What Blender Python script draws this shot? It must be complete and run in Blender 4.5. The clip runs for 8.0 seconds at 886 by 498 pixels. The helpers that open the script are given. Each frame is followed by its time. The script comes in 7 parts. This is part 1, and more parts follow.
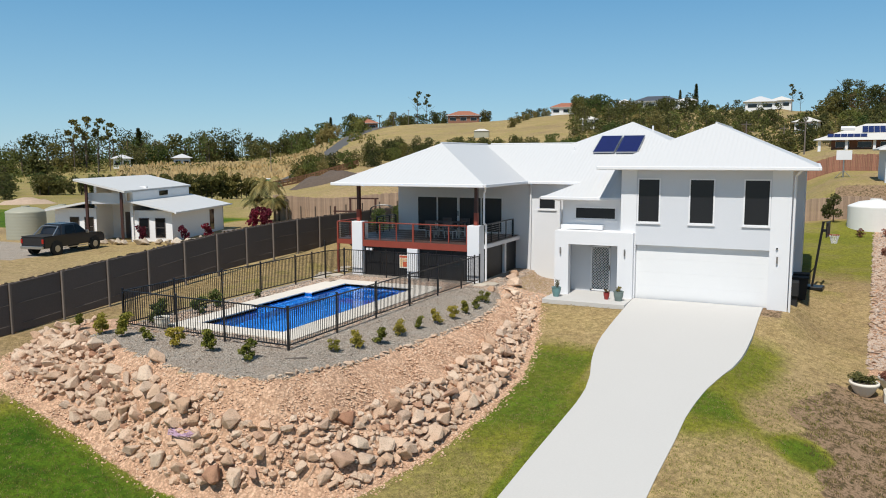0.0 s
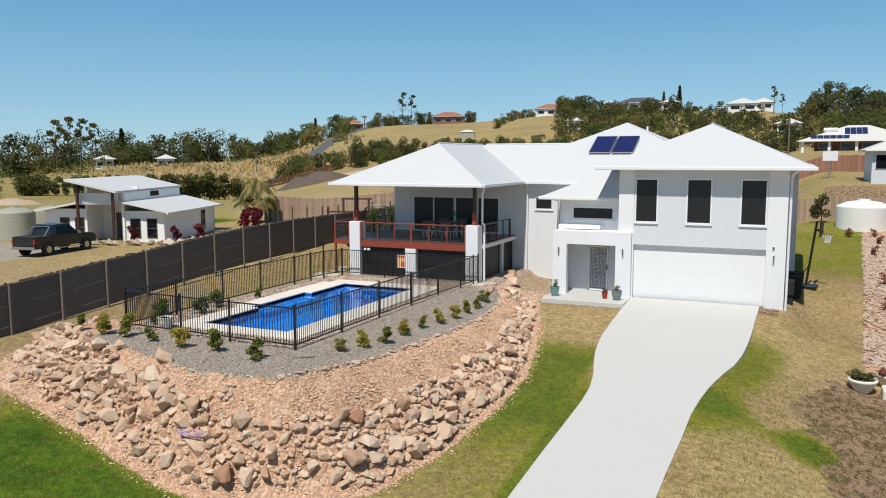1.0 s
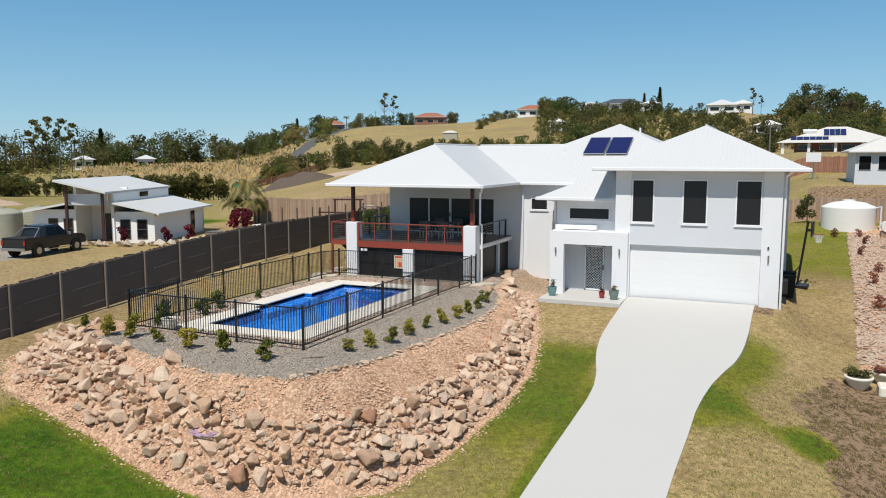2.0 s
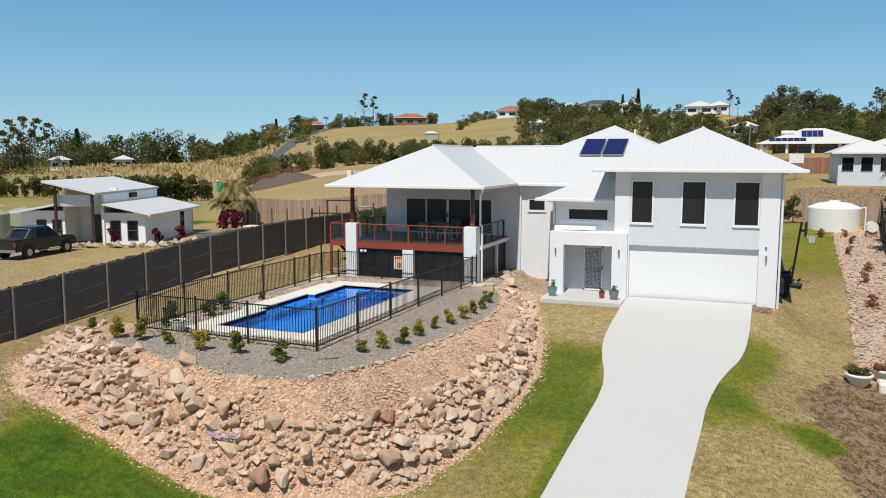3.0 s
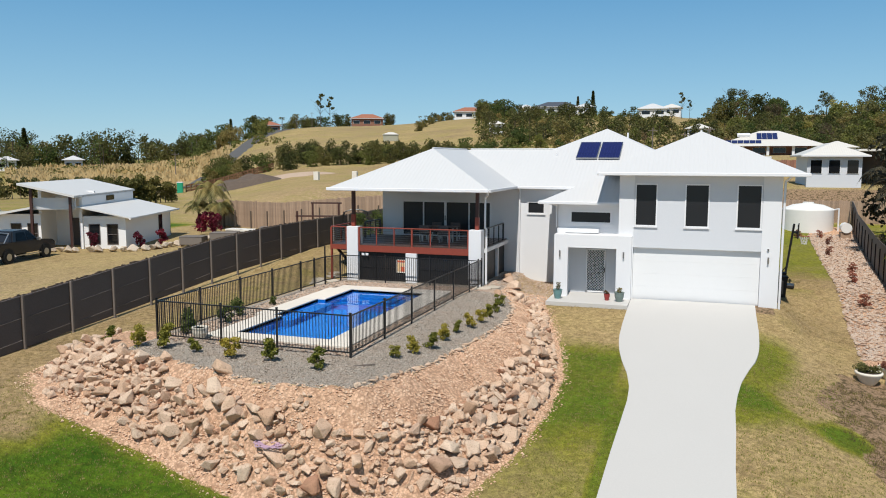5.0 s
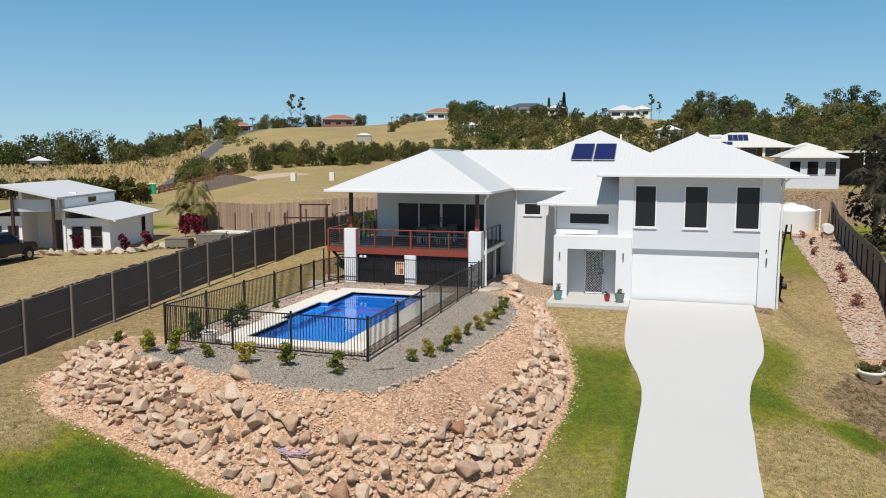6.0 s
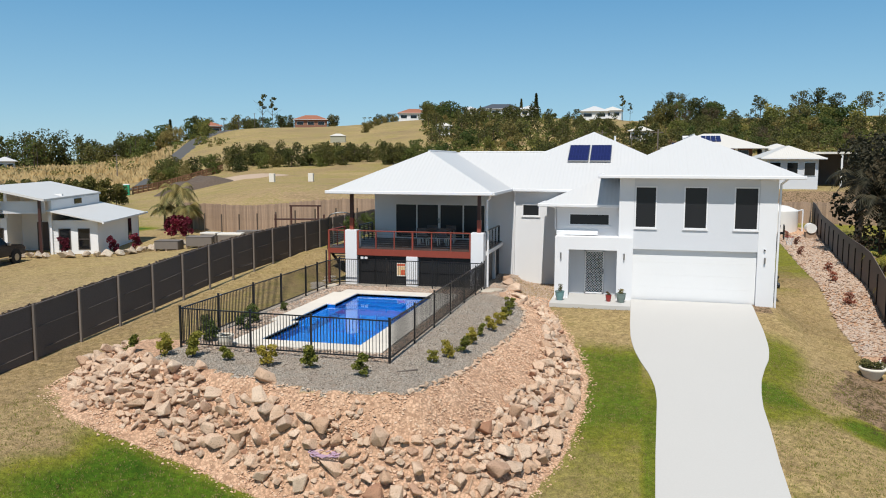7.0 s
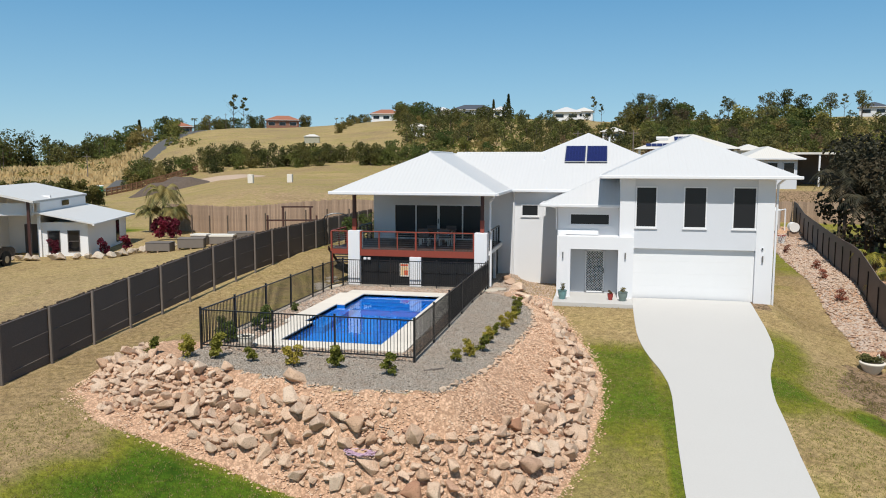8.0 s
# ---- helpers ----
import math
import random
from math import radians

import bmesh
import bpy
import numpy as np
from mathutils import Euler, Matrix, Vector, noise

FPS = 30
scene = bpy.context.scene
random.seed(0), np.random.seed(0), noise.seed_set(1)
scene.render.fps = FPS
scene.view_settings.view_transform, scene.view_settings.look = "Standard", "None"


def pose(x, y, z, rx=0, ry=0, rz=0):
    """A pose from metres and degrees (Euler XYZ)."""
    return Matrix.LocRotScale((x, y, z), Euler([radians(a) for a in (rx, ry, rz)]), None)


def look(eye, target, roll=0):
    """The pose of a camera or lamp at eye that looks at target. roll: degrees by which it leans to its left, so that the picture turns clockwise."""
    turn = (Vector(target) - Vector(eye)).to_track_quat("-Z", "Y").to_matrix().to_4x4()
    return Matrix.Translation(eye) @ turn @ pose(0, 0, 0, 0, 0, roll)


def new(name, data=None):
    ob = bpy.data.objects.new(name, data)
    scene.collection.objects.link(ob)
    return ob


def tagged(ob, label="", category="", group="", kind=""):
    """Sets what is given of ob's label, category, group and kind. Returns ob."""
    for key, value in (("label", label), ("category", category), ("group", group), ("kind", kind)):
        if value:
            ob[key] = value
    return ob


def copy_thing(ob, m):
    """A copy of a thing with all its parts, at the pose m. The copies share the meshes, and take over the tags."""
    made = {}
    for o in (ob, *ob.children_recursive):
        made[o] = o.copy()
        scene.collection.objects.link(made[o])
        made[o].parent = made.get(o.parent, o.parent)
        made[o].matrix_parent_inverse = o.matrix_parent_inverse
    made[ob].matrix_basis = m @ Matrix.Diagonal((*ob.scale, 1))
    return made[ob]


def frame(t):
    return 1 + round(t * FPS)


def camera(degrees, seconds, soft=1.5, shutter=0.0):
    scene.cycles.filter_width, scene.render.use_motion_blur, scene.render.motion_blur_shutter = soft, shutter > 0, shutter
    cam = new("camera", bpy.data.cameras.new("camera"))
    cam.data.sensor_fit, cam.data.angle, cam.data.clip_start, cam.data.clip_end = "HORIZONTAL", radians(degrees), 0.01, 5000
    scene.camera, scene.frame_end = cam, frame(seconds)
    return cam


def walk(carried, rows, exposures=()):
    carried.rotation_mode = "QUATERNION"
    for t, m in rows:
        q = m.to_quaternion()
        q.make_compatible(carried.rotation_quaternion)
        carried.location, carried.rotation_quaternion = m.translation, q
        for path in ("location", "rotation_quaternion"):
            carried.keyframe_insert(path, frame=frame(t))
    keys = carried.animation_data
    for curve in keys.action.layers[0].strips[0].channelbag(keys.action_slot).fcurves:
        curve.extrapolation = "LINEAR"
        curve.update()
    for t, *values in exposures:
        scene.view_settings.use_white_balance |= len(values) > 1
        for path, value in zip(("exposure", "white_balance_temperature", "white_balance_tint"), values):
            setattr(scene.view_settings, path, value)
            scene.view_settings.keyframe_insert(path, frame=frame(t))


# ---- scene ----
cam = camera(59.3, 8.0, soft=1.0)
METRES, EYE, TILT, LEAN, TURN = 9.0, 6.17, 0.0, 0.0, 25.5
ROWS = [
    (0.0, 0.0, 0.0, 0.0, -0.02, -6.82, 0.15),
    (0.5, -0.0367, -0.0034, -0.0036, -0.62, -6.79, 0.14),
    (1.0, -0.0711, -0.0088, -0.0042, -1.17, -6.75, 0.1),
    (1.5, -0.109, -0.0164, -0.004, -1.82, -6.72, 0.07),
    (3.0, -0.2664, -0.0336, -0.0003, -4.12, -6.66, -0.02),
    (3.5, -0.3261, -0.0289, 0.0018, -4.9, -6.62, -0.03),
    (4.0, -0.3891, -0.0226, 0.0045, -5.67, -6.59, -0.04),
    (4.5, -0.4524, -0.0151, 0.0085, -6.49, -6.6, -0.07),
    (6.0, -0.6637, 0.0403, 0.0131, -9.65, -6.52, -0.16),
    (6.5, -0.7401, 0.0521, 0.0161, -10.7, -6.5, -0.14),
    (7.0, -0.8195, 0.06, 0.0169, -11.76, -6.47, -0.17),
    (7.5, -0.904, 0.0648, 0.0179, -12.83, -6.45, -0.14),
    (8.0, -0.9872, 0.0689, 0.0175, -13.89, -6.42, -0.11),
]
walk(cam, [(t, pose(0, 0, EYE, TILT, LEAN, TURN) @ pose(METRES * x, METRES * y, METRES * z, 90 + pitch, roll, yaw)) for t, x, y, z, yaw, pitch, roll in ROWS], [(0.0, 0.3, 6400, 10), (8.0, 0.3, 6400, 10)])

# world, sun, exposure
SUN_AZ, SUN_EL = 3.0, 58.0
to_sun = Vector((math.sin(radians(SUN_AZ)) * math.cos(radians(SUN_EL)), -math.cos(radians(SUN_AZ)) * math.cos(radians(SUN_EL)), math.sin(radians(SUN_EL))))
world = bpy.data.worlds.new("world")
scene.world = world
world.use_nodes = True
wn = world.node_tree
sky = wn.nodes.new("ShaderNodeTexSky")
sky.sky_type, sky.sun_disc = "NISHITA", False
sky.sun_elevation, sky.sun_rotation = radians(SUN_EL), radians(180 - SUN_AZ)
sky.air_density, sky.dust_density, sky.ozone_density = 1.0, 0.0, 2.5
# the clear blue of the sky, paler towards the horizon, blended with the sky model
tex = wn.nodes.new("ShaderNodeTexCoord")
sep_sky = wn.nodes.new("ShaderNodeSeparateXYZ")
wn.links.new(tex.outputs["Generated"], sep_sky.inputs[0])
blue = wn.nodes.new("ShaderNodeValToRGB")
for e, (p, c) in zip((blue.color_ramp.elements[0], blue.color_ramp.elements[1], blue.color_ramp.elements.new(0.22)), ((0.0, (2.6, 5.1, 6.7, 1)), (0.9, (0.85, 2.5, 4.6, 1)), (0.22, (0.75, 2.85, 5.2, 1)))):
    e.position, e.color = p, c
wn.links.new(sep_sky.outputs[2], blue.inputs[0])
blend = wn.nodes.new("ShaderNodeMix")
blend.data_type = "RGBA"
blend.inputs[0].default_value = 0.75
wn.links.new(sky.outputs[0], blend.inputs[6])
wn.links.new(blue.outputs[0], blend.inputs[7])
wn.links.new(blend.outputs[2], wn.nodes["Background"].inputs[0])
wn.nodes["Background"].inputs[1].default_value = 0.09
sun_data = bpy.data.lights.new("sun", "SUN")
sun_data.energy, sun_data.angle, sun_data.color = 3.75, radians(0.55), (1.0, 0.95, 0.87)
new("sun", sun_data).matrix_world = look(to_sun * 200, (0, 0, 0))


# ---- materials ----
def nodes_of(name, rough=0.7, metal=0.0):
    m = bpy.data.materials.new(name)
    m.use_nodes = True
    nt = m.node_tree
    b = nt.nodes["Principled BSDF"]
    b.inputs["Roughness"].default_value, b.inputs["Metallic"].default_value = rough, metal
    return m, nt, b


def noise_node(nt, scale, detail=5.0, rough=0.6, coord="Object"):
    tc = nt.nodes.new("ShaderNodeTexCoord")
    n = nt.nodes.new("ShaderNodeTexNoise")
    n.inputs["Scale"].default_value, n.inputs["Detail"].default_value, n.inputs["Roughness"].default_value = scale, detail, rough
    if coord == "World":
        g = nt.nodes.new("ShaderNodeNewGeometry")
        nt.links.new(g.outputs["Position"], n.inputs["Vector"])
    else:
        nt.links.new(tc.outputs[coord], n.inputs["Vector"])
    return n.outputs["Fac"]


def ramp(nt, fac, stops):
    r = nt.nodes.new("ShaderNodeValToRGB")
    while len(r.color_ramp.elements) < len(stops):
        r.color_ramp.elements.new(0.5)
    for e, (p, c) in zip(r.color_ramp.elements, stops):
        e.position, e.color = p, (*c, 1) if len(c) == 3 else c
    nt.links.new(fac, r.inputs[0])
    return r.outputs[0]


def mix(nt, fac, a, b, blend="MIX"):
    m = nt.nodes.new("ShaderNodeMix")
    m.data_type, m.blend_type = "RGBA", blend
    for sock, v in ((m.inputs[0], fac), (m.inputs[6], a), (m.inputs[7], b)):
        if isinstance(v, (int, float)):
            sock.default_value = v
        elif isinstance(v, tuple):
            sock.default_value = (*v, 1)
        else:
            nt.links.new(v, sock)
    return m.outputs[2]


def maths(nt, op, a, b=0.0, c=None):
    m = nt.nodes.new("ShaderNodeMath")
    m.operation = op
    for sock, v in zip(m.inputs, (a, b, c)):
        if v is None:
            continue
        if isinstance(v, (int, float)):
            sock.default_value = v
        else:
            nt.links.new(v, sock)
    return m.outputs[0]


def bump(nt, b, height, strength, distance):
    n = nt.nodes.new("ShaderNodeBump")
    n.inputs["Strength"].default_value, n.inputs["Distance"].default_value = strength, distance
    nt.links.new(height, n.inputs["Height"])
    nt.links.new(n.outputs[0], b.inputs["Normal"])


def simple(name, col, rough=0.7, metal=0.0, vary=0.12, scale=3.0, fine=60.0, relief=0.003, per_object=0.0, per_island=0.0):
    """Colour with stains at a large scale, grain at a small one, and fine relief."""
    m, nt, b = nodes_of(name, rough, metal)
    big, small = noise_node(nt, scale), noise_node(nt, fine, 3)
    dark = tuple(c * (1 - vary) for c in col)
    light = tuple(min(1, c * (1 + vary * 0.6)) for c in col)
    c = mix(nt, big, dark, light)
    c = mix(nt, 0.5, c, ramp(nt, small, [(0.3, dark), (0.7, light)]))
    if per_object or per_island:
        src = nt.nodes.new("ShaderNodeObjectInfo").outputs["Random"] if per_object else nt.nodes.new("ShaderNodeNewGeometry").outputs["Random Per Island"]
        k = per_object or per_island
        v = maths(nt, "MULTIPLY_ADD", src, 2 * k, 1 - k)
        hsv = nt.nodes.new("ShaderNodeHueSaturation")
        nt.links.new(v, hsv.inputs["Value"])
        nt.links.new(c, hsv.inputs["Color"])
        c = hsv.outputs[0]
    nt.links.new(c, b.inputs["Base Color"])
    if relief:
        bump(nt, b, small, 0.5, relief)
    return m


M = {}
M["render_white"] = simple("white_render", (0.74, 0.745, 0.76), 0.85, vary=0.05, scale=0.6, fine=40)
M["render_grey"] = simple("pale_grey_render", (0.62, 0.635, 0.665), 0.85, vary=0.05, scale=0.6, fine=40)
M["trim_white"] = simple("white_painted_metal", (0.77, 0.77, 0.78), 0.4, vary=0.04, relief=0)
M["garage_white"] = simple("white_steel_door", (0.76, 0.76, 0.76), 0.45, vary=0.04, relief=0)
M["screen_black"] = simple("black_security_mesh", (0.012, 0.012, 0.014), 0.38, vary=0.3, scale=1.5, fine=250)
M["shade_black"] = simple("black_screen_panel", (0.010, 0.010, 0.011), 0.55, vary=0.3, fine=120)
M["red_timber"] = simple("red_oiled_timber", (0.27, 0.052, 0.030), 0.5, vary=0.3, scale=2, fine=30)
M["deck_boards"] = simple("dark_deck_timber", (0.085, 0.05, 0.04), 0.5, vary=0.3, scale=2, fine=30, per_object=0.2)
M["brown_timber"] = simple("dark_brown_timber", (0.06, 0.022, 0.016), 0.5, vary=0.3, scale=2, fine=30)
M["black_metal"] = simple("black_powdercoat", (0.012, 0.012, 0.013), 0.4, vary=0.2, relief=0)
M["steel"] = simple("stainless_steel", (0.45, 0.45, 0.46), 0.3, 1.0, vary=0.1, relief=0)
M["concrete"] = simple("pale_concrete", (0.53, 0.515, 0.49), 0.9, vary=0.05, scale=0.35, fine=22, relief=0.004)
M["coping"] = simple("cream_pool_paving", (0.72, 0.66, 0.575), 0.8, vary=0.10, scale=1.2, fine=30, per_object=0.05)
M["pool_blue"] = simple("blue_fibreglass", (0.005, 0.13, 0.48), 0.25, vary=0.08, relief=0)
M["fence_dark"] = simple("dark_charcoal_fence_cloth", (0.115, 0.095, 0.089), 0.85, vary=0.25, scale=0.8, fine=30, per_object=0.12)
M["fence_post"] = simple("weathered_grey_timber", (0.17, 0.14, 0.12), 0.85, vary=0.3, fine=30, per_object=0.15)
M["paling"] = simple("brown_timber_paling", (0.38, 0.265, 0.185), 0.85, vary=0.35, scale=1.5, fine=30, per_object=0.2, per_island=0)
M["paling_stuff"] = simple("brown_timber_palings", (0.24, 0.165, 0.11), 0.85, vary=0.35, scale=1.5, fine=30, per_island=0.3)
M["tank_white"] = simple("white_poly_tank", (0.78, 0.77, 0.74), 0.5, vary=0.06, relief=0)
M["tank_beige"] = simple("beige_poly_tank", (0.36, 0.35, 0.27), 0.5, vary=0.08, relief=0)
M["terracotta"] = simple("cream_stone", (0.76, 0.70, 0.59), 0.8, vary=0.15, fine=30)
M["pot_teal"] = simple("teal_glazed_pot", (0.14, 0.27, 0.27), 0.35, vary=0.15, relief=0)
M["pot_red"] = simple("red_glazed_pot", (0.30, 0.03, 0.025), 0.35, vary=0.15, relief=0)
M["pot_grey"] = simple("grey_green_pot", (0.17, 0.22, 0.20), 0.5, vary=0.15, relief=0)
M["bark"] = simple("brown_bark", (0.10, 0.075, 0.055), 0.9, vary=0.4, scale=4, fine=40, relief=0.02)
M["ute_paint"] = simple("dark_grey_car_paint", (0.028, 0.030, 0.036), 0.25, 0.3, vary=0.1, relief=0)
M["car_glass"] = simple("dark_car_glass", (0.01, 0.011, 0.013), 0.08, vary=0.1, relief=0)
M["rubber"] = simple("black_rubber", (0.015, 0.015, 0.015), 0.8, vary=0.2)
M["alloy"] = simple("silver_alloy", (0.5, 0.5, 0.5), 0.3, 0.9, vary=0.1, relief=0)
M["red_plastic"] = simple("red_tail_lamp", (0.35, 0.015, 0.012), 0.25, vary=0.1, relief=0)
M["sign_white"] = simple("white_sign", (0.75, 0.70, 0.62), 0.5, vary=0.05, relief=0)
M["sign_red"] = simple("red_orange_print", (0.62, 0.12, 0.05), 0.5, vary=0.1, relief=0)
M["sign_yellow"] = simple("yellow_print", (0.75, 0.52, 0.28), 0.5, vary=0.1, relief=0)
M["terracotta_roof"] = simple("terracotta_roof_tiles", (0.33, 0.13, 0.075), 0.85, vary=0.25, fine=8)
M["slate_roof"] = simple("dark_slate_roof", (0.07, 0.08, 0.10), 0.6, vary=0.2, fine=8)
M["brick_and_shade_wall"] = simple("brown_brick_and_shade_wall", (0.25, 0.12, 0.08), 0.9, vary=0.25, fine=8)
M["toilet_green"] = simple("green_plastic_cabin", (0.02, 0.33, 0.18), 0.5, vary=0.1, relief=0)
M["hose_pink"] = simple("mauve_garden_hose", (0.50, 0.34, 0.44), 0.5, vary=0.15, relief=0)
M["stone_edge"] = simple("sandstone_edging", (0.40, 0.29, 0.21), 0.9, vary=0.35, scale=3, fine=20, per_object=0.2)
M["flag_stone"] = simple("pale_stepping_stone", (0.50, 0.44, 0.36), 0.9, vary=0.2, fine=20, per_object=0.1)
M["grey_block"] = simple("grey_wrapped_pallet", (0.17, 0.145, 0.125), 0.8, vary=0.2, per_object=0.2)
M["interior"] = simple("dim_interior", (0.25, 0.25, 0.25), 0.9)


def metal_roof(name, col, angle):
    """Ribbed painted steel sheet; ribs run up the slope."""
    m, nt, b = nodes_of(name, 0.45)
    geo = nt.nodes.new("ShaderNodeNewGeometry")
    sep = nt.nodes.new("ShaderNodeSeparateXYZ")
    nt.links.new(geo.outputs["Position"], sep.inputs[0])
    nrm = nt.nodes.new("ShaderNodeSeparateXYZ")
    nt.links.new(geo.outputs["True Normal"], nrm.inputs[0])
    a = radians(angle)
    along_x = maths(nt, "ADD", maths(nt, "MULTIPLY", sep.outputs[0], math.cos(a)), maths(nt, "MULTIPLY", sep.outputs[1], math.sin(a)))
    along_y = maths(nt, "SUBTRACT", maths(nt, "MULTIPLY", sep.outputs[1], math.cos(a)), maths(nt, "MULTIPLY", sep.outputs[0], math.sin(a)))
    nx = maths(nt, "ABSOLUTE", maths(nt, "ADD", maths(nt, "MULTIPLY", nrm.outputs[0], math.cos(a)), maths(nt, "MULTIPLY", nrm.outputs[1], math.sin(a))))
    ny = maths(nt, "ABSOLUTE", maths(nt, "SUBTRACT", maths(nt, "MULTIPLY", nrm.outputs[1], math.cos(a)), maths(nt, "MULTIPLY", nrm.outputs[0], math.sin(a))))
    pick = maths(nt, "GREATER_THAN", nx, ny)
    u = maths(nt, "ADD", maths(nt, "MULTIPLY", along_y, pick), maths(nt, "MULTIPLY", along_x, maths(nt, "SUBTRACT", 1.0, pick)))
    wave = maths(nt, "SINE", maths(nt, "MULTIPLY", u, 2 * math.pi / 0.19))
    big = noise_node(nt, 0.5, coord="World")
    c = mix(nt, big, tuple(x * 0.96 for x in col), col)
    seam = maths(nt, "GREATER_THAN", maths(nt, "FRACT", maths(nt, "DIVIDE", u, 0.762)), 0.985)
    c = mix(nt, maths(nt, "MULTIPLY", seam, 0.25), c, tuple(x * 0.8 for x in col))
    nt.links.new(c, b.inputs["Base Color"])
    bump(nt, b, wave, 0.35, 0.012)
    return m


M["roof_white"] = metal_roof("white_ribbed_roof_steel", (0.60, 0.60, 0.60), 0)
M["roof_cream"] = metal_roof("cream_ribbed_roof_steel", (0.66, 0.63, 0.58), 0)
M["roof_pale"] = metal_roof("pale_grey_ribbed_roof_steel", (0.64, 0.63, 0.61), 20)


def pv_material():
    m, nt, b = nodes_of("blue_solar_cells", 0.12)
    tc = nt.nodes.new("ShaderNodeTexCoord")
    w = nt.nodes.new("ShaderNodeTexBrick")
    w.offset = 0.0
    w.inputs["Scale"].default_value = 1.0
    w.inputs["Brick Width"].default_value, w.inputs["Row Height"].default_value, w.inputs["Mortar Size"].default_value = 0.16, 0.16, 0.006
    w.inputs["Color1"].default_value = (0.008, 0.010, 0.075, 1)
    w.inputs["Color2"].default_value = (0.010, 0.012, 0.09, 1)
    w.inputs["Mortar"].default_value = (0.02, 0.025, 0.11, 1)
    nt.links.new(tc.outputs["Object"], w.inputs["Vector"])
    nt.links.new(w.outputs[0], b.inputs["Base Color"])
    return m


M["pv"] = pv_material()


def water_material():
    m, nt, b = nodes_of("clear_pool_water", 0.02)
    b.inputs["Base Color"].default_value = (0.80, 0.95, 1.0, 1)
    b.inputs["Transmission Weight"].default_value, b.inputs["IOR"].default_value = 1.0, 1.33
    bump(nt, b, noise_node(nt, 1.6, 2, coord="World"), 0.25, 0.015)
    return m


M["water"] = water_material()


def lattice_glass(name):
    m, nt, b = nodes_of(name, 0.1)
    b.inputs["Base Color"].default_value = (0.10, 0.14, 0.14, 1)
    return m


M["door_dark"] = lattice_glass("grey_green_door_panel")


def leaf_material(name, dark, light, per_island=True):
    m, nt, b = nodes_of(name, 0.6)
    b.inputs["Specular IOR Level"].default_value = 0.25
    g = nt.nodes.new("ShaderNodeNewGeometry")
    oi = nt.nodes.new("ShaderNodeObjectInfo")
    f = maths(nt, "ADD", maths(nt, "MULTIPLY", g.outputs["Random Per Island"], 0.65), maths(nt, "MULTIPLY", oi.outputs["Random"], 0.35))
    c = mix(nt, f, dark, light)
    c = mix(nt, ramp(nt, oi.outputs["Random"], [(0.35, (0, 0, 0)), (1.0, (0.75, 0.75, 0.75))]), c, tuple(v * k for v, k in zip(light, (1.25, 1.0, 0.95))))
    nt.links.new(c, b.inputs["Base Color"])
    b.inputs["Subsurface Weight"].default_value = 0.0
    tr = nt.nodes.new("ShaderNodeBsdfTranslucent")
    nt.links.new(c, tr.inputs["Color"])
    ms = nt.nodes.new("ShaderNodeMixShader")
    ms.inputs[0].default_value = 0.25
    nt.links.new(b.outputs[0], ms.inputs[1])
    nt.links.new(tr.outputs[0], ms.inputs[2])
    nt.links.new(ms.outputs[0], nt.nodes["Material Output"].inputs[0])
    return m


M["leaf_dark"] = leaf_material("dark_green_leaves", (0.026, 0.036, 0.010), (0.150, 0.155, 0.045))
M["leaf_mid"] = leaf_material("green_leaves", (0.030, 0.058, 0.014), (0.16, 0.195, 0.05))
M["leaf_olive"] = leaf_material("olive_leaves", (0.060, 0.064, 0.020), (0.27, 0.245, 0.085))
M["leaf_dry"] = leaf_material("brown_dry_leaves", (0.075, 0.06, 0.032), (0.18, 0.14, 0.075))
M["leaf_bright"] = leaf_material("yellow_green_tree_leaves", (0.055, 0.075, 0.016), (0.27, 0.28, 0.075))
M["leaf_shrub"] = leaf_material("yellow_green_shrub_leaves", (0.04, 0.065, 0.010), (0.38, 0.36, 0.065))
M["leaf_side"] = leaf_material("dull_dark_leaves", (0.024, 0.024, 0.015), (0.085, 0.078, 0.045))
M["leaf_red"] = leaf_material("maroon_leaves", (0.07, 0.008, 0.015), (0.20, 0.025, 0.05))
M["leaf_rust"] = leaf_material("rusty_pink_leaves", (0.16, 0.06, 0.04), (0.34, 0.15, 0.10))
M["reed"] = leaf_material("straw_cane_grass", (0.24, 0.21, 0.085), (0.58, 0.50, 0.26))


def rock_material(name, stops):
    m, nt, b = nodes_of(name, 0.9)
    b.inputs["Specular IOR Level"].default_value = 0.2
    oi = nt.nodes.new("ShaderNodeObjectInfo")
    g = nt.nodes.new("ShaderNodeNewGeometry")
    r = maths(nt, "FRACT", maths(nt, "ADD", oi.outputs["Random"], g.outputs["Random Per Island"]))
    base = ramp(nt, r, stops)
    n1, n2 = noise_node(nt, 3.5, coord="World"), noise_node(nt, 26, 6, 0.7, coord="World")
    c = mix(nt, ramp(nt, n1, [(0.35, (0, 0, 0)), (0.7, (1, 1, 1))]), base, mix(nt, 0.4, base, (0.46, 0.28, 0.17)))
    c = mix(nt, 0.6, c, ramp(nt, n2, [(0.33, (0.34, 0.29, 0.25)), (0.48, (1, 1, 1))]), "MULTIPLY")
    nt.links.new(c, b.inputs["Base Color"])
    bump(nt, b, n2, 0.9, 0.05)
    return m


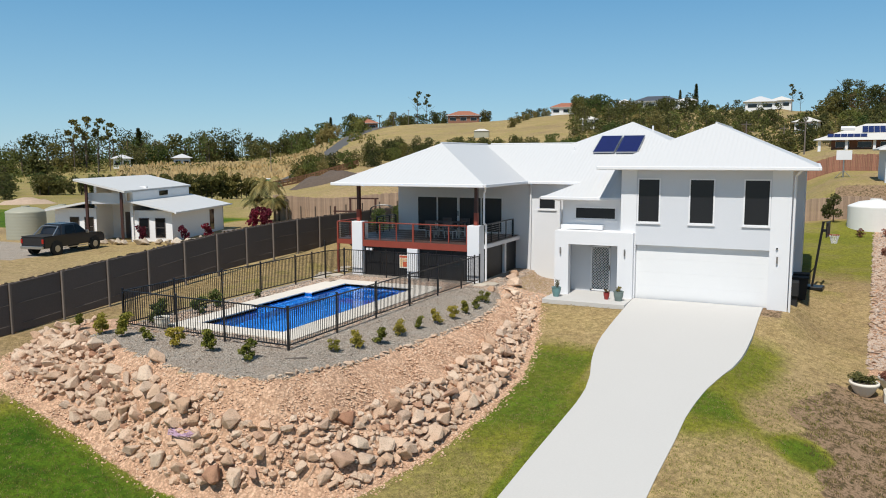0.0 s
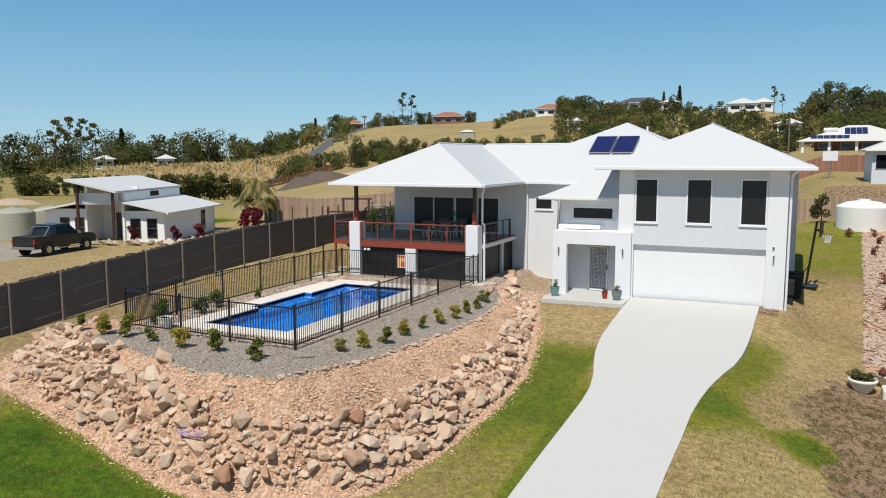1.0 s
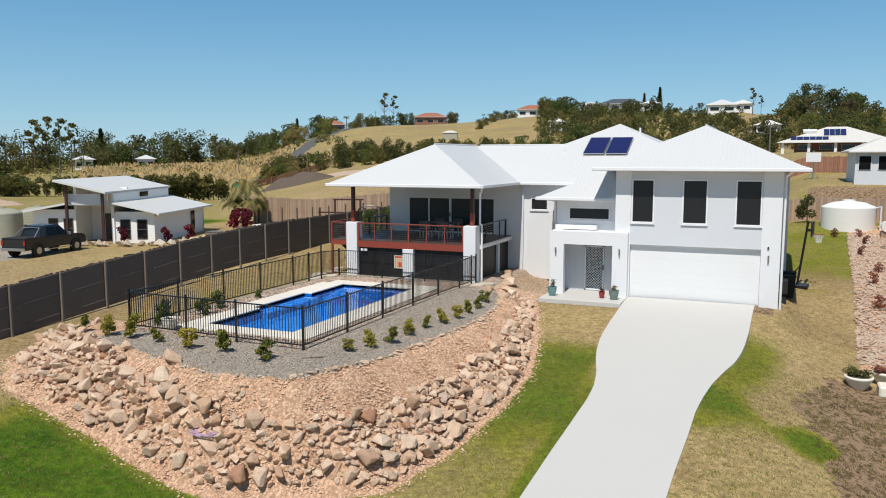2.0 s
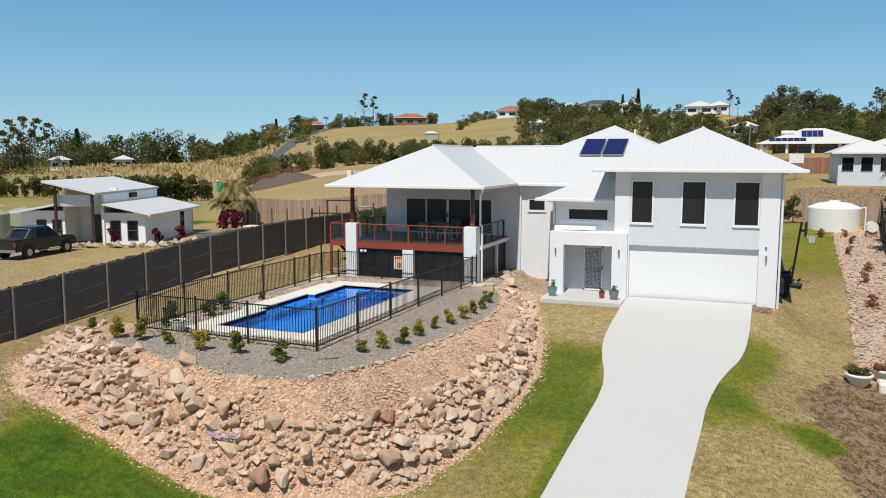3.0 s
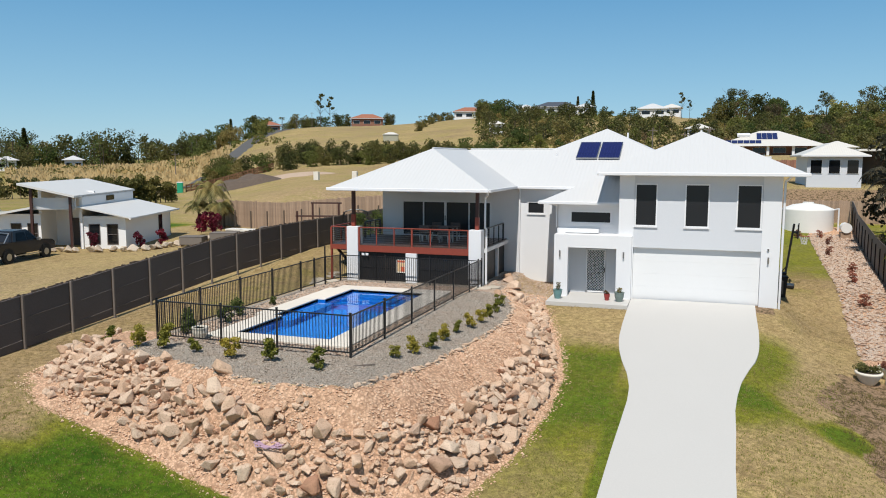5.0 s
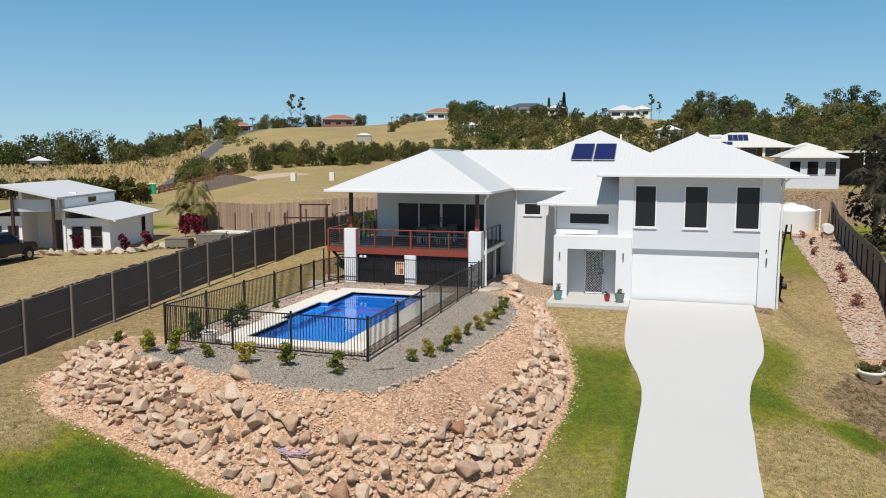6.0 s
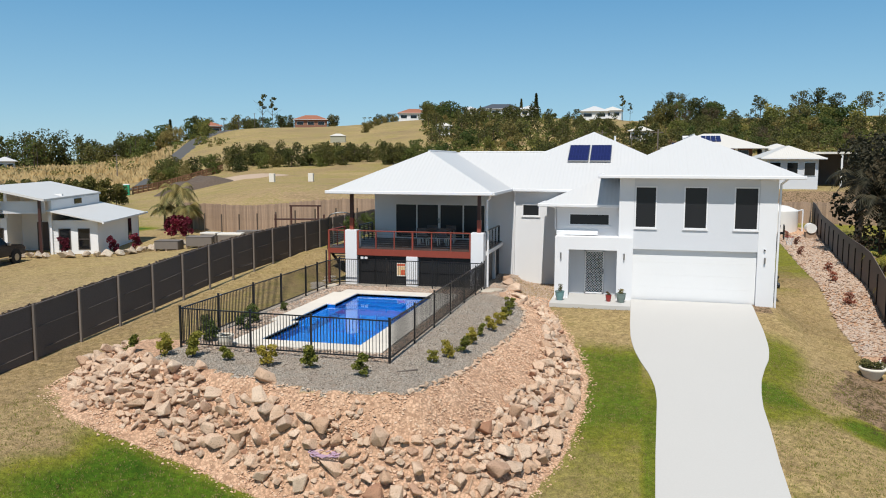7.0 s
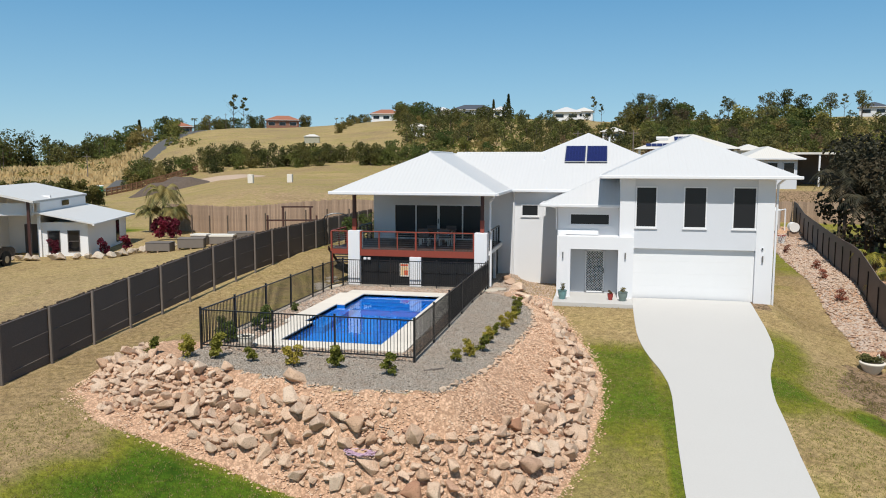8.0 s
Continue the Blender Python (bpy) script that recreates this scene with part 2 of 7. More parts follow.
M["rock"] = rock_material("sandstone_rock", [(0.0, (0.54, 0.35, 0.23)), (0.2, (0.79, 0.58, 0.425)), (0.4, (0.62, 0.435, 0.305)), (0.6, (0.80, 0.64, 0.495)), (0.8, (0.72, 0.51, 0.365)), (0.92, (0.60, 0.475, 0.37)), (1.0, (0.46, 0.235, 0.145))])
M["rubble"] = rock_material("small_sandstone_rubble", [(0.0, (0.70, 0.43, 0.28)), (0.5, (0.86, 0.60, 0.42)), (1.0, (0.82, 0.63, 0.47))])
M["pebble"] = rock_material("pinkish_pebbles", [(0.0, (0.45, 0.31, 0.23)), (0.5, (0.60, 0.48, 0.38)), (1.0, (0.55, 0.47, 0.41))])


def ground_material():
    """Lawn, dry grass, dirt and gravel; the zones come from the ground's own attribute, torn at the edges by noise."""
    m, nt, b = nodes_of("ground_surfaces", 0.95)
    b.inputs["Specular IOR Level"].default_value = 0.15
    at = nt.nodes.new("ShaderNodeAttribute")
    at.attribute_name = "zone"
    sp = nt.nodes.new("ShaderNodeSeparateColor")
    nt.links.new(at.outputs["Color"], sp.inputs[0])
    n_edge = noise_node(nt, 2.2, 6, 0.7, "World")
    n_big, n_mid, n_fine, n_tiny = (noise_node(nt, s, 6, 0.65, "World") for s in (0.13, 1.1, 5.5, 24.0))

    def torn(ch, width=0.45):
        v = maths(nt, "ADD", ch, maths(nt, "MULTIPLY", maths(nt, "SUBTRACT", n_edge, 0.5), width * 2))
        r = nt.nodes.new("ShaderNodeMapRange")
        r.inputs[1].default_value, r.inputs[2].default_value = 0.42, 0.58
        nt.links.new(v, r.inputs[0])
        return r.outputs[0]

    dirt, lush, gravel, mulch = torn(sp.outputs[0]), sp.outputs[1], torn(sp.outputs[2], 0.35), torn(at.outputs["Alpha"])
    dry = ramp(nt, n_mid, [(0.3, (0.35, 0.245, 0.115)), (0.5, (0.52, 0.385, 0.19)), (0.75, (0.33, 0.26, 0.095))])
    green = ramp(nt, n_mid, [(0.3, (0.16, 0.185, 0.022)), (0.6, (0.265, 0.255, 0.035)), (0.8, (0.39, 0.325, 0.085))])
    n_wide = noise_node(nt, 0.035, 6, 0.7, "World")
    dry = mix(nt, ramp(nt, n_wide, [(0.40, (0, 0, 0)), (0.62, (0.75, 0.75, 0.75))]), dry, ramp(nt, n_big, [(0.35, (0.27, 0.185, 0.11)), (0.65, (0.47, 0.34, 0.20))]))
    f = maths(nt, "ADD", lush, maths(nt, "MULTIPLY", maths(nt, "SUBTRACT", n_big, 0.5), 0.9))
    f = maths(nt, "ADD", f, maths(nt, "MULTIPLY", maths(nt, "SUBTRACT", n_mid, 0.5), 0.5))
    grass = mix(nt, ramp(nt, f, [(0.25, (0, 0, 0)), (0.65, (1, 1, 1))]), dry, green)
    deep = ramp(nt, n_mid, [(0.35, (0.045, 0.112, 0.006)), (0.7, (0.125, 0.20, 0.014))])
    grass = mix(nt, ramp(nt, f, [(0.7, (0, 0, 0)), (1.0, (1, 1, 1))]), grass, deep)
    grass = mix(nt, 0.7, grass, ramp(nt, n_fine, [(0.35, (0.45, 0.45, 0.42)), (0.62, (1.1, 1.1, 1.05))]), "MULTIPLY")
    grass = mix(nt, 0.65, grass, ramp(nt, n_tiny, [(0.36, (0.4, 0.4, 0.38)), (0.58, (1.1, 1.1, 1.05))]), "MULTIPLY")
    earth = ramp(nt, n_mid, [(0.3, (0.70, 0.44, 0.285)), (0.7, (0.86, 0.59, 0.41))])
    earth = mix(nt, 0.6, earth, ramp(nt, n_tiny, [(0.35, (0.5, 0.45, 0.42)), (0.6, (1, 1, 1))]), "MULTIPLY")
    vor = nt.nodes.new("ShaderNodeTexVoronoi")
    vor.inputs["Scale"].default_value = 13.0
    geo = nt.nodes.new("ShaderNodeNewGeometry")
    nt.links.new(geo.outputs["Position"], vor.inputs["Vector"])
    vs = nt.nodes.new("ShaderNodeSeparateColor")
    nt.links.new(vor.outputs["Color"], vs.inputs[0])
    earth = mix(nt, 0.75, earth, ramp(nt, vs.outputs[0], [(0.0, (0.55, 0.50, 0.47)), (0.5, (0.92, 0.9, 0.88)), (1.0, (1.0, 1.0, 1.0))]), "MULTIPLY")
    earth = mix(nt, ramp(nt, vor.outputs["Distance"], [(0.35, (0, 0, 0)), (0.75, (0.6, 0.6, 0.6))]), earth, (0.26, 0.155, 0.095))
    grey = ramp(nt, n_tiny, [(0.34, (0.075, 0.064, 0.053)), (0.5, (0.31, 0.272, 0.228)), (0.64, (0.64, 0.575, 0.49))])
    grey = mix(nt, ramp(nt, n_mid, [(0.42, (0, 0, 0)), (0.75, (0.65, 0.65, 0.65))]), grey, ramp(nt, n_fine, [(0.35, (0.20, 0.15, 0.11)), (0.65, (0.46, 0.35, 0.27))]))
    bed = ramp(nt, n_fine, [(0.32, (0.045, 0.045, 0.016)), (0.44, (0.15, 0.10, 0.055)), (0.55, (0.34, 0.23, 0.145)), (0.63, (0.19, 0.125, 0.075)), (0.74, (0.065, 0.075, 0.020))])
    c = mix(nt, dirt, grass, earth)
    c = mix(nt, gravel, c, grey)
    c = mix(nt, mulch, c, bed)
    nt.links.new(c, b.inputs["Base Color"])
    h = maths(nt, "ADD", maths(nt, "MULTIPLY", n_fine, 0.6), n_tiny)
    bump(nt, b, h, 0.8, 0.05)
    return m


M["ground"] = ground_material()


# ---- building helpers ----
def thing(name, label, category, loc=(0, 0, 0), rz=0.0, group="", kind=""):
    e = new(name)
    e.empty_display_size = 0.3
    e.matrix_world = pose(*loc, 0, 0, rz)
    return tagged(e, label, category, group, kind)


def world_of(ob):
    m = ob.matrix_basis.copy()
    while ob.parent:
        ob = ob.parent
        m = ob.matrix_basis @ m
    return m


def part(name, bm, material, parent=None, label="", world=False, smooth=False, turned=False):
    """Links a bmesh as one mesh object under a thing or a part. world: its corners are given in the world."""
    if parent is not None and world:
        bm.transform(world_of(parent).inverted())
    me = bpy.data.meshes.new(name)
    if not turned:
        bmesh.ops.recalc_face_normals(bm, faces=bm.faces)
    if smooth:
        for f in bm.faces:
            f.smooth = True
    bm.to_mesh(me)
    bm.free()
    for mat in material if isinstance(material, list) else [material]:
        me.materials.append(mat)
    ob = new(name, me)
    if parent is not None:
        ob.parent = parent
    if label:
        ob["label"] = label
    return ob


def share(name, mesh, parent, m, label=""):
    """Another object on a mesh that exists already, at the pose m in its parent."""
    ob = new(name, mesh)
    ob.parent = parent
    ob.matrix_basis = m
    if label:
        ob["label"] = label
    return ob


def box(bm, x0, y0, z0, x1, y1, z1, m=None, bevel=0.0):
    vs = [bm.verts.new((x, y, z)) for z in (z0, z1) for y in (y0, y1) for x in (x0, x1)]
    fs = [bm.faces.new([vs[i] for i in f]) for f in ((0, 2, 3, 1), (4, 5, 7, 6), (0, 1, 5, 4), (2, 6, 7, 3), (0, 4, 6, 2), (1, 3, 7, 5))]
    if bevel:
        es = {e for f in fs for e in f.edges}
        out = bmesh.ops.bevel(bm, geom=list(es), offset=bevel, segments=1, affect="EDGES")
        vs = list({v for f in out["faces"] for v in f.verts} | {v for v in vs if v.is_valid})
    if m is not None:
        for v in vs:
            v.co = m @ v.co
    return bm


def bx(*a, **k):
    return box(bmesh.new(), *a, **k)


def tube(bm, p0, p1, r0, r1=None, n=10, caps=True):
    p0, p1 = Vector(p0), Vector(p1)
    r1 = r0 if r1 is None else r1
    q = (p1 - p0).to_track_quat("Z", "Y")
    rings = []
    for p, r in ((p0, r0), (p1, r1)):
        rings.append([bm.verts.new(p + q @ Vector((r * math.cos(2 * math.pi * i / n), r * math.sin(2 * math.pi * i / n), 0))) for i in range(n)])
    for i in range(n):
        j = (i + 1) % n
        bm.faces.new((rings[0][i], rings[0][j], rings[1][j], rings[1][i]))
    if caps:
        bm.faces.new(rings[0][::-1])
        bm.faces.new(rings[1])
    return bm


def pipe(bm, pts, r, n=8):
    for a, b in zip(pts, pts[1:]):
        tube(bm, a, b, r, n=n)
    return bm


def lathe(bm, profile, n=20, at=(0, 0, 0)):
    """A turned form from (radius, height) pairs."""
    rings = [[bm.verts.new((at[0] + max(r, 0.001) * math.cos(2 * math.pi * i / n), at[1] + max(r, 0.001) * math.sin(2 * math.pi * i / n), at[2] + z)) for i in range(n)] for r, z in profile]
    for a, b in zip(rings, rings[1:]):
        for i in range(n):
            j = (i + 1) % n
            bm.faces.new((a[i], a[j], b[j], b[i]))
    bm.faces.new(rings[0][::-1])
    bm.faces.new(rings[-1])
    return bm


def wall_y(x0, x1, z0, z1, y, thick, holes=(), bm=None):
    """A wall that faces -y at y, with openings (x0, x1, z0, z1) cut right through it."""
    bm = bm or bmesh.new()
    xs = sorted({x0, x1, *[h[0] for h in holes], *[h[1] for h in holes]})
    zs = sorted({z0, z1, *[h[2] for h in holes], *[h[3] for h in holes]})
    xs, zs = [v for v in xs if x0 <= v <= x1], [v for v in zs if z0 <= v <= z1]
    nx, nz = len(xs) - 1, len(zs) - 1

    def solid(i, k):
        if not (0 <= i < nx and 0 <= k < nz):
            return False
        cx, cz = (xs[i] + xs[i + 1]) / 2, (zs[k] + zs[k + 1]) / 2
        return not any(h[0] < cx < h[1] and h[2] < cz < h[3] for h in holes)

    def quad(*c):
        bm.faces.new([bm.verts.new(p) for p in c])

    ya, yb = y, y + thick
    for i in range(nx):
        for k in range(nz):
            if not solid(i, k):
                continue
            a, b, c, d = xs[i], xs[i + 1], zs[k], zs[k + 1]
            quad((a, ya, c), (b, ya, c), (b, ya, d), (a, ya, d))
            quad((b, yb, c), (a, yb, c), (a, yb, d), (b, yb, d))
            if not solid(i - 1, k):
                quad((a, yb, c), (a, ya, c), (a, ya, d), (a, yb, d))
            if not solid(i + 1, k):
                quad((b, ya, c), (b, yb, c), (b, yb, d), (b, ya, d))
            if not solid(i, k - 1):
                quad((a, yb, c), (b, yb, c), (b, ya, c), (a, ya, c))
            if not solid(i, k + 1):
                quad((a, ya, d), (b, ya, d), (b, yb, d), (a, yb, d))
    bmesh.ops.remove_doubles(bm, verts=bm.verts, dist=0.0005)
    return bm


def hip(x0, x1, y0, y1, z, slope, thick=0.06):
    """A hip roof with its eaves on a rectangle; the ridge runs along the longer side."""
    bm = bmesh.new()
    w, d = x1 - x0, y1 - y0
    h = min(w, d) / 2
    cx, cy = (x0 + x1) / 2, (y0 + y1) / 2
    ends = ((cx, y0 + h), (cx, y1 - h)) if d >= w else ((x0 + h, cy), (x1 - h, cy))
    for dz in (0, -thick):
        c = [bm.verts.new((x, y, z + dz)) for x, y in ((x0, y0), (x1, y0), (x1, y1), (x0, y1))]
        r = [bm.verts.new((x, y, z + dz + slope * h)) for x, y in ends]
        fs = ((c[0], c[1], r[0]), (c[1], c[2], r[1], r[0]), (c[2], c[3], r[1]), (c[3], c[0], r[0], r[1])) if d >= w else ((c[0], c[1], r[1], r[0]), (c[1], c[2], r[1]), (c[2], c[3], r[0], r[1]), (c[3], c[0], r[0]))
        for f in fs:
            bm.faces.new(f if dz == 0 else f[::-1])
        if dz == 0:
            top = c
    for i in range(4):
        j = (i + 1) % 4
        bm.faces.new((top[i], c[i], c[j], top[j]))
    return bm


def slab_roof(corners, thick=0.08):
    """A flat tilted roof sheet from four corners."""
    bm = bmesh.new()
    a = [bm.verts.new(p) for p in corners]
    b = [bm.verts.new((p[0], p[1], p[2] - thick)) for p in corners]
    bm.faces.new(a)
    bm.faces.new(b[::-1])
    for i in range(len(a)):
        j = (i + 1) % len(a)
        bm.faces.new((a[i], b[i], b[j], a[j]))
    return bm


def step(a, b, v):
    t = min(1.0, max(0.0, (v - a) / (b - a)))
    return t * t * (3 - 2 * t)


# ---- the lie of the land ----
TERRACE = [(-21.8, 17.3), (-19.1, 16.3), (-14.2, 14.9), (-12.0, 15.25), (-11.65, 16.6), (-11.3, 19.2), (-10.95, 22.3), (-10.65, 25.2), (-10.9, 27.6), (-11.4, 29.5), (-12.4, 31.5), (-12.6, 37.2), (-21.2, 37.2), (-21.8, 30.0)]
TOE = [(-23.0, 15.7), (-21.0, 14.2), (-18.9, 14.05), (-17.3, 13.95), (-15.2, 13.55), (-12.6, 13.05), (-9.3, 14.75), (-8.6, 17.2), (-8.25, 20.5), (-8.3, 23.2), (-8.95, 26.2), (-10.1, 30.2), (-10.5, 31.6), (-10.5, 37.3), (-21.6, 37.3), (-23.2, 30.0), (-23.6, 20.0)]


def inside(poly, x, y):
    c = False
    if not (-24 < x < -7 and 12 < y < 38):
        return False
    for (x0, y0), (x1, y1) in zip(poly, poly[1:] + poly[:1]):
        if (y0 > y) != (y1 > y) and x < (x1 - x0) * (y - y0) / (y1 - y0) + x0:
            c = not c
    return c


def edge_distance(poly, x, y):
    best = 1e9
    for (x0, y0), (x1, y1) in zip(poly, poly[1:] + poly[:1]):
        dx, dy = x1 - x0, y1 - y0
        t = min(1, max(0, ((x - x0) * dx + (y - y0) * dy) / (dx * dx + dy * dy)))
        best = min(best, math.hypot(x - x0 - t * dx, y - y0 - t * dy))
    return best


def far_of(d):
    """The low field ends at 190; from there the hills stretch out over the true distance."""
    return d if d < 190 else 190 + (d - 190) * 3.1


def near_of(d):
    return d if d < 190 else 190 + (d - 190) / 3.1


def stretch(x, y):
    d = math.hypot(x + 4, y)
    return d / near_of(d) if y > 0 else 1.0


def base_height(x, y):
    """The land without the pool terrace."""
    g = -1.55 * (33 - y) / 17
    g = max(g, -3.2) if y < 33 else 0.0
    if y > 44:
        g += 0.5 * step(44, 64, y)
    right = min(1.1, max(0.0, 0.27 * (x + 2.2))) * (1 - step(34, 42, y)) * (1 - 0.5 * step(8, 40, x))
    right *= 1 - 0.85 * step(29, 32, y) * step(0.5, -0.9, x)
    g -= right
    left = max(-0.6, min(1.15, 0.05 + 0.055 * (y - 18)))
    left *= 1 - 0.85 * step(-26, -40, x)
    s = step(-13.5, -23.5, x)
    g = g * (1 - s) + left * s
    # the rise behind the yard
    g += (0.65 * step(60, 67, y) + 2.75 * step(70, 78, y)) * step(-4, 3, x)
    d, az = math.hypot(x + 4, y), math.degrees(math.atan2(-(x + 4), max(y, 1e-6)))
    if y > 0:
        k, d = d / near_of(d), near_of(d)
        g += 2.6 * step(70, 120, d) * step(37, 27, az) * (1 - step(-4, 3, x))
        g -= 1.6 * step(90, 170, d) * step(28, 38, az)
        g += 4.5 * step(180, 280, d) * step(58, 47, az)
        g += 3.0 * step(85, 125, d) * step(8, -2, az)
        rise = 16.5 * step(46, 10, az) + 3.5 * step(38, 31, az) * step(20, 30, az)
        g += (rise - 5.0 * step(8, -2, az)) * step(135 + 75 * step(9, 1, az), 330, d)
        g = 6.2 + (g - 6.2) * k
    return g


def height(x, y):
    g = base_height(x, y)
    if -24 < x < -7 and 12 < y < 37.4:
        top = 0.62 - 0.15 * step(28, 32, y) - 0.32 * step(-13.2, -10.9, x) * step(15.5, 19, y)
        if inside(TERRACE, x, y):
            return top
        if inside(TOE, x, y):
            a, b = edge_distance(TERRACE, x, y), edge_distance(TOE, x, y)
            t = a / (a + b + 1e-6)
            t = 0.75 * t + 0.25 * t * t * (3 - 2 * t)
            return top * (1 - t) + g * t
    return g


def spread(a, b, n0, far, growth):
    """Even steps from a to b, and growing steps out to far on both sides."""
    inner = [a + (b - a) * i / n0 for i in range(n0 + 1)]
    st, lo, hi = (b - a) / n0, [a], [b]
    s = st
    while lo[-1] > -far:
        s *= growth
        lo.append(lo[-1] - s)
    s = st
    while hi[-1] < far:
        s *= growth
        hi.append(hi[-1] + s)
    return lo[:0:-1] + inner + hi[1:]


DRIVE = [(-30, -6.2, -3.1), (15.5, -6.18, -3.1), (18, -6.12, -3.04), (20, -6.05, -2.95), (21.6, -6.0, -2.91), (22.7, -6.03, -2.81), (23.9, -6.2, -2.64), (25.1, -6.48, -2.36), (26.1, -6.66, -2.08), (27.1, -6.78, -1.92), (28, -6.84, -1.84), (29.5, -6.87, -1.76), (31.5, -6.87, -1.72), (33.62, -6.85, -1.66)]


def drive_edges(y):
    for (y0, a0, b0), (y1, a1, b1) in zip(DRIVE, DRIVE[1:]):
        if y0 <= y <= y1:
            t = (y - y0) / (y1 - y0)
            return a0 + (a1 - a0) * t, b0 + (b1 - b0) * t
    return DRIVE[-1][1], DRIVE[-1][2]


def build_ground():
    xs, ys = spread(-27, 6, 160, 3200, 1.07), spread(4, 38, 165, 3200, 1.07)
    verts, zones = [], []
    for y in ys:
        for x in xs:
            z = height(x, y)
            if -24 < x < -8 and 12.5 < y < 32 and not inside(TERRACE, x, y) and inside(TOE, x, y):
                z += 0.10 * noise.noise((x * 1.3, y * 1.3, 0)) + 0.05 * noise.noise((x * 4, y * 4, 2))
            # a pit for the pool and a bed for the slab and drive
            if -18.7 < x < -14.8 and 19.4 < y < 28.6:
                z = -1.6
            elif -10.35 < x < -1.9 and 31.8 < y < 38:
                z -= 0.25
            elif -21 < x < -0.8 and 38 <= y < 47:
                z -= 0.3
            else:
                a, b = drive_edges(y) if y < 33.6 else (0, 0)
                if a + 0.25 < x < b - 0.25:
                    z -= 0.10
            far = math.hypot(x + 10, y - 25)
            z += 0.5 * noise.noise((x * 0.02, y * 0.02, 5)) * step(60, 200, far)
            verts.append((x, y, z))
            in_toe, in_ter = inside(TOE, x, y), inside(TERRACE, x, y)
            dirt = lush = gravel = mulch = 0.0
            if in_ter:
                gravel = 1.0
                if x < -20.3 and y < 19:
                    gravel, dirt = 0.0, 1.0
                elif x < -20.45:
                    gravel, lush = 0.0, 0.32
            elif in_toe and x < -20.4 and y > 18.8:
                lush = 0.32
            elif in_toe and x > -22.8 and y < 33:
                dirt = 1.0
            else:
                de = edge_distance(TOE, x, y)
                dirt = 1 - step(-0.1, 0.35, de) if de < 3 and x > -22 and y < 33 else 0.0
                lush = 0.35
                if (y < 40 or (x > -1.6 and y < 67)) and x > -26:
                    lush = 0.30 + 0.55 * step(27, 21, y)
                    if x < -8:
                        lush = 0.95 * step(14.6, 12.6, y + 0.10 * (x + 15)) * step(-21.8, -18.6, x + 1.2 * noise.noise((x * 0.5, y * 0.5, 7))) + 0.12
                    if x > -1.6:
                        lush = 0.10 + 0.50 * step(38, 46, y)
                    if -3.2 < x < 1.5 and y < 40:
                        off = x - drive_edges(min(y, 33))[1]
                        lush = 0.10 + 0.62 * step(1.9, 0.5, off) * step(19.5, 21.5, y) * step(31.5, 27.5, y) + 0.25 * step(1.2, 0.2, off) * step(19, 16, y) + 0.45 * step(36, 42, y)
                        lush += 0.55 * max(0.0, 1 - abs(y - 22.3 + (x + 1.5) * 0.55) / 1.3)
                    if -11 < x < -6.5:
                        lush = 0.15 + 0.75 * step(27.8, 25, y) - 0.42 * step(20.5, 17.5, y)
                if x > -1.3 and y < 28.6:
                    mulch = step(-0.35, 0.35, x + 0.1 - 0.3 * max(0, y - 25) - 0.28 * max(0, 22.3 - y) + 0.5 * noise.noise((x * 0.8, y * 0.8, 4)) + 0.3 * noise.noise((x * 2.5, y * 2.5, 4))) * step(28.4, 27.6, y) * step(9, 8, x)
                    patch = max(0.0, 1 - math.hypot(x - 0.15, (y - 22.0) * 0.8) / 1.0)
                    lush, mulch = lush + 1.2 * patch, mulch * (1 - min(1, 1.6 * patch))
                if -2.2 < x < -0.95 and 32.3 < y < 34:
                    mulch = 0.8
                if 29 < y < 80 and x > 1.5:
                    dirt = max(dirt, step(1.9, 2.4, x - 0.06 * (y - 32.5)) * step(9, 8, x) if y < 66 else 0.0)
                    mulch = max(mulch, 0.62 * step(69, 71, y) * step(79, 77, y) if y > 66 else 0.0)
                # bare vacant lots and fields beyond
                d, az = math.hypot(x + 4, y), math.degrees(math.atan2(-(x + 4), max(y, 1e-6)))
                if y > 60 and d > 75:
                    lush = 0.30
                    if az > 18 and d < 190 and az < 36:
                        dirt = 0.42 * step(0.1, 0.5, noise.noise((x * 0.03, y * 0.03, 9))) * step(75, 95, d)
                    if az > 38:
                        lush = 0.42
                elif x < -26:
                    lush = 0.14
                    if x < -48 and y > 44:
                        lush = 1.0
                if -70 < x < -41.5 and 30 < y < 36.5:
                    gravel = step(-41.5, -44.0, x)
            zones.append((min(1, dirt), min(1, lush), gravel, min(1, mulch)))
    nx = len(xs)
    faces = [(j * nx + i, j * nx + i + 1, (j + 1) * nx + i + 1, (j + 1) * nx + i) for j in range(len(ys) - 1) for i in range(nx - 1)]
    me = bpy.data.meshes.new("ground")
    me.from_pydata(verts, [], faces)
    col = me.color_attributes.new("zone", "FLOAT_COLOR", "POINT")
    col.data.foreach_set("color", [c for z in zones for c in z])
    me.shade_smooth()
    me.materials.append(M["ground"])
    tagged(new("ground", me), "lawn, dry grass, dirt bank and gravel on sloping land", "ground", kind="structure")


build_ground()


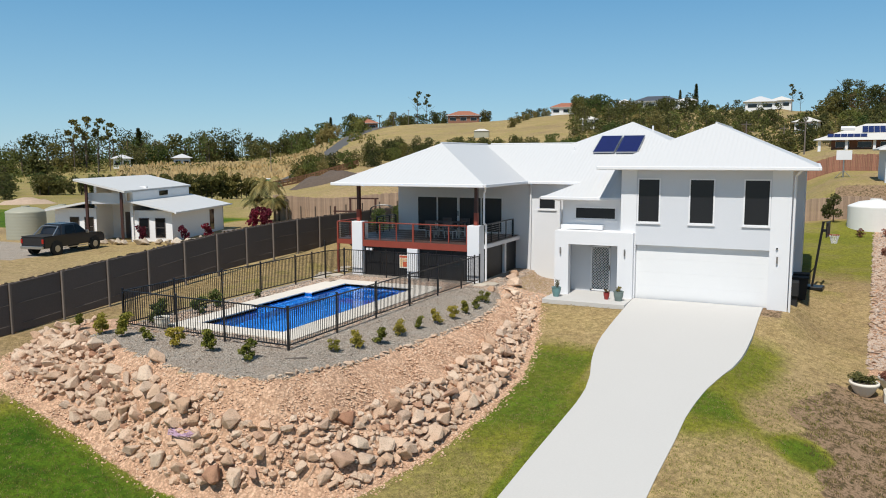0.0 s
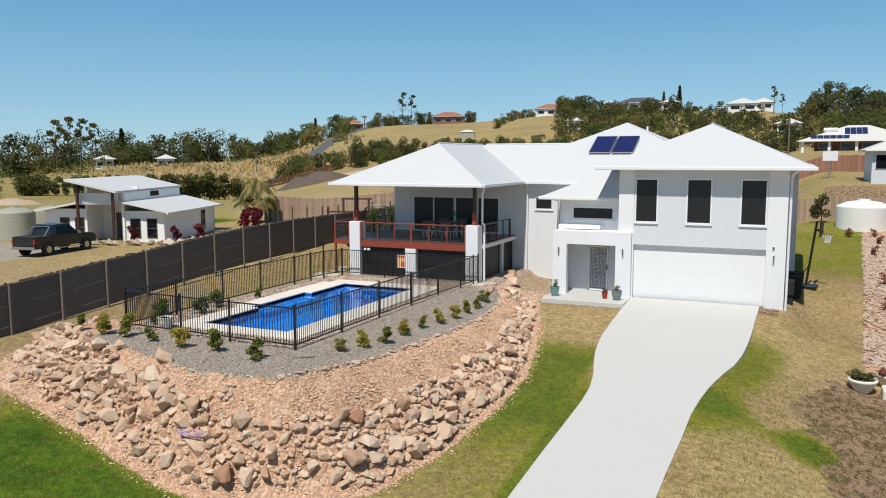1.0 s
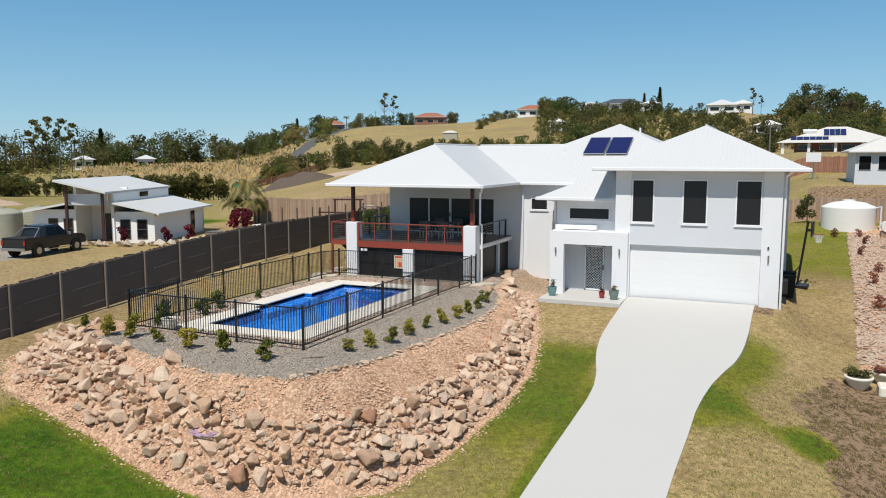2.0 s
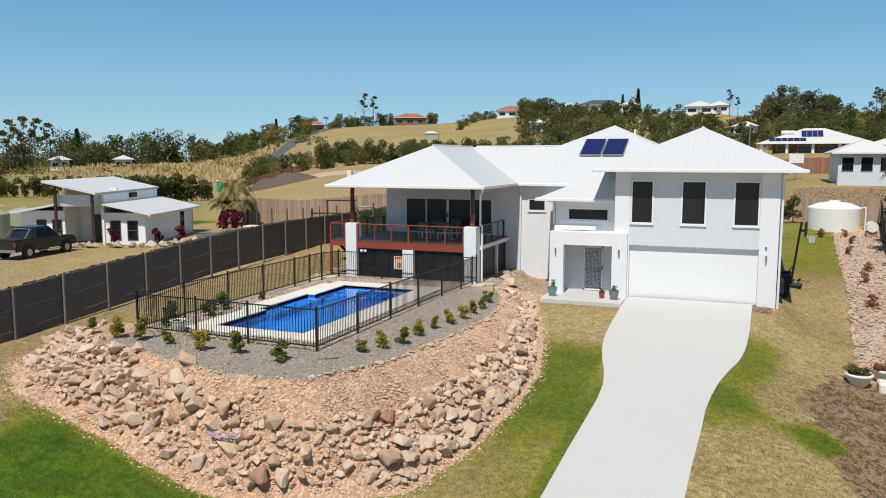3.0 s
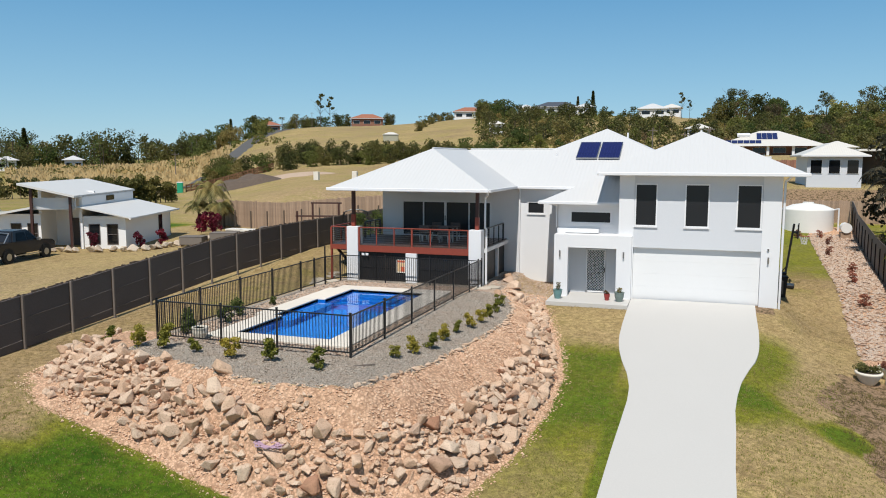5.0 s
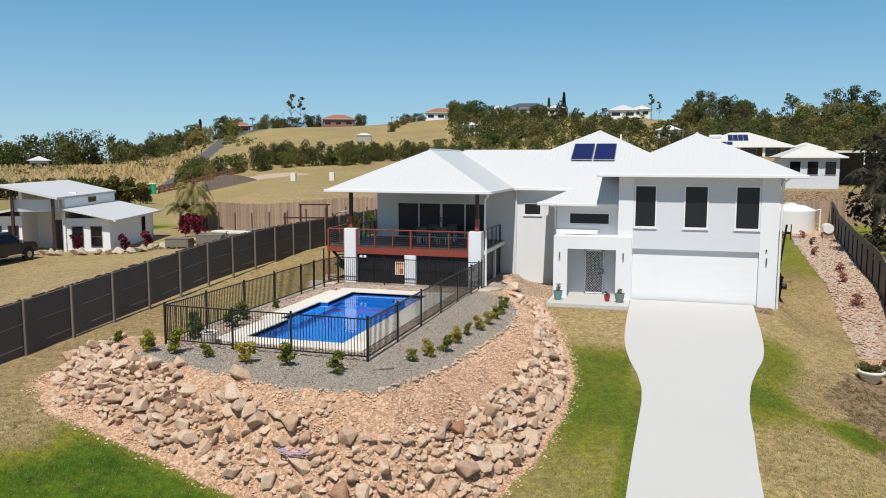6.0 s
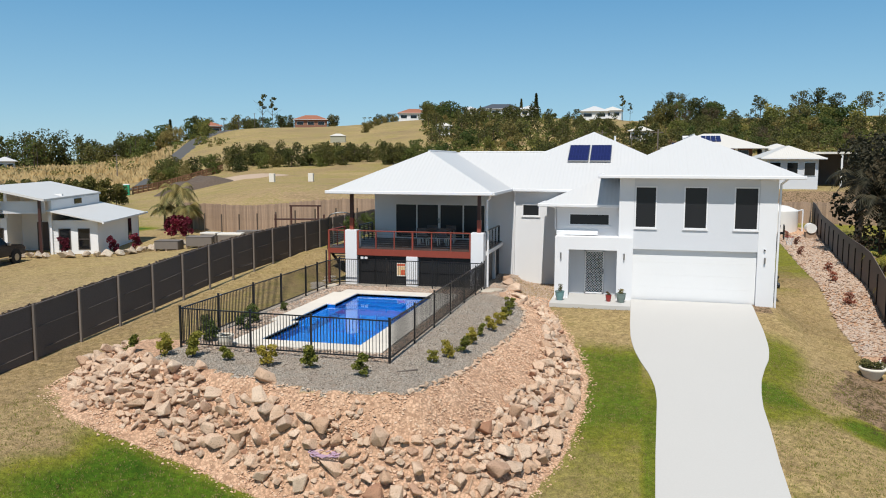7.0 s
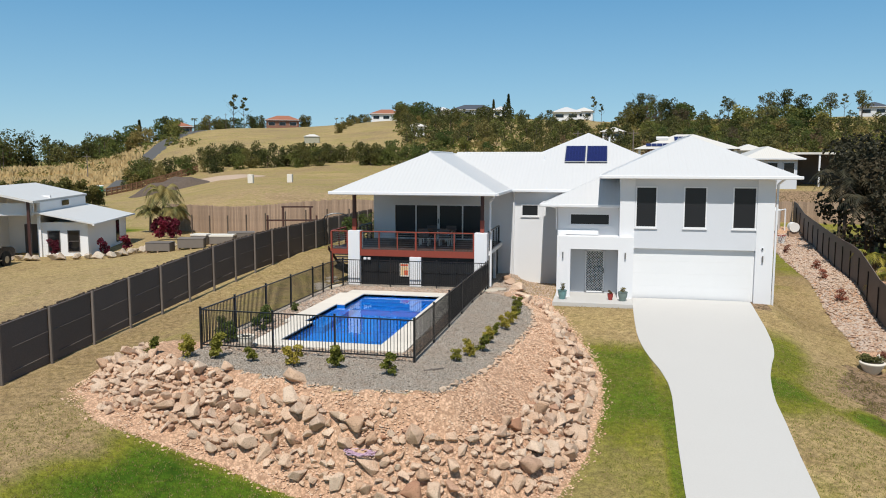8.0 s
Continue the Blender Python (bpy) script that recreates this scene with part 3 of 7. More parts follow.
def build_drive():
    bm = bmesh.new()
    ys = [-30 + 38 * i / 8 for i in range(8)] + [8 + 25.6 * i / 64 for i in range(65)]
    rows = []
    for y in ys:
        a, b = drive_edges(y)
        z = -1.55 * (33 - y) / 17 if y < 33 else 0.0
        z = max(z, -3.15) + 0.03
        rows.append([bm.verts.new(p) for p in ((a, y, z - 0.14), (a, y, z), (a + (b - a) / 2, y, z + 0.015), (b, y, z), (b, y, z - 0.14))])
    for r, s in zip(rows, rows[1:]):
        for i in range(4):
            bm.faces.new((r[i], r[i + 1], s[i + 1], s[i]))
    drive = part("driveway", bm, M["concrete"])
    tagged(drive, "pale smooth concrete driveway curving down through the lawn", "driveway", kind="structure")


build_drive()


# ---- the white house ----
house = thing("house", "two-storey white rendered house with white ribbed metal hip roofs", "house", (-9, 36, 0))


def hpart(name, bm, mat, label="", parent=None):
    return part(name, bm, M[mat], parent or house, label, world=True)


# garage block
hpart("wall", bx(-7.5, 33.55, -0.5, -6.84, 33.85, 5.56), "render_white", "white rendered pier")
hpart("wall", bx(-1.52, 33.55, -0.6, -0.78, 33.85, 5.56), "render_white", "white rendered pier")
WINDOWS = [(-6.81, -5.85), (-4.69, -3.67), (-2.57, -1.55)]
hpart("wall", wall_y(-6.84, -1.52, 2.36, 5.56, 33.59, 0.24, [(a, b, 3.32, 5.21) for a, b in WINDOWS]), "render_grey", "pale grey rendered panel")
hpart("wall", bx(-1.03, 33.85, -0.9, -0.79, 41.0, 5.55), "render_white")
hpart("wall", bx(-1.03, 41.0, -0.9, -0.42, 48.0, 5.4), "render_white")
hpart("wall", bx(-7.5, 33.85, 0.0, -7.26, 45.0, 5.55), "render_white")
hpart("wall", bx(-20.4, 47.7, 0.0, -0.42, 48.0, 4.7), "render_white")
hpart("wall", bx(-20.42, 37.42, 0.3, -20.16, 48.0, 4.72), "render_white")
hpart("wall", wall_y(-20.42, -7.4, -0.2, 4.74, 37.2, 0.22, [(-19.27, -14.35, 2.21, 4.07), (-12.43, -11.53, 3.5, 4.13)]), "render_white", "white rendered wall behind the deck")
# entry
hpart("wall", wall_y(-10.4, -7.5, 2.6, 4.26, 34.6, 0.2, [(-9.83, -7.93, 3.3, 3.87)]), "render_white")
hpart("wall", bx(-10.4, 34.8, -0.1, -10.2, 37.2, 4.26), "render_white")
hpart("porch", wall_y(-10.34, -6.88, 0.0, 2.87, 33.25, 0.32, [(-9.71, -7.54, -0.1, 2.29)]), "render_white", "white rendered entry portal")
hpart("porch_side", bx(-10.34, 33.57, 0.0, -9.98, 34.6, 2.87), "render_white")
hpart("porch_side", bx(-7.26, 33.57, 0.0, -7.0, 34.6, 2.87), "render_white")
hpart("porch_roof", bx(-9.98, 33.57, 2.62, -7.26, 34.6, 2.84), "render_white")
hpart("parapet", bx(-10.38, 34.25, 2.875, -8.46, 34.597, 3.06), "render_white")
hpart("entry_wall", wall_y(-9.98, -7.26, 0.0, 2.62, 34.63, 0.14, [(-9.06, -8.14, 0.05, 2.12)]), "render_grey", "pale grey recessed entry wall")
hpart("entry_slab", bx(-10.42, 31.75, -0.22, -6.87, 34.6, 0.035, bevel=0.01), "concrete", "pale concrete entry slab")


def window(x0, x1, z0, z1, y, frame_w=0.055, rail=False):
    bm = bmesh.new()
    for a in ((x0, z0, x1, z0 + frame_w), (x0, z1 - frame_w, x1, z1), (x0, z0 + frame_w, x0 + frame_w, z1 - frame_w), (x1 - frame_w, z0 + frame_w, x1, z1 - frame_w)):
        box(bm, a[0], y - 0.035, a[1], a[2], y + 0.06, a[3])
    w = hpart("window", bm, "trim_white", "white aluminium window frame")
    hpart("pane", bx(x0 + frame_w, y + 0.012, z0 + frame_w, x1 - frame_w, y + 0.04, z1 - frame_w), "screen_black", "black mesh screen", w)
    hpart("sill", bx(x0 - 0.03, y - 0.06, z0 - 0.05, x1 + 0.03, y - 0.003, z0 - 0.003), "trim_white", "", w)
    return w


for a, b in WINDOWS:
    window(a, b, 3.32, 5.21, 33.585)
window(-9.83, -7.93, 3.3, 3.87, 34.6)
window(-12.43, -11.53, 3.5, 4.13, 37.2)

# sectional garage door, set back under the lintel
gd = hpart("garage_door", bx(-6.84, 33.80, -0.02, -1.52, 33.84, 2.37), "garage_white", "white sectional garage door")
for i in range(4):
    z0 = 0.03 + i * 0.58
    hpart("door_panel", bx(-6.83, 33.762, z0, -1.53, 33.798, z0 + 0.578, bevel=0.002), "garage_white", "", gd)
hpart("door_seal", bx(-6.83, 33.765, 0.0, -1.53, 33.797, 0.028), "garage_white", "", gd)

# security screen door with a diamond lattice
dz0, dz1, dx0, dx1 = 0.06, 2.11, -9.05, -8.15
bm = bmesh.new()
for a in ((dx0, dz0, dx1, dz0 + 0.07), (dx0, dz1 - 0.06, dx1, dz1), (dx0, dz0, dx0 + 0.06, dz1), (dx1 - 0.06, dz0, dx1, dz1)):
    box(bm, a[0], 34.60, a[1], a[2], 34.66, a[3])
door = hpart("screen_door", bm, "trim_white", "white security screen door with diamond lattice")
hpart("door_panel", bx(dx0 + 0.05, 34.72, dz0 + 0.02, dx1 - 0.05, 34.75, dz1 - 0.02), "door_dark", "dark green-grey door leaf", door)
bm = bmesh.new()
w, h = dx1 - dx0 - 0.12, dz1 - dz0 - 0.13
for s in (-1, 1):
    k = -h
    while k < w:
        pts = []
        for u in (0.0, w):
            pts.append((u, (u - k)))
        u0, u1 = max(0, k), min(w, k + h)
        if u1 > u0 + 0.01:
            xa, xb = (u0, u1) if s > 0 else (w - u0, w - u1)
            tube(bm, (dx0 + 0.06 + xa, 34.635, dz0 + 0.07 + u0 - k), (dx0 + 0.06 + xb, 34.635, dz0 + 0.07 + u1 - k), 0.011, n=4, caps=False)
        k += 0.125
hpart("lattice", bm, "trim_white", "white diamond lattice", door)
hpart("handle", bx(dx1 - 0.05, 34.54, 1.02, dx1 - 0.02, 34.60, 1.24, bevel=0.005), "black_metal", "black lever handle", door)

# deck doors: four tall dark panels
sl = bmesh.new()
for a in ((-19.27, 4.0, -14.35, 4.07), (-19.27, 2.21, -14.35, 2.26), (-19.27, 2.26, -19.21, 4.0), (-14.41, 2.26, -14.35, 4.0), (-18.10, 2.26, -18.03, 4.0), (-16.90, 2.26, -16.77, 4.0), (-15.57, 2.26, -15.50, 4.0)):
    box(sl, a[0], 37.17, a[1], a[2], 37.28, a[3])
slider = hpart("sliding_door", sl, "trim_white", "white frame of the deck doors")
for a, b in ((-19.21, -18.10), (-18.03, -16.90), (-16.77, -15.57), (-15.50, -14.41)):
    hpart("pane", bx(a, 37.215, 2.26, b, 37.24, 4.0), "screen_black", "black mesh door panel", slider)
hpart("handle", bx(-16.86, 37.12, 3.05, -16.82, 37.17, 3.3), "black_metal", "black door handle", slider)

# roofs
hpart("roof", hip(-8.36, 0.12, 32.98, 48.6, 5.70, 0.45), "roof_white", "white ribbed hip roof over the garage")
hpart("roof", hip(-16.0, -2.4, 36.8, 50.4, 4.915, 0.455), "roof_white", "white ribbed pyramid roof")
hpart("roof", hip(-20.75, -5.0, 36.83, 45.2, 4.905, 0.455), "roof_white")
hpart("roof", hip(-20.77, -12.95, 31.3, 46.0, 4.92, 0.482), "roof_white", "white ribbed hip roof over the deck")
hpart("roof", hip(-11.15, -3.2, 33.9, 40.0, 4.33, 0.455), "roof_white", "white ribbed hip roof over the entry")


def eave(x0, x1, y0, y1, z, sides, soffit=True):
    """Gutters with a rolled front along the given sides, and the lining under the eave."""
    for s in sides:
        bm = bmesh.new()
        if s == "f":
            box(bm, x0 - 0.02, y0 - 0.10, z - 0.13, x1 + 0.02, y0 + 0.012, z + 0.012, bevel=0.02)
        elif s == "l":
            box(bm, x0 - 0.10, y0 - 0.02, z - 0.13, x0 + 0.012, y1, z + 0.012, bevel=0.02)
        else:
            box(bm, x1 - 0.012, y0 - 0.02, z - 0.13, x1 + 0.10, y1, z + 0.012, bevel=0.02)
        hpart("gutter", bm, "trim_white")
    if soffit:
        hpart("soffit", bx(x0 + 0.02, y0 + 0.02, z - 0.135, x1 - 0.02, y1, z - 0.11), "trim_white")


eave(-8.36, 0.12, 32.98, 48.0, 5.70, "flr")
eave(-12.95, -7.6, 36.83, 38.0, 4.905, "f", False)
hpart("soffit", bx(-12.9, 36.85, 4.755, -7.5, 37.2, 4.78), "trim_white")
eave(-20.77, -12.95, 31.3, 36.83, 4.92, "flr", False)
hpart("deck_ceiling", bx(-20.7, 31.34, 4.78, -13.0, 37.2, 4.81), "trim_white", "white deck ceiling lining")
eave(-11.15, -7.52, 33.9, 36.7, 4.33, "fl")
# ridge caps
for p, q in (((-4.12, 37.2, 7.615), (-4.12, 44.2, 7.615)), ((-16.86, 35.2, 6.81), (-16.86, 41.2, 6.81)), ((-16.55, 41.02, 6.82), (-11.6, 41.02, 6.82))):
    hpart("ridge_cap", tube(bmesh.new(), p, q, 0.05, n=8), "roof_white")
# downpipes
hpart("downpipe", pipe(bmesh.new(), [(-13.15, 31.9, 4.83), (-13.15, 31.95, 4.68), (-13.36, 32.3, 4.52), (-13.36, 32.3, 3.15), (-13.36, 32.55, 3.05), (-13.36, 32.55, 0.5)], 0.05), "trim_white")
hpart("downpipe", pipe(bmesh.new(), [(-12.82, 36.95, 4.85), (-12.82, 37.05, 4.7), (-12.82, 37.12, 4.5), (-12.84, 37.12, 0.42)], 0.05), "trim_white")
hpart("downpipe", pipe(bmesh.new(), [(-0.45, 33.3, 5.6), (-0.68, 33.62, 5.35), (-0.70, 33.62, -0.30), (-0.56, 33.5, -0.36)], 0.05), "trim_white")
hpart("downpipe", pipe(bmesh.new(), [(-10.9, 34.1, 4.25), (-10.47, 34.5, 4.12), (-10.47, 34.52, 3.1)], 0.035), "trim_white")
hpart("downpipe", pipe(bmesh.new(), [(-6.92, 33.5, 2.8), (-6.92, 33.5, 0.1)], 0.03), "trim_white")
hpart("downpipe", pipe(bmesh.new(), [(-0.72, 37.5, 5.5), (-0.72, 37.5, -0.2)], 0.04), "trim_white")
hpart("vent_pipe", tube(bmesh.new(), (-8.0, 43.0, 7.3), (-8.0, 43.0, 7.75), 0.05), "trim_white")
hpart("vent_pipe", tube(bmesh.new(), (-11.5, 40.2, 6.35), (-11.5, 40.2, 6.62), 0.04), "trim_white")


def wall_light(x, y, z):
    t = thing("wall_light", "slim grey cylindrical wall light on white render", "wall light", (x, y, z), group="outdoor wall lights")
    part("body", tube(bmesh.new(), (0, -0.06, -0.14), (0, -0.06, 0.14), 0.035), M["steel"], t)
    part("bracket", bx(-0.02, -0.04, -0.03, 0.02, 0.0, 0.03), M["steel"], t)


wall_light(-10.06, 33.25, 2.0)
wall_light(-7.22, 33.25, 2.03)
wall_light(-1.22, 33.55, 2.0)
box_ = thing("security_camera", "small grey dome camera on the garage pier", "camera", (-1.24, 33.55, 2.47))
part("base", bx(-0.05, -0.03, -0.05, 0.05, 0, 0.05), M["trim_white"], box_)
part("lens", tube(bmesh.new(), (0, -0.08, -0.01), (0, -0.028, 0), 0.035), M["black_metal"], box_)
tap = thing("meter_box", "small dark grey vent on the white wall", "wall vent", (-13.9, 37.2, 1.35))
part("cover", bx(-0.13, -0.04, -0.1, 0.13, 0, 0.1, bevel=0.01), M["fence_post"], tap)


def solar_panel(x0, x1):
    slope, y0, y1 = 0.455, 39.66, 41.56
    ang = math.degrees(math.atan(slope))
    z = 4.915 + slope * (y0 - 36.8) + 0.09
    t = new("solar_panel")
    t.matrix_world = pose((x0 + x1) / 2, y0, z, ang, 0, 0)
    tagged(t, "dark blue solar panel with thin frame on the white roof", "solar panel", "roof solar panels")
    w, l = (x1 - x0) / 2, (y1 - y0) / math.cos(radians(ang))
    part("solar_glass", bx(-w + 0.03, 0.03, 0.012, w - 0.03, l - 0.03, 0.046), M["pv"], t)
    bm = bmesh.new()
    for a in ((-w, 0, w, 0.03), (-w, l - 0.03, w, l), (-w, 0.03, -w + 0.03, l - 0.03), (w - 0.03, 0.03, w, l - 0.03)):
        box(bm, a[0], a[1], 0.0, a[2], a[3], 0.05)
    part("frame", bm, M["alloy"], t)
    for yy in (0.3, l - 0.3):
        part("mount_rail", bx(-w, yy, -0.10, w, yy + 0.05, -0.001), M["alloy"], t)


solar_panel(-10.38, -9.28)
solar_panel(-9.21, -8.11)

# ---- deck ----
deck = thing("deck", "raised timber deck with red railing on white rendered columns", "deck", (-17, 34, 0.5))


def dpart(name, bm, mat, label="", parent=None):
    return part(name, bm, M[mat], parent or deck, label, world=True)


for x0, x1, z1 in ((-20.15, -19.57, 3.05), (-14.05, -13.46, 3.05), (-17.13, -16.58, 1.86)):
    dpart("column", bx(x0, 31.98, 0.3, x1, 32.56, z1, bevel=0.012), "render_white", "white rendered square column")
dpart("column", bx(-13.72, 35.3, 0.3, -13.5, 35.52, 1.95), "render_white", "slim white post")
for x in (-19.9, -13.72):
    c = dpart("post", bx(x - 0.075, 32.2, 3.05, x + 0.075, 32.35, 4.78), "brown_timber", "dark brown timber post")
    dpart("post_foot", bx(x - 0.09, 32.185, 3.052, x + 0.09, 32.365, 3.62), "red_timber", "red timber cladding", c)
dpart("fascia_beam", bx(-19.565, 32.03, 1.86, -14.055, 32.10, 2.16), "red_timber", "red timber edge beam")
dpart("fascia_beam", bx(-21.05, 32.03, 1.93, -20.155, 32.10, 2.16), "red_timber", "red timber edge beam")
dpart("fascia_beam", bx(-21.05, 32.1, 1.93, -20.99, 37.1, 2.16), "red_timber")
dpart("fascia_beam", bx(-13.46, 32.57, 1.96, -13.40, 37.19, 2.14), "trim_white", "pale grey side beam")
for x in (-18.9, -17.6, -16.3, -15.0):
    dpart("joist", bx(x, 32.1, 1.9, x + 0.05, 37.19, 2.14), "brown_timber")
plank = None
for i in range(35):
    y = 32.05 + i * 0.146
    if y > 37.05:
        break
    x0 = -21.0
    if plank is None:
        plank = dpart("deck_board", bx(-21.0, 32.05, 2.162, -13.47, 32.19, 2.19), "deck_boards")
    else:
        share("deck_board", plank.data, deck, Matrix.Translation((0, y - 32.05, 0)))


def cable_rail(p, q, z0, z1, mats, ends=(True, True), mids=2, cables=8):
    """Posts, a top rail and thin steel cables between two points of the plan."""
    p, q = Vector((*p, 0)), Vector((*q, 0))
    d = q - p
    n = d.normalized()
    ang = math.atan2(n.y, n.x)
    m = Matrix.Translation(p) @ Matrix.Rotation(ang, 4, "Z")
    L = d.length
    rail = dpart("railing", box(bmesh.new(), 0, -0.045, z1 - 0.045, L, 0.045, z1, m=m, bevel=0.006), mats, "red timber top rail" if mats == "red_timber" else "black top rail")
    for i in range(mids + 2):
        if (i == 0 and not ends[0]) or (i == mids + 1 and not ends[1]):
            continue
        u = L * i / (mids + 1)
        w = 0.04 if i in (0, mids + 1) else 0.024
        dpart("baluster", box(bmesh.new(), u - w, -w, z0, u + w, w, z1 - 0.046, m=m), mats, "", rail)
    for k in range(cables):
        z = z0 + 0.08 + (z1 - z0 - 0.16) * k / (cables - 1)
        dpart("cable", tube(bmesh.new(), m @ Vector((0, 0, z)), m @ Vector((L, 0, z)), 0.005, n=5), "steel", "", rail)


cable_rail((-19.53, 32.08), (-16.84, 32.08), 2.16, 3.04, "red_timber")
cable_rail((-16.84, 32.08), (-14.09, 32.08), 2.16, 3.04, "red_timber", (False, True))
cable_rail((-21.0, 32.08), (-20.19, 32.08), 2.16, 3.04, "red_timber", mids=0)
cable_rail((-21.0, 32.1), (-21.0, 34.2), 2.16, 3.04, "red_timber", (False, True), mids=1)
cable_rail((-13.5, 32.6), (-13.5, 36.4), 2.19, 3.07, "black_metal", mids=3)
cable_rail((-20.5, 35.0), (-20.5, 37.0), 2.19, 3.05, "black_metal", mids=2)
dpart("post", bx(-21.04, 32.04, 0.4, -20.95, 32.13, 1.93), "red_timber", "red timber post")
dpart("post", bx(-20.62, 33.6, 0.4, -20.52, 33.7, 1.93), "brown_timber")
# stair down from the side of the deck
for i in range(9):
    z = 2.0 - i * 0.17
    dpart("stair_tread", bx(-21.95, 34.3 + i * 0.26, z, -21.05, 34.55 + i * 0.26, z + 0.04), "deck_boards")
for x in (-21.97, -21.07):
    st = bmesh.new()
    a = [st.verts.new(p) for p in ((x, 34.2, 2.05), (x, 36.7, 0.45), (x, 36.7, 0.25), (x, 34.2, 1.85), (x + 0.04, 34.2, 2.05), (x + 0.04, 36.7, 0.45), (x + 0.04, 36.7, 0.25), (x + 0.04, 34.2, 1.85))]
    for f in ((0, 1, 2, 3), (7, 6, 5, 4), (0, 4, 5, 1), (1, 5, 6, 2), (2, 6, 7, 3), (3, 7, 4, 0)):
        st.faces.new([a[i] for i in f])
    dpart("stair_stringer", st, "brown_timber")
# dark screens under the deck
for x0, x1 in ((-19.57, -17.13), (-16.58, -14.05)):
    s = dpart("screen", bx(x0 + 0.002, 32.22, 0.42, x1 - 0.002, 32.27, 1.855), "shade_black", "black screen panel under the deck")
    for k in range(4):
        u = x0 + 0.06 + (x1 - x0 - 0.12) * k / 3
        dpart("stile", bx(u - 0.03, 32.19, 0.42, u + 0.03, 32.219, 1.855), "black_metal", "", s)
    dpart("rail", bx(x0 + 0.03, 32.19, 1.08, x1 - 0.03, 32.218, 1.13), "black_metal", "", s)
dpart("screen", bx(-13.66, 32.58, 0.42, -13.62, 37.18, 1.9), "shade_black", "black screen panel under the deck")

sign = thing("poster", "white safety poster with red and yellow print on the screen", "sign", (-17.43, 32.18, 0.9))
part("board", bx(-0.22, -0.012, 0, 0.22, 0, 0.62), M["sign_white"], sign)
for a, mt in (((-0.18, 0.06, -0.02, 0.46), "sign_yellow"), ((-0.01, 0.06, 0.18, 0.30), "sign_red"), ((-0.01, 0.32, 0.18, 0.46), "sign_yellow"), ((-0.19, 0.49, 0.19, 0.59), "sign_red")):
    part("print_block", bx(a[0], -0.017, a[1], a[2], -0.0125, a[3]), M[mt], sign)
lamp = thing("floodlight", "small white twin floodlight under the deck beam", "floodlight", (-19.25, 32.15, 1.72))
part("head", bx(-0.16, -0.09, -0.05, -0.02, 0.0, 0.06, bevel=0.01), M["trim_white"], lamp)
part("head", bx(0.04, -0.09, -0.05, 0.18, 0.0, 0.06, bevel=0.01), M["trim_white"], lamp)
part("bar", bx(-0.16, 0.0, 0.0, 0.18, 0.03, 0.03), M["trim_white"], lamp)


def outdoor_chair(x, y, rz):
    t = thing("outdoor_chair", "dark wicker outdoor chair on the deck", "chair", (x, y, 2.19), rz, "deck chairs")
    part("seat", bx(-0.26, -0.26, 0.38, 0.26, 0.26, 0.45, bevel=0.02), M["fence_dark"], t)
    part("backrest", box(bmesh.new(), -0.26, 0.22, 0.45, 0.26, 0.28, 0.85, bevel=0.02), M["fence_dark"], t)
    for a in (-0.22, 0.22):
        for b in (-0.22, 0.22):
            part("leg", bx(a - 0.02, b - 0.02, 0, a + 0.02, b + 0.02, 0.38), M["alloy"], t)


def outdoor_table(x, y):
    t = thing("outdoor_table", "dark glass-topped outdoor table on the deck", "table", (x, y, 2.19))
    part("tabletop", bx(-0.9, -0.45, 0.70, 0.9, 0.45, 0.74, bevel=0.01), M["fence_dark"], t)
    for a in (-0.8, 0.8):
        for b in (-0.36, 0.36):
            part("leg", bx(a - 0.03, b - 0.03, 0, a + 0.03, b + 0.03, 0.70), M["alloy"], t)


outdoor_table(-16.4, 34.9)
for x, y, r in ((-16.9, 34.2, 180), (-15.9, 34.2, 180), (-16.9, 35.7, 0), (-15.9, 35.7, 0)):
    outdoor_chair(x, y, r)

# ---- pool ----
PX0, PX1, PY0, PY1, PZ = -18.25, -14.92, 19.52, 28.45, 0.68
NX, NY0, NY1 = -18.58, 22.4, 25.85
pool = thing("swimming_pool", "blue fibreglass swimming pool with cream paving round it", "swimming pool", (-16.6, 24, 0.6))
outline = [(PX0, PY0), (PX1, PY0), (PX1, PY1), (PX0, PY1), (PX0, NY1), (NX, NY1), (NX, NY0), (PX0, NY0)]
bm = bmesh.new()
top = [bm.verts.new((x, y, PZ - 0.045)) for x, y in outline]
low = [bm.verts.new((x, y, -0.75)) for x, y in outline]
for i in range(8):
    j = (i + 1) % 8
    bm.faces.new((top[j], top[i], low[i], low[j]))
bm.faces.new(low)
shell = part("shell", bm, M["pool_blue"], pool, "bright blue fibreglass shell", world=True)
for k, (d, z) in enumerate(((1.9, -0.45), (1.35, -0.1), (0.8, 0.2))):
    part("step", bx(PX0 + 0.003, PY1 - d, -0.74, PX1 - 0.6 - 0.35 * k, PY1 - 0.003, z, bevel=0.03), M["pool_blue"], pool, world=True)
part("bench", bx(NX + 0.003, NY0 + 0.003, -0.74, PX0 + 0.35, NY1 - 0.003, 0.28, bevel=0.03), M["pool_blue"], pool, world=True)
bm = bmesh.new()
bm.faces.new([bm.verts.new((x, y, 0.565)) for x, y in outline])
bmesh.ops.subdivide_edges(bm, edges=bm.edges, cuts=1, use_grid_fill=False)
for f in bm.faces:
    f.normal_update()
    if f.normal.z < 0:
        f.normal_flip()
water = part("water", bm, M["water"], pool, "clear water, slightly rippled", world=True, turned=True)
water.visible_shadow = False


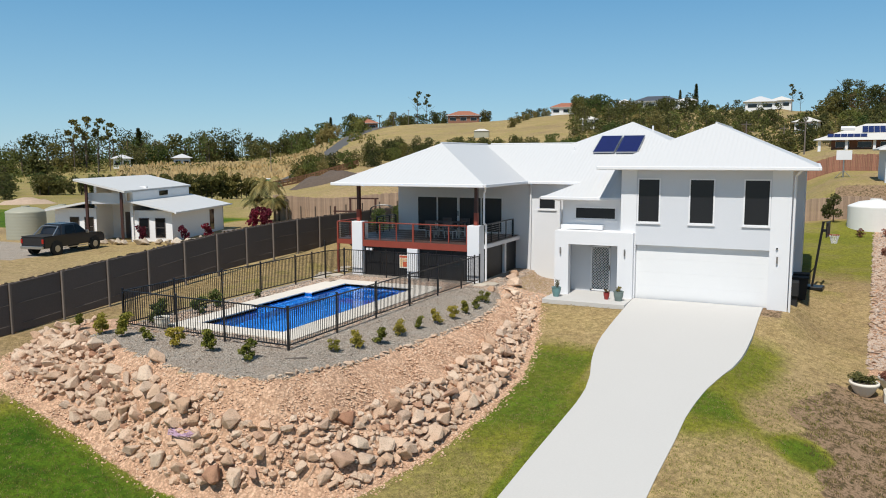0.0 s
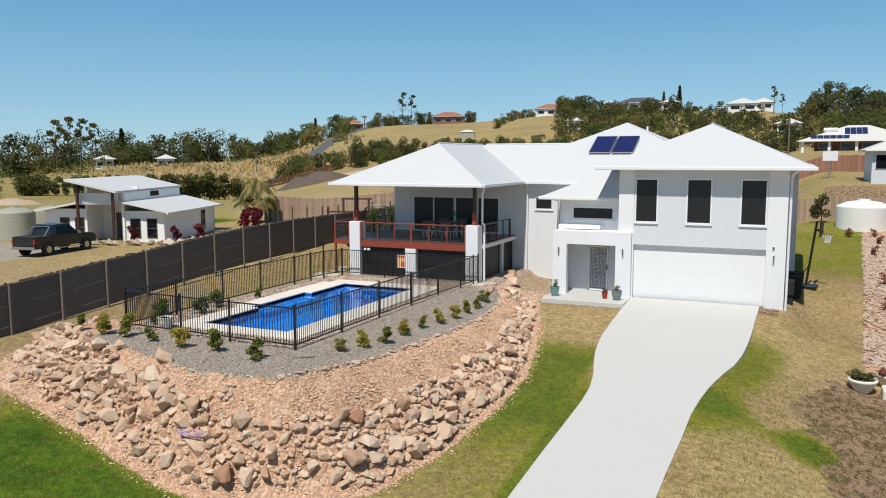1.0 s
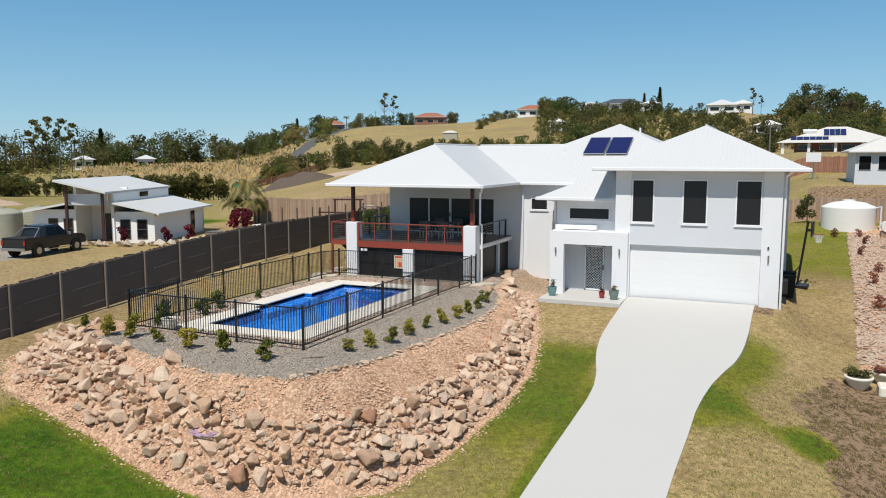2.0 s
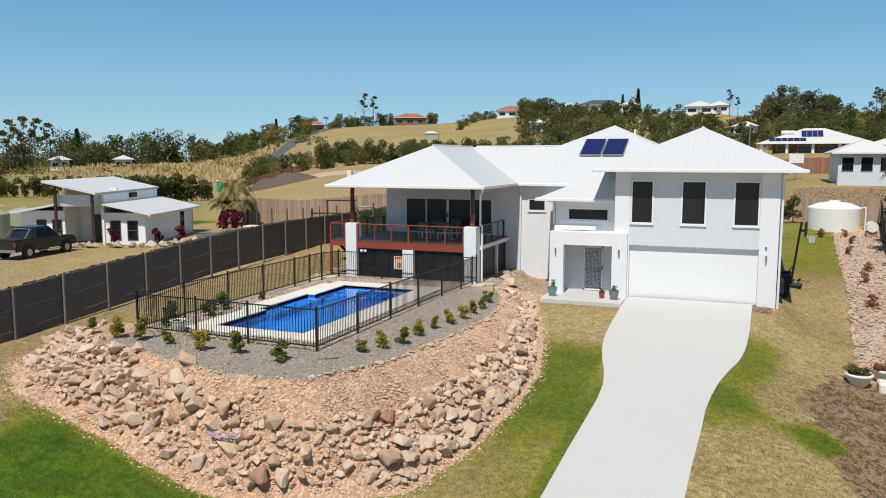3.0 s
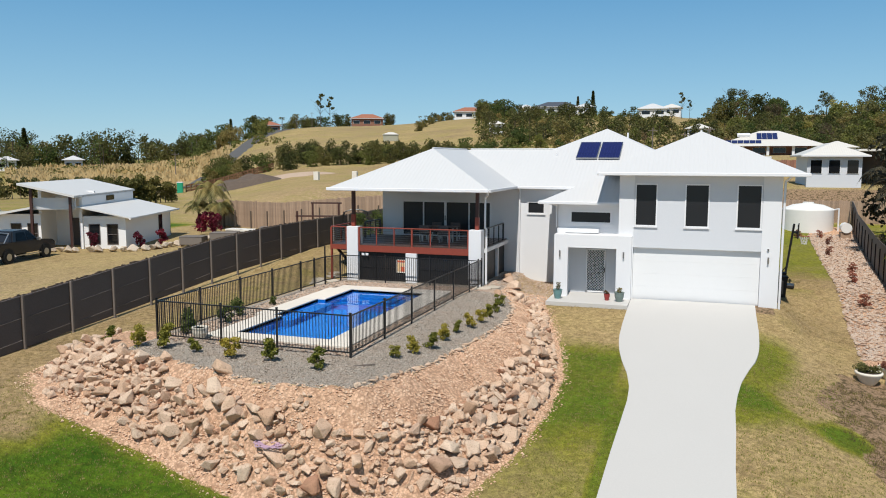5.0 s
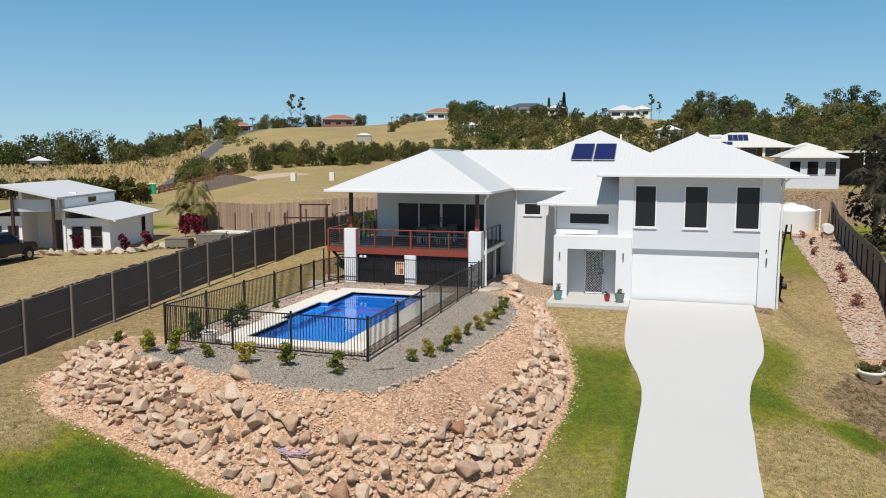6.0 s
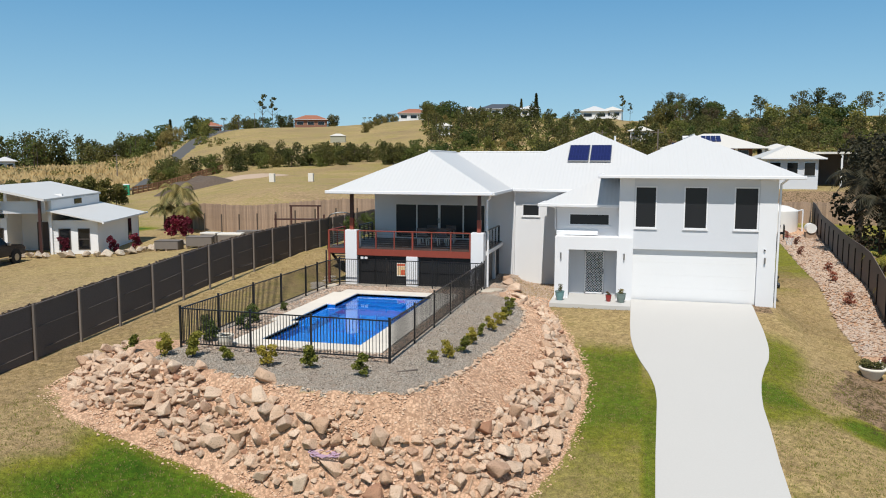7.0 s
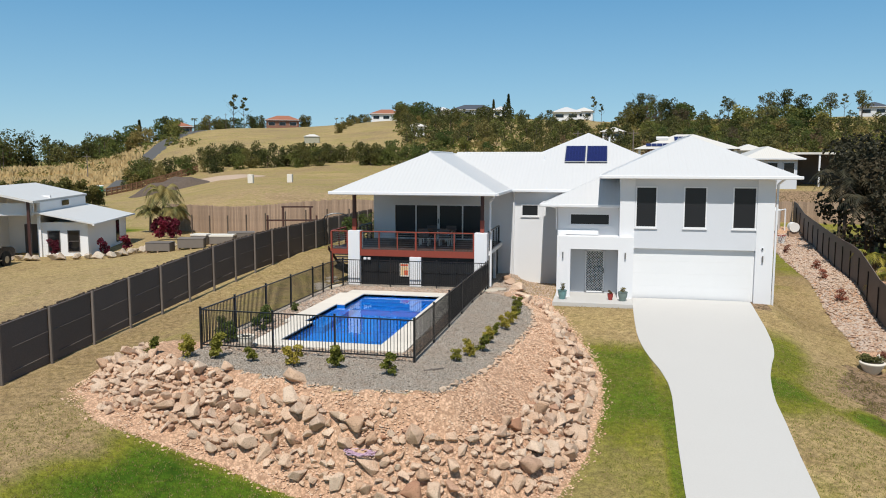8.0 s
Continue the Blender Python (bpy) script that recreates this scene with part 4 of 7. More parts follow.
def pavers(x0, x1, y0, y1, along, n):
    for i in range(n):
        if along == "y":
            a, b = y0 + (y1 - y0) * i / n, y0 + (y1 - y0) * (i + 1) / n
            part("paver", bx(x0, a + 0.003, PZ - 0.22, x1, b - 0.003, PZ, bevel=0.006), M["coping"], pool, world=True)
        else:
            a, b = x0 + (x1 - x0) * i / n, x0 + (x1 - x0) * (i + 1) / n
            part("paver", bx(a + 0.003, y0, PZ - 0.22, b - 0.003, y1, PZ, bevel=0.006), M["coping"], pool, world=True)


pavers(PX1, -13.98, 18.8, 29.25, "y", 9)
pavers(-19.05, PX1 - 0.003, 18.8, PY0, "x", 4)
pavers(-19.05, PX1 - 0.003, PY1, 29.25, "x", 4)
pavers(-19.05, PX0, PY0 + 0.003, NY0 - 0.003, "y", 3)
pavers(-19.35, NX, NY0, NY1, "y", 3)
pavers(-19.35, PX0, NY1 + 0.003, PY1 - 0.003, "y", 3)

# ---- pool fence ----
pfence = thing("pool_fence", "black tubular metal pool fence", "fence", (-16.8, 24, 0.6))


bm = bx(-0.008, -0.008, 0.122, 0.008, 0.008, 1.163)
FENCE_BAR = bpy.data.meshes.new("bar")
bm.to_mesh(FENCE_BAR)
bm.free()
FENCE_BAR.materials.append(M["black_metal"])


def pool_panel(p, q):
    p, q = Vector(p), Vector(q)
    d = q - p
    n = d.normalized()
    side = Vector((-n.y, n.x, 0)) * 0.012
    bm = bmesh.new()

    def bar(a, b, w, h):
        up = Vector((0, 0, h))
        s = side * (w / 0.024)
        vs = [bm.verts.new(v) for v in (a - s, b - s, b + s, a + s, a - s + up, b - s + up, b + s + up, a + s + up)]
        for f in ((0, 1, 2, 3), (4, 5, 6, 7), (0, 1, 5, 4), (1, 2, 6, 5), (2, 3, 7, 6), (3, 0, 4, 7)):
            bm.faces.new([vs[i] for i in f])

    bar(p + Vector((0, 0, 1.16)), q + Vector((0, 0, 1.16)), 0.035, 0.035)
    top_rail, bm = bm, bmesh.new()
    bar(p + Vector((0, 0, 0.09)), q + Vector((0, 0, 0.09)), 0.035, 0.035)
    flat = math.hypot(d.x, d.y)
    k = max(2, round(flat / 0.1))
    near = p.y < 31.3
    if not near:
        for i in range(1, k):
            a = p + d * (i / k) - n * 0.008 + Vector((0, 0, 0.12))
            bar(a, a + n * 0.016, 0.016, 1.045)
    panel = part("fence_panel", bm, M["black_metal"], pfence, world=True)
    part("top_rail", top_rail, M["black_metal"], panel, world=True)
    if near:
        inv = world_of(panel).inverted()
        for i in range(1, k):
            share("bar", FENCE_BAR, panel, inv @ Matrix.Translation(p + d * (i / k)))
    else:
        panel["kind"] = "stuff"


def pool_run(pts, tall=()):
    for i, (x, y, z) in enumerate(pts):
        top = 1.65 if i in tall else 1.25
        t = part("post", bx(x - 0.027, y - 0.027, z - 0.25, x + 0.027, y + 0.027, z + top, bevel=0.004), M["black_metal"], pfence, world=True)
        part("cap", bx(x - 0.032, y - 0.032, z + top, x + 0.032, y + 0.032, z + top + 0.015), M["black_metal"], t, world=True)
    for a, b in zip(pts, pts[1:]):
        pool_panel(a, b)


GL = 0.66
pool_run([(-20.2, 18.08, GL), (-17.82, 18.0, GL), (-15.85, 17.92, GL), (-13.45, 17.85, GL)])
pool_run([(-13.44, 17.86, GL), (-13.42, 20.35, GL), (-13.4, 22.75, GL), (-13.4, 25.2, GL - 0.02), (-13.4, 27.6, GL - 0.04), (-13.4, 29.9, GL - 0.08), (-13.4, 31.9, GL - 0.12)])
pool_run([(-20.2, 18.09, GL), (-20.2, 20.35, GL), (-20.2, 22.8, GL), (-20.2, 25.1, GL), (-20.2, 27.45, GL), (-20.2, 28.7, GL), (-20.2, 29.75, GL), (-20.2, 31.35, GL - 0.1)], tall=(6,))
pool_run([(-20.19, 31.36, GL - 0.1), (-17.9, 31.36, GL - 0.1), (-15.7, 31.36, GL - 0.1), (-13.41, 31.36, GL - 0.1)])


# ---- boundary fences ----
def fence_top(y):
    return 1.62 + 0.073 * (y - 15.4) if y < 29 else min(2.76, 2.613 + 0.03 * (y - 29))


bfence = thing("boundary_fence", "dark cloth-covered timber fence with weathered grey posts", "fence", (-25.1, 26, 0.5))
ys = [-11.68 + 2.09 * i for i in range(32)]
for y in ys:
    t = fence_top(y)
    part("post", bx(-25.07, y - 0.036, t - 1.95, -24.99, y + 0.036, t + 0.05, bevel=0.006), M["fence_post"], bfence, world=True)


def sloped(bm, x0, x1, y0, y1, zb0, zb1, zt0, zt1):
    vs = [bm.verts.new(p) for p in ((x0, y0, zb0), (x1, y0, zb0), (x1, y1, zb1), (x0, y1, zb1), (x0, y0, zt0), (x1, y0, zt0), (x1, y1, zt1), (x0, y1, zt1))]
    for f in ((0, 1, 2, 3), (4, 5, 6, 7), (0, 1, 5, 4), (1, 2, 6, 5), (2, 3, 7, 6), (3, 0, 4, 7)):
        bm.faces.new([vs[i] for i in f])
    return bm


rng = random.Random(4)
for y0, y1 in zip(ys, ys[1:]):
    a, b = fence_top(y0), fence_top(y1)
    panel = part("fence_panel", sloped(bmesh.new(), -25.12, -25.09, y0 + 0.047, y1 - 0.047, a - 1.72, b - 1.72, a - 0.03, b - 0.03), M["fence_dark"], bfence, "dark cloth panel", world=True)
    for h in (0.72, 1.45):
        j = rng.uniform(-0.05, 0.05)
        part("rail", sloped(bmesh.new(), -25.088, -25.07, y0 + 0.4 + j * 4, y1 - 0.05, a - h - 0.008, b - h - 0.008, a - h + 0.010, b - h + 0.010), M["fence_post"], panel, "weathered rail", world=True)
    part("rail", sloped(bmesh.new(), -25.12, -25.06, y0 + 0.047, y1 - 0.047, a - 0.028, b - 0.028, a + 0.012, b + 0.012), M["fence_dark"], panel, world=True)
    bm = bmesh.new()
    for i in range(18):
        u = y0 + (y1 - y0) * i / 18
        z = a + (b - a) * i / 18
        e = rng.uniform(-0.03, 0.03)
        sloped(bm, -25.15, -25.125, u, u + 0.105, z - 1.75, z - 1.75, z + 0.06 + e, z + 0.06 + e)
    part("paling_rest", bm, M["paling_stuff"], panel, "brown timber palings", world=True)["kind"] = "stuff"


bm = bx(0, -0.015, -0.1, 0.148, 0.01, 1.85)
PALING = bpy.data.meshes.new("paling")
bm.to_mesh(PALING)
bm.free()
PALING.materials.append(M["paling"])
RED_PALING = PALING.copy()
RED_PALING.materials[0] = simple("reddish_timber_paling", (0.30, 0.135, 0.09), 0.85, vary=0.3, scale=1.5, fine=30, per_object=0.2)


def paling_fence(name, label, p, q, h, step_w=0.16, posts=2.4, mesh=PALING):
    p, q = Vector((*p, 0)), Vector((*q, 0))
    L, n = (q - p).length, (q - p).normalized()
    ang = math.degrees(math.atan2(n.y, n.x))
    t = thing(name, label, "fence", (p.x, p.y, height(p.x, p.y)), ang)
    z0 = height(p.x, p.y)
    bays = max(1, round(L / posts))
    r = random.Random(int(L * 10))
    for k in range(bays + 1):
        u = L * k / bays
        z = height(*(p + n * u).xy) - z0
        part("post", bx(u - 0.05, 0.03, z - 0.3, u + 0.05, 0.13, z + h - 0.05), M["fence_post"], t)
    for k in range(bays):
        u = L * k / bays
        while u < L * (k + 1) / bays - 0.02:
            z = height(*(p + n * u).xy) - z0
            share("paling", mesh, t, Matrix.Translation((u, r.uniform(-0.01, 0.01), z + r.uniform(-0.06, 0.04))) @ Matrix.Diagonal((step_w / 0.16, 1, h / 1.85, 1)))
            u += step_w
    for zz in (0.35, h - 0.3):
        bm = bmesh.new()
        for k in range(bays):
            u0, u1 = L * k / bays, L * (k + 1) / bays
            za, zb = height(*(p + n * u0).xy) - z0 + zz, height(*(p + n * u1).xy) - z0 + zz
            vs = [bm.verts.new(c) for c in ((u0, 0.02, za), (u1, 0.02, zb), (u1, 0.05, zb), (u0, 0.05, za), (u0, 0.02, za + 0.07), (u1, 0.02, zb + 0.07), (u1, 0.05, zb + 0.07), (u0, 0.05, za + 0.07))]
            for f in ((0, 1, 2, 3), (4, 5, 6, 7), (0, 1, 5, 4), (1, 2, 6, 5), (2, 3, 7, 6), (3, 0, 4, 7)):
                bm.faces.new([vs[i] for i in f])
        part("rail", bm, M["fence_post"], t)


paling_fence("rear_fence", "raw brown timber paling fence behind the yards", (-46.5, 60.0), (-24.0, 51.9), 2.35)
paling_fence("back_fence", "weathered tan timber paling fence behind the yard", (-8.0, 69.5), (7.7, 68.5), 1.8)
paling_fence("corner_fence", "weathered tan timber paling fence beyond the side fence", (7.9, 68.4), (22.0, 66.0), 1.8)

sfence = thing("side_fence", "grey metal sheet side fence", "fence", (5.5, 50, 0))
SP, SQ = Vector((3.7, 29.0, 0)), Vector((7.7, 68.0, 0))
for k in range(17):
    a, b = SP.lerp(SQ, k / 17), SP.lerp(SQ, (k + 1) / 17)
    za, zb = height(a.x, a.y), height(b.x, b.y)
    bm = bmesh.new()
    vs = [bm.verts.new(c) for c in ((a.x, a.y, za - 0.1), (b.x, b.y, zb - 0.1), (b.x, b.y, zb + 1.85), (a.x, a.y, za + 1.85), (a.x + 0.03, a.y, za - 0.1), (b.x + 0.03, b.y, zb - 0.1), (b.x + 0.03, b.y, zb + 1.85), (a.x + 0.03, a.y, za + 1.85))]
    for f in ((0, 1, 2, 3), (4, 5, 6, 7), (0, 1, 5, 4), (1, 2, 6, 5), (2, 3, 7, 6), (3, 0, 4, 7)):
        bm.faces.new([vs[i] for i in f])
    part("fence_panel", bm, M["fence_post"], sfence, "grey sheet panel", world=True)
    part("post", bx(a.x - 0.06, a.y - 0.03, za - 0.2, a.x - 0.002, a.y + 0.03, za + 1.5), M["black_metal"], sfence, world=True)


# ---- rocks ----
def rock_mesh(name, r, seed, mat):
    """A broken boulder: the sharp-edged hull of a few corners, with its edges knocked off here and there."""
    rg = random.Random(seed)
    bm = bmesh.new()
    sx, sy, sz = rg.uniform(0.85, 1.3), rg.uniform(0.65, 0.95), rg.uniform(0.5, 0.8)
    for _ in range(rg.randint(11, 15)):
        d = Vector((rg.gauss(0, 1), rg.gauss(0, 1), rg.gauss(0, 1))).normalized() * rg.uniform(0.8, 1.05)
        bm.verts.new((d.x * sx * r, d.y * sy * r, d.z * sz * r))
    hull = bmesh.ops.convex_hull(bm, input=bm.verts)
    bmesh.ops.delete(bm, geom=[v for v in hull["geom_interior"] if isinstance(v, bmesh.types.BMVert)], context="VERTS")
    bmesh.ops.dissolve_limit(bm, angle_limit=radians(14), verts=bm.verts, edges=bm.edges)
    bmesh.ops.bevel(bm, geom=list(bm.edges), offset=0.05 * r, segments=1, affect="EDGES")
    bmesh.ops.triangulate(bm, faces=bm.faces)
    bmesh.ops.recalc_face_normals(bm, faces=bm.faces)
    me = bpy.data.meshes.new(name)
    bm.to_mesh(me)
    bm.free()
    me.materials.append(mat)
    return me


bank = thing("rock_bank", "bank of loose broken sandstone boulders below the pool terrace", "rock bank", (-14, 15, 0))
BANK_INV = world_of(bank).inverted()
ROCKS = [rock_mesh("rock", 1.0, s, M["rock"]) for s in range(18)]
rng = random.Random(11)


def rock_chance(x, y):
    """How thickly the boulders lie: in a band low on the bank, with barer rubble above it and along the toe."""
    a, b = edge_distance(TERRACE, x, y), edge_distance(TOE, x, y)
    if x < -20 and y > 18.6:
        return 0.0
    t = a / (a + b) + 0.16 * noise.noise((x * 0.9, y * 0.9, 8))
    if x > -11.2 and y > 15.5:
        return step(0.42, 0.5, t)
    if x > -14.3:
        return max(0.04, step(0.34, 0.46, t) * step(1.0, 0.94, t))
    if x > -18.3:
        return max(0.06, step(0.2, 0.3, t) * step(0.92, 0.84, t))
    return max(0.12, step(0.0, 0.12, t) * step(0.86, 0.74, t))


def cell_luck(x, y):
    """One fixed number from 0 to 1 for each hand's breadth of the bank."""
    return math.sin(math.floor(x * 3.5) * 12.99 + math.floor(y * 3.5) * 78.23) * 43758.5 % 1.0


placed, cells, tries = [], {}, 0
while len(placed) < 2900 and tries < 120000:
    tries += 1
    x, y = rng.uniform(-22.6, -7.9), rng.uniform(12.7, 31.5)
    if not inside(TOE, x, y) or inside(TERRACE, x, y) or edge_distance(TOE, x, y) < 0.15 or y > 29.5 and rng.random() < 0.6:
        continue
    if cell_luck(x, y) > rock_chance(x, y):
        continue
    r = 0.09 + 0.20 * rng.random() ** 1.6
    if y > 24:
        r *= 0.85
    cx, cy = math.floor(x), math.floor(y)
    if any((x - a) ** 2 + (y - b) ** 2 < (0.55 * (r + c)) ** 2 for i in (-1, 0, 1) for j in (-1, 0, 1) for a, b, c in cells.get((cx + i, cy + j), ())):
        continue
    cells.setdefault((cx, cy), []).append((x, y, r))
    placed.append((x, y, r))
placed.sort(key=lambda p: -p[2])
rest = bmesh.new()
for i, (x, y, r) in enumerate(placed):
    m = Matrix.Translation((x, y, height(x, y) + r * rng.uniform(0.35, 0.9))) @ Euler((rng.uniform(-0.7, 0.7), rng.uniform(-0.7, 0.7), rng.uniform(0, 6.28))).to_matrix().to_4x4() @ Matrix.Diagonal((r * 1.25, r * 1.25, r * 1.25, 1))
    if i < 300:
        share("boulder", rng.choice(ROCKS), bank, BANK_INV @ m)
    else:
        tmp = rng.choice(ROCKS)
        vs = [rest.verts.new(m @ v.co) for v in tmp.vertices]
        for p in tmp.polygons:
            rest.faces.new([vs[k] for k in p.vertices])
part("boulder_rest", rest, M["rock"], bank, "smaller broken sandstone pieces", world=True)["kind"] = "stuff"


def scatter(name, label, n, pick, r0, r1, mat, seed, parent=None, flat=0.6, category="stones"):
    """Thousands of small stones as one object."""
    rg = random.Random(seed)
    verts, faces = [], []
    shapes = []
    for s in range(6):
        q = random.Random(s + seed)
        pts = [(0, 0, 1), (0, 0, -0.6)] + [(math.cos(a) * q.uniform(0.7, 1.1), math.sin(a) * q.uniform(0.7, 1.1), q.uniform(-0.3, 0.4)) for a in (0.2, 1.4, 2.6, 3.9, 5.1)]
        shapes.append(pts)
    count = 0
    while count < n:
        got = pick(rg)
        if got is None:
            continue
        x, y = got
        z = height(x, y)
        r = r0 + (r1 - r0) * rg.random() ** 2.2
        a, c = rg.uniform(0, 6.28), rg.choice(shapes)
        ca, sa = math.cos(a), math.sin(a)
        k = len(verts)
        tx, ty = rg.uniform(-0.4, 0.4), rg.uniform(-0.4, 0.4)
        for px, py, pz in c:
            verts.append((x + r * (px * ca - py * sa), y + r * (px * sa + py * ca) * 0.85, z + r * (pz * flat + tx * px + ty * py) + r * 0.25))
        for i in range(5):
            j = (i + 1) % 5
            faces.append((k, k + 2 + i, k + 2 + j))
            faces.append((k + 1, k + 2 + j, k + 2 + i))
        count += 1
    me = bpy.data.meshes.new(name)
    me.from_pydata(verts, [], faces)
    me.materials.append(mat)
    ob = new(name, me)
    tagged(ob, label, category, kind="stuff")
    return ob


def on_bank(rg):
    x, y = rg.uniform(-23.5, -7.6), rg.uniform(12.3, 33)
    if inside(TERRACE, x, y) or x < -20.3 and y > 18.8:
        return None
    if not inside(TOE, x, y):
        return (x, y) if x > -23 and edge_distance(TOE, x, y) < 0.45 * rg.random() ** 2 and y < 31 else None
    return (x, y)


scatter("rubble", "loose pinkish sandstone rubble on the bank", 30000, on_bank, 0.014, 0.055, M["rubble"], 3)


def on_pebbles(rg):
    y = rg.uniform(30.5, 62.5)
    lo = 2.1 + 0.06 * (y - 32.5)
    hi = 3.7 + (y - 29) * 4.0 / 39
    return rg.uniform(lo, hi - 0.05), y


scatter("pebble_bed", "pale pink pebbles in a bed along the side fence", 7000, on_pebbles, 0.05, 0.13, M["pebble"], 8)


def pool_stones(rg):
    x, y = rg.uniform(-20.15, -13.5), rg.uniform(17.95, 31.4)
    if -19.08 < x < -13.95 and 18.78 < y < 29.27:
        return None
    if -19.4 < x < -18 and 22.3 < y < 29:
        return None
    return x, y


scatter("pool_pebbles", "brown and cream pebbles between pool paving and fence", 5200, pool_stones, 0.03, 0.075, M["pebble"], 9)


def entry_stones(rg):
    x, y = rg.uniform(-13.3, -10.45), rg.uniform(30.5, 37.1)
    return (x, y) if inside(TOE, x, y) else None


scatter("entry_pebbles", "brown pebbles on the slope beside the entry", 5200, entry_stones, 0.02, 0.05, M["pebble"], 12)

# thin stone edging along the gravel
edging = thing("stone_edging", "row of broken sandstone edging along the gravel", "edging", (-10.8, 22, 0.6))
EI = world_of(edging).inverted()
line = [(-12.1, 15.3), (-11.7, 16.6), (-11.35, 19.2), (-11.0, 22.3), (-10.7, 25.2), (-10.95, 27.6), (-11.4, 29.4)]
for (x0, y0), (x1, y1) in zip(line, line[1:]):
    k = int(math.hypot(x1 - x0, y1 - y0) / 0.24)
    for i in range(k):
        t = i / k
        x, y = x0 + (x1 - x0) * t + rng.uniform(-0.05, 0.05), y0 + (y1 - y0) * t
        r = rng.uniform(0.06, 0.12)
        m = Matrix.Translation((x, y, height(x, y) + 0.04)) @ Euler((0, 0, rng.uniform(0, 6.28))).to_matrix().to_4x4() @ Matrix.Diagonal((r * 1.4, r, r, 1))
        share("stone", ROCKS[i % 18], edging, EI @ m)


# ---- plants ----
def leaf_cloud(blobs, n, size, seed, shell=0.55, droop=0.0):
    """Many small folded leaf clumps through a set of uneven balls (x, y, z, rx, rz)."""
    rg = random.Random(seed)
    verts, faces = [], []
    weights = [b[3] * b[3] * b[4] for b in blobs]
    for _ in range(n):
        x, y, z, rx, rz = rg.choices(blobs, weights)[0]
        d = Vector((rg.gauss(0, 1), rg.gauss(0, 1), rg.gauss(0, 1))).normalized()
        k = shell + (1 - shell) * rg.random() ** 0.6
        k *= 0.8 + 0.35 * noise.noise(d * 2.1 + Vector((seed, x, z)))
        c = Vector((x + d.x * rx * k, y + d.y * rx * k, z + d.z * rz * k))
        s = size * rg.uniform(0.55, 1.25)
        nrm = (d + Vector((rg.gauss(0, 0.7), rg.gauss(0, 0.7), rg.gauss(0.2, 0.7)))).normalized()
        q = nrm.to_track_quat("Z", "Y") @ Euler((0, 0, rg.uniform(0, 6.28))).to_quaternion()
        b = len(verts)
        for px, py, pz in ((-0.5, 0, 0), (0, -0.38, 0.16), (0.5, 0, 0), (0, 0.42, 0.16), (0.05, 0.0, -0.18)):
            verts.append(c + q @ Vector((px * s, py * s, pz * s)) - Vector((0, 0, droop * s)))
        faces += [(b, b + 1, b + 4), (b + 1, b + 2, b + 4), (b + 2, b + 3, b + 4), (b + 3, b, b + 4)]
    return verts, faces


def mesh_of(name, verts, faces, mat):
    me = bpy.data.meshes.new(name)
    me.from_pydata([tuple(v) for v in verts], [], faces)
    me.materials.append(mat)
    return me


def trunk_mesh(h, r, limbs, seed, lean=0.3):
    rg = random.Random(seed)
    bm = bmesh.new()
    top = Vector((rg.uniform(-lean, lean), rg.uniform(-lean, lean), h))
    mid = top * 0.5 + Vector((rg.uniform(-lean, lean) * 0.5, 0, 0))
    tube(bm, (0, 0, -0.4), mid, r, r * 0.75, n=7)
    tube(bm, mid, top, r * 0.75, r * 0.4, n=7)
    for _ in range(limbs):
        a = rg.uniform(0, 6.28)
        s = mid.lerp(top, rg.uniform(0.0, 0.9))
        e = s + Vector((math.cos(a), math.sin(a), rg.uniform(0.5, 1.0))) * h * rg.uniform(0.25, 0.5)
        tube(bm, s, e, r * 0.38, r * 0.12, n=5)
    return bm


def make_tree(name, label, mat, h, w, seed, blobs=9, leaves=900, leaf=0.5, low=0.25, limbs=5, openness=0.5, trunk_r=None):
    """A tree of height h and width w about the origin; copies of it stand elsewhere."""
    rg = random.Random(seed)
    t = thing(name, label, "tree")
    part("trunk", trunk_mesh(h * 0.7, trunk_r or h * 0.022, limbs, seed), M["bark"], t)
    bl = []
    for i in range(blobs):
        a = rg.uniform(0, 6.28)
        zz = low + (0.93 - low) * (i + 0.5) / blobs
        reach = w * 0.5 * math.sqrt(max(0.08, 1 - ((zz - 0.5) / 0.62) ** 2)) * rg.uniform(0.25, 0.8)
        br = w * rg.uniform(0.17, 0.32)
        bl.append((math.cos(a) * reach, math.sin(a) * reach, zz * h, br, br * rg.uniform(0.6, 0.95)))
    v, f = leaf_cloud(bl, leaves, leaf, seed, shell=1 - openness)
    ob = new("crown", mesh_of("crown", v, f, M[mat]))
    ob.parent = t
    return t


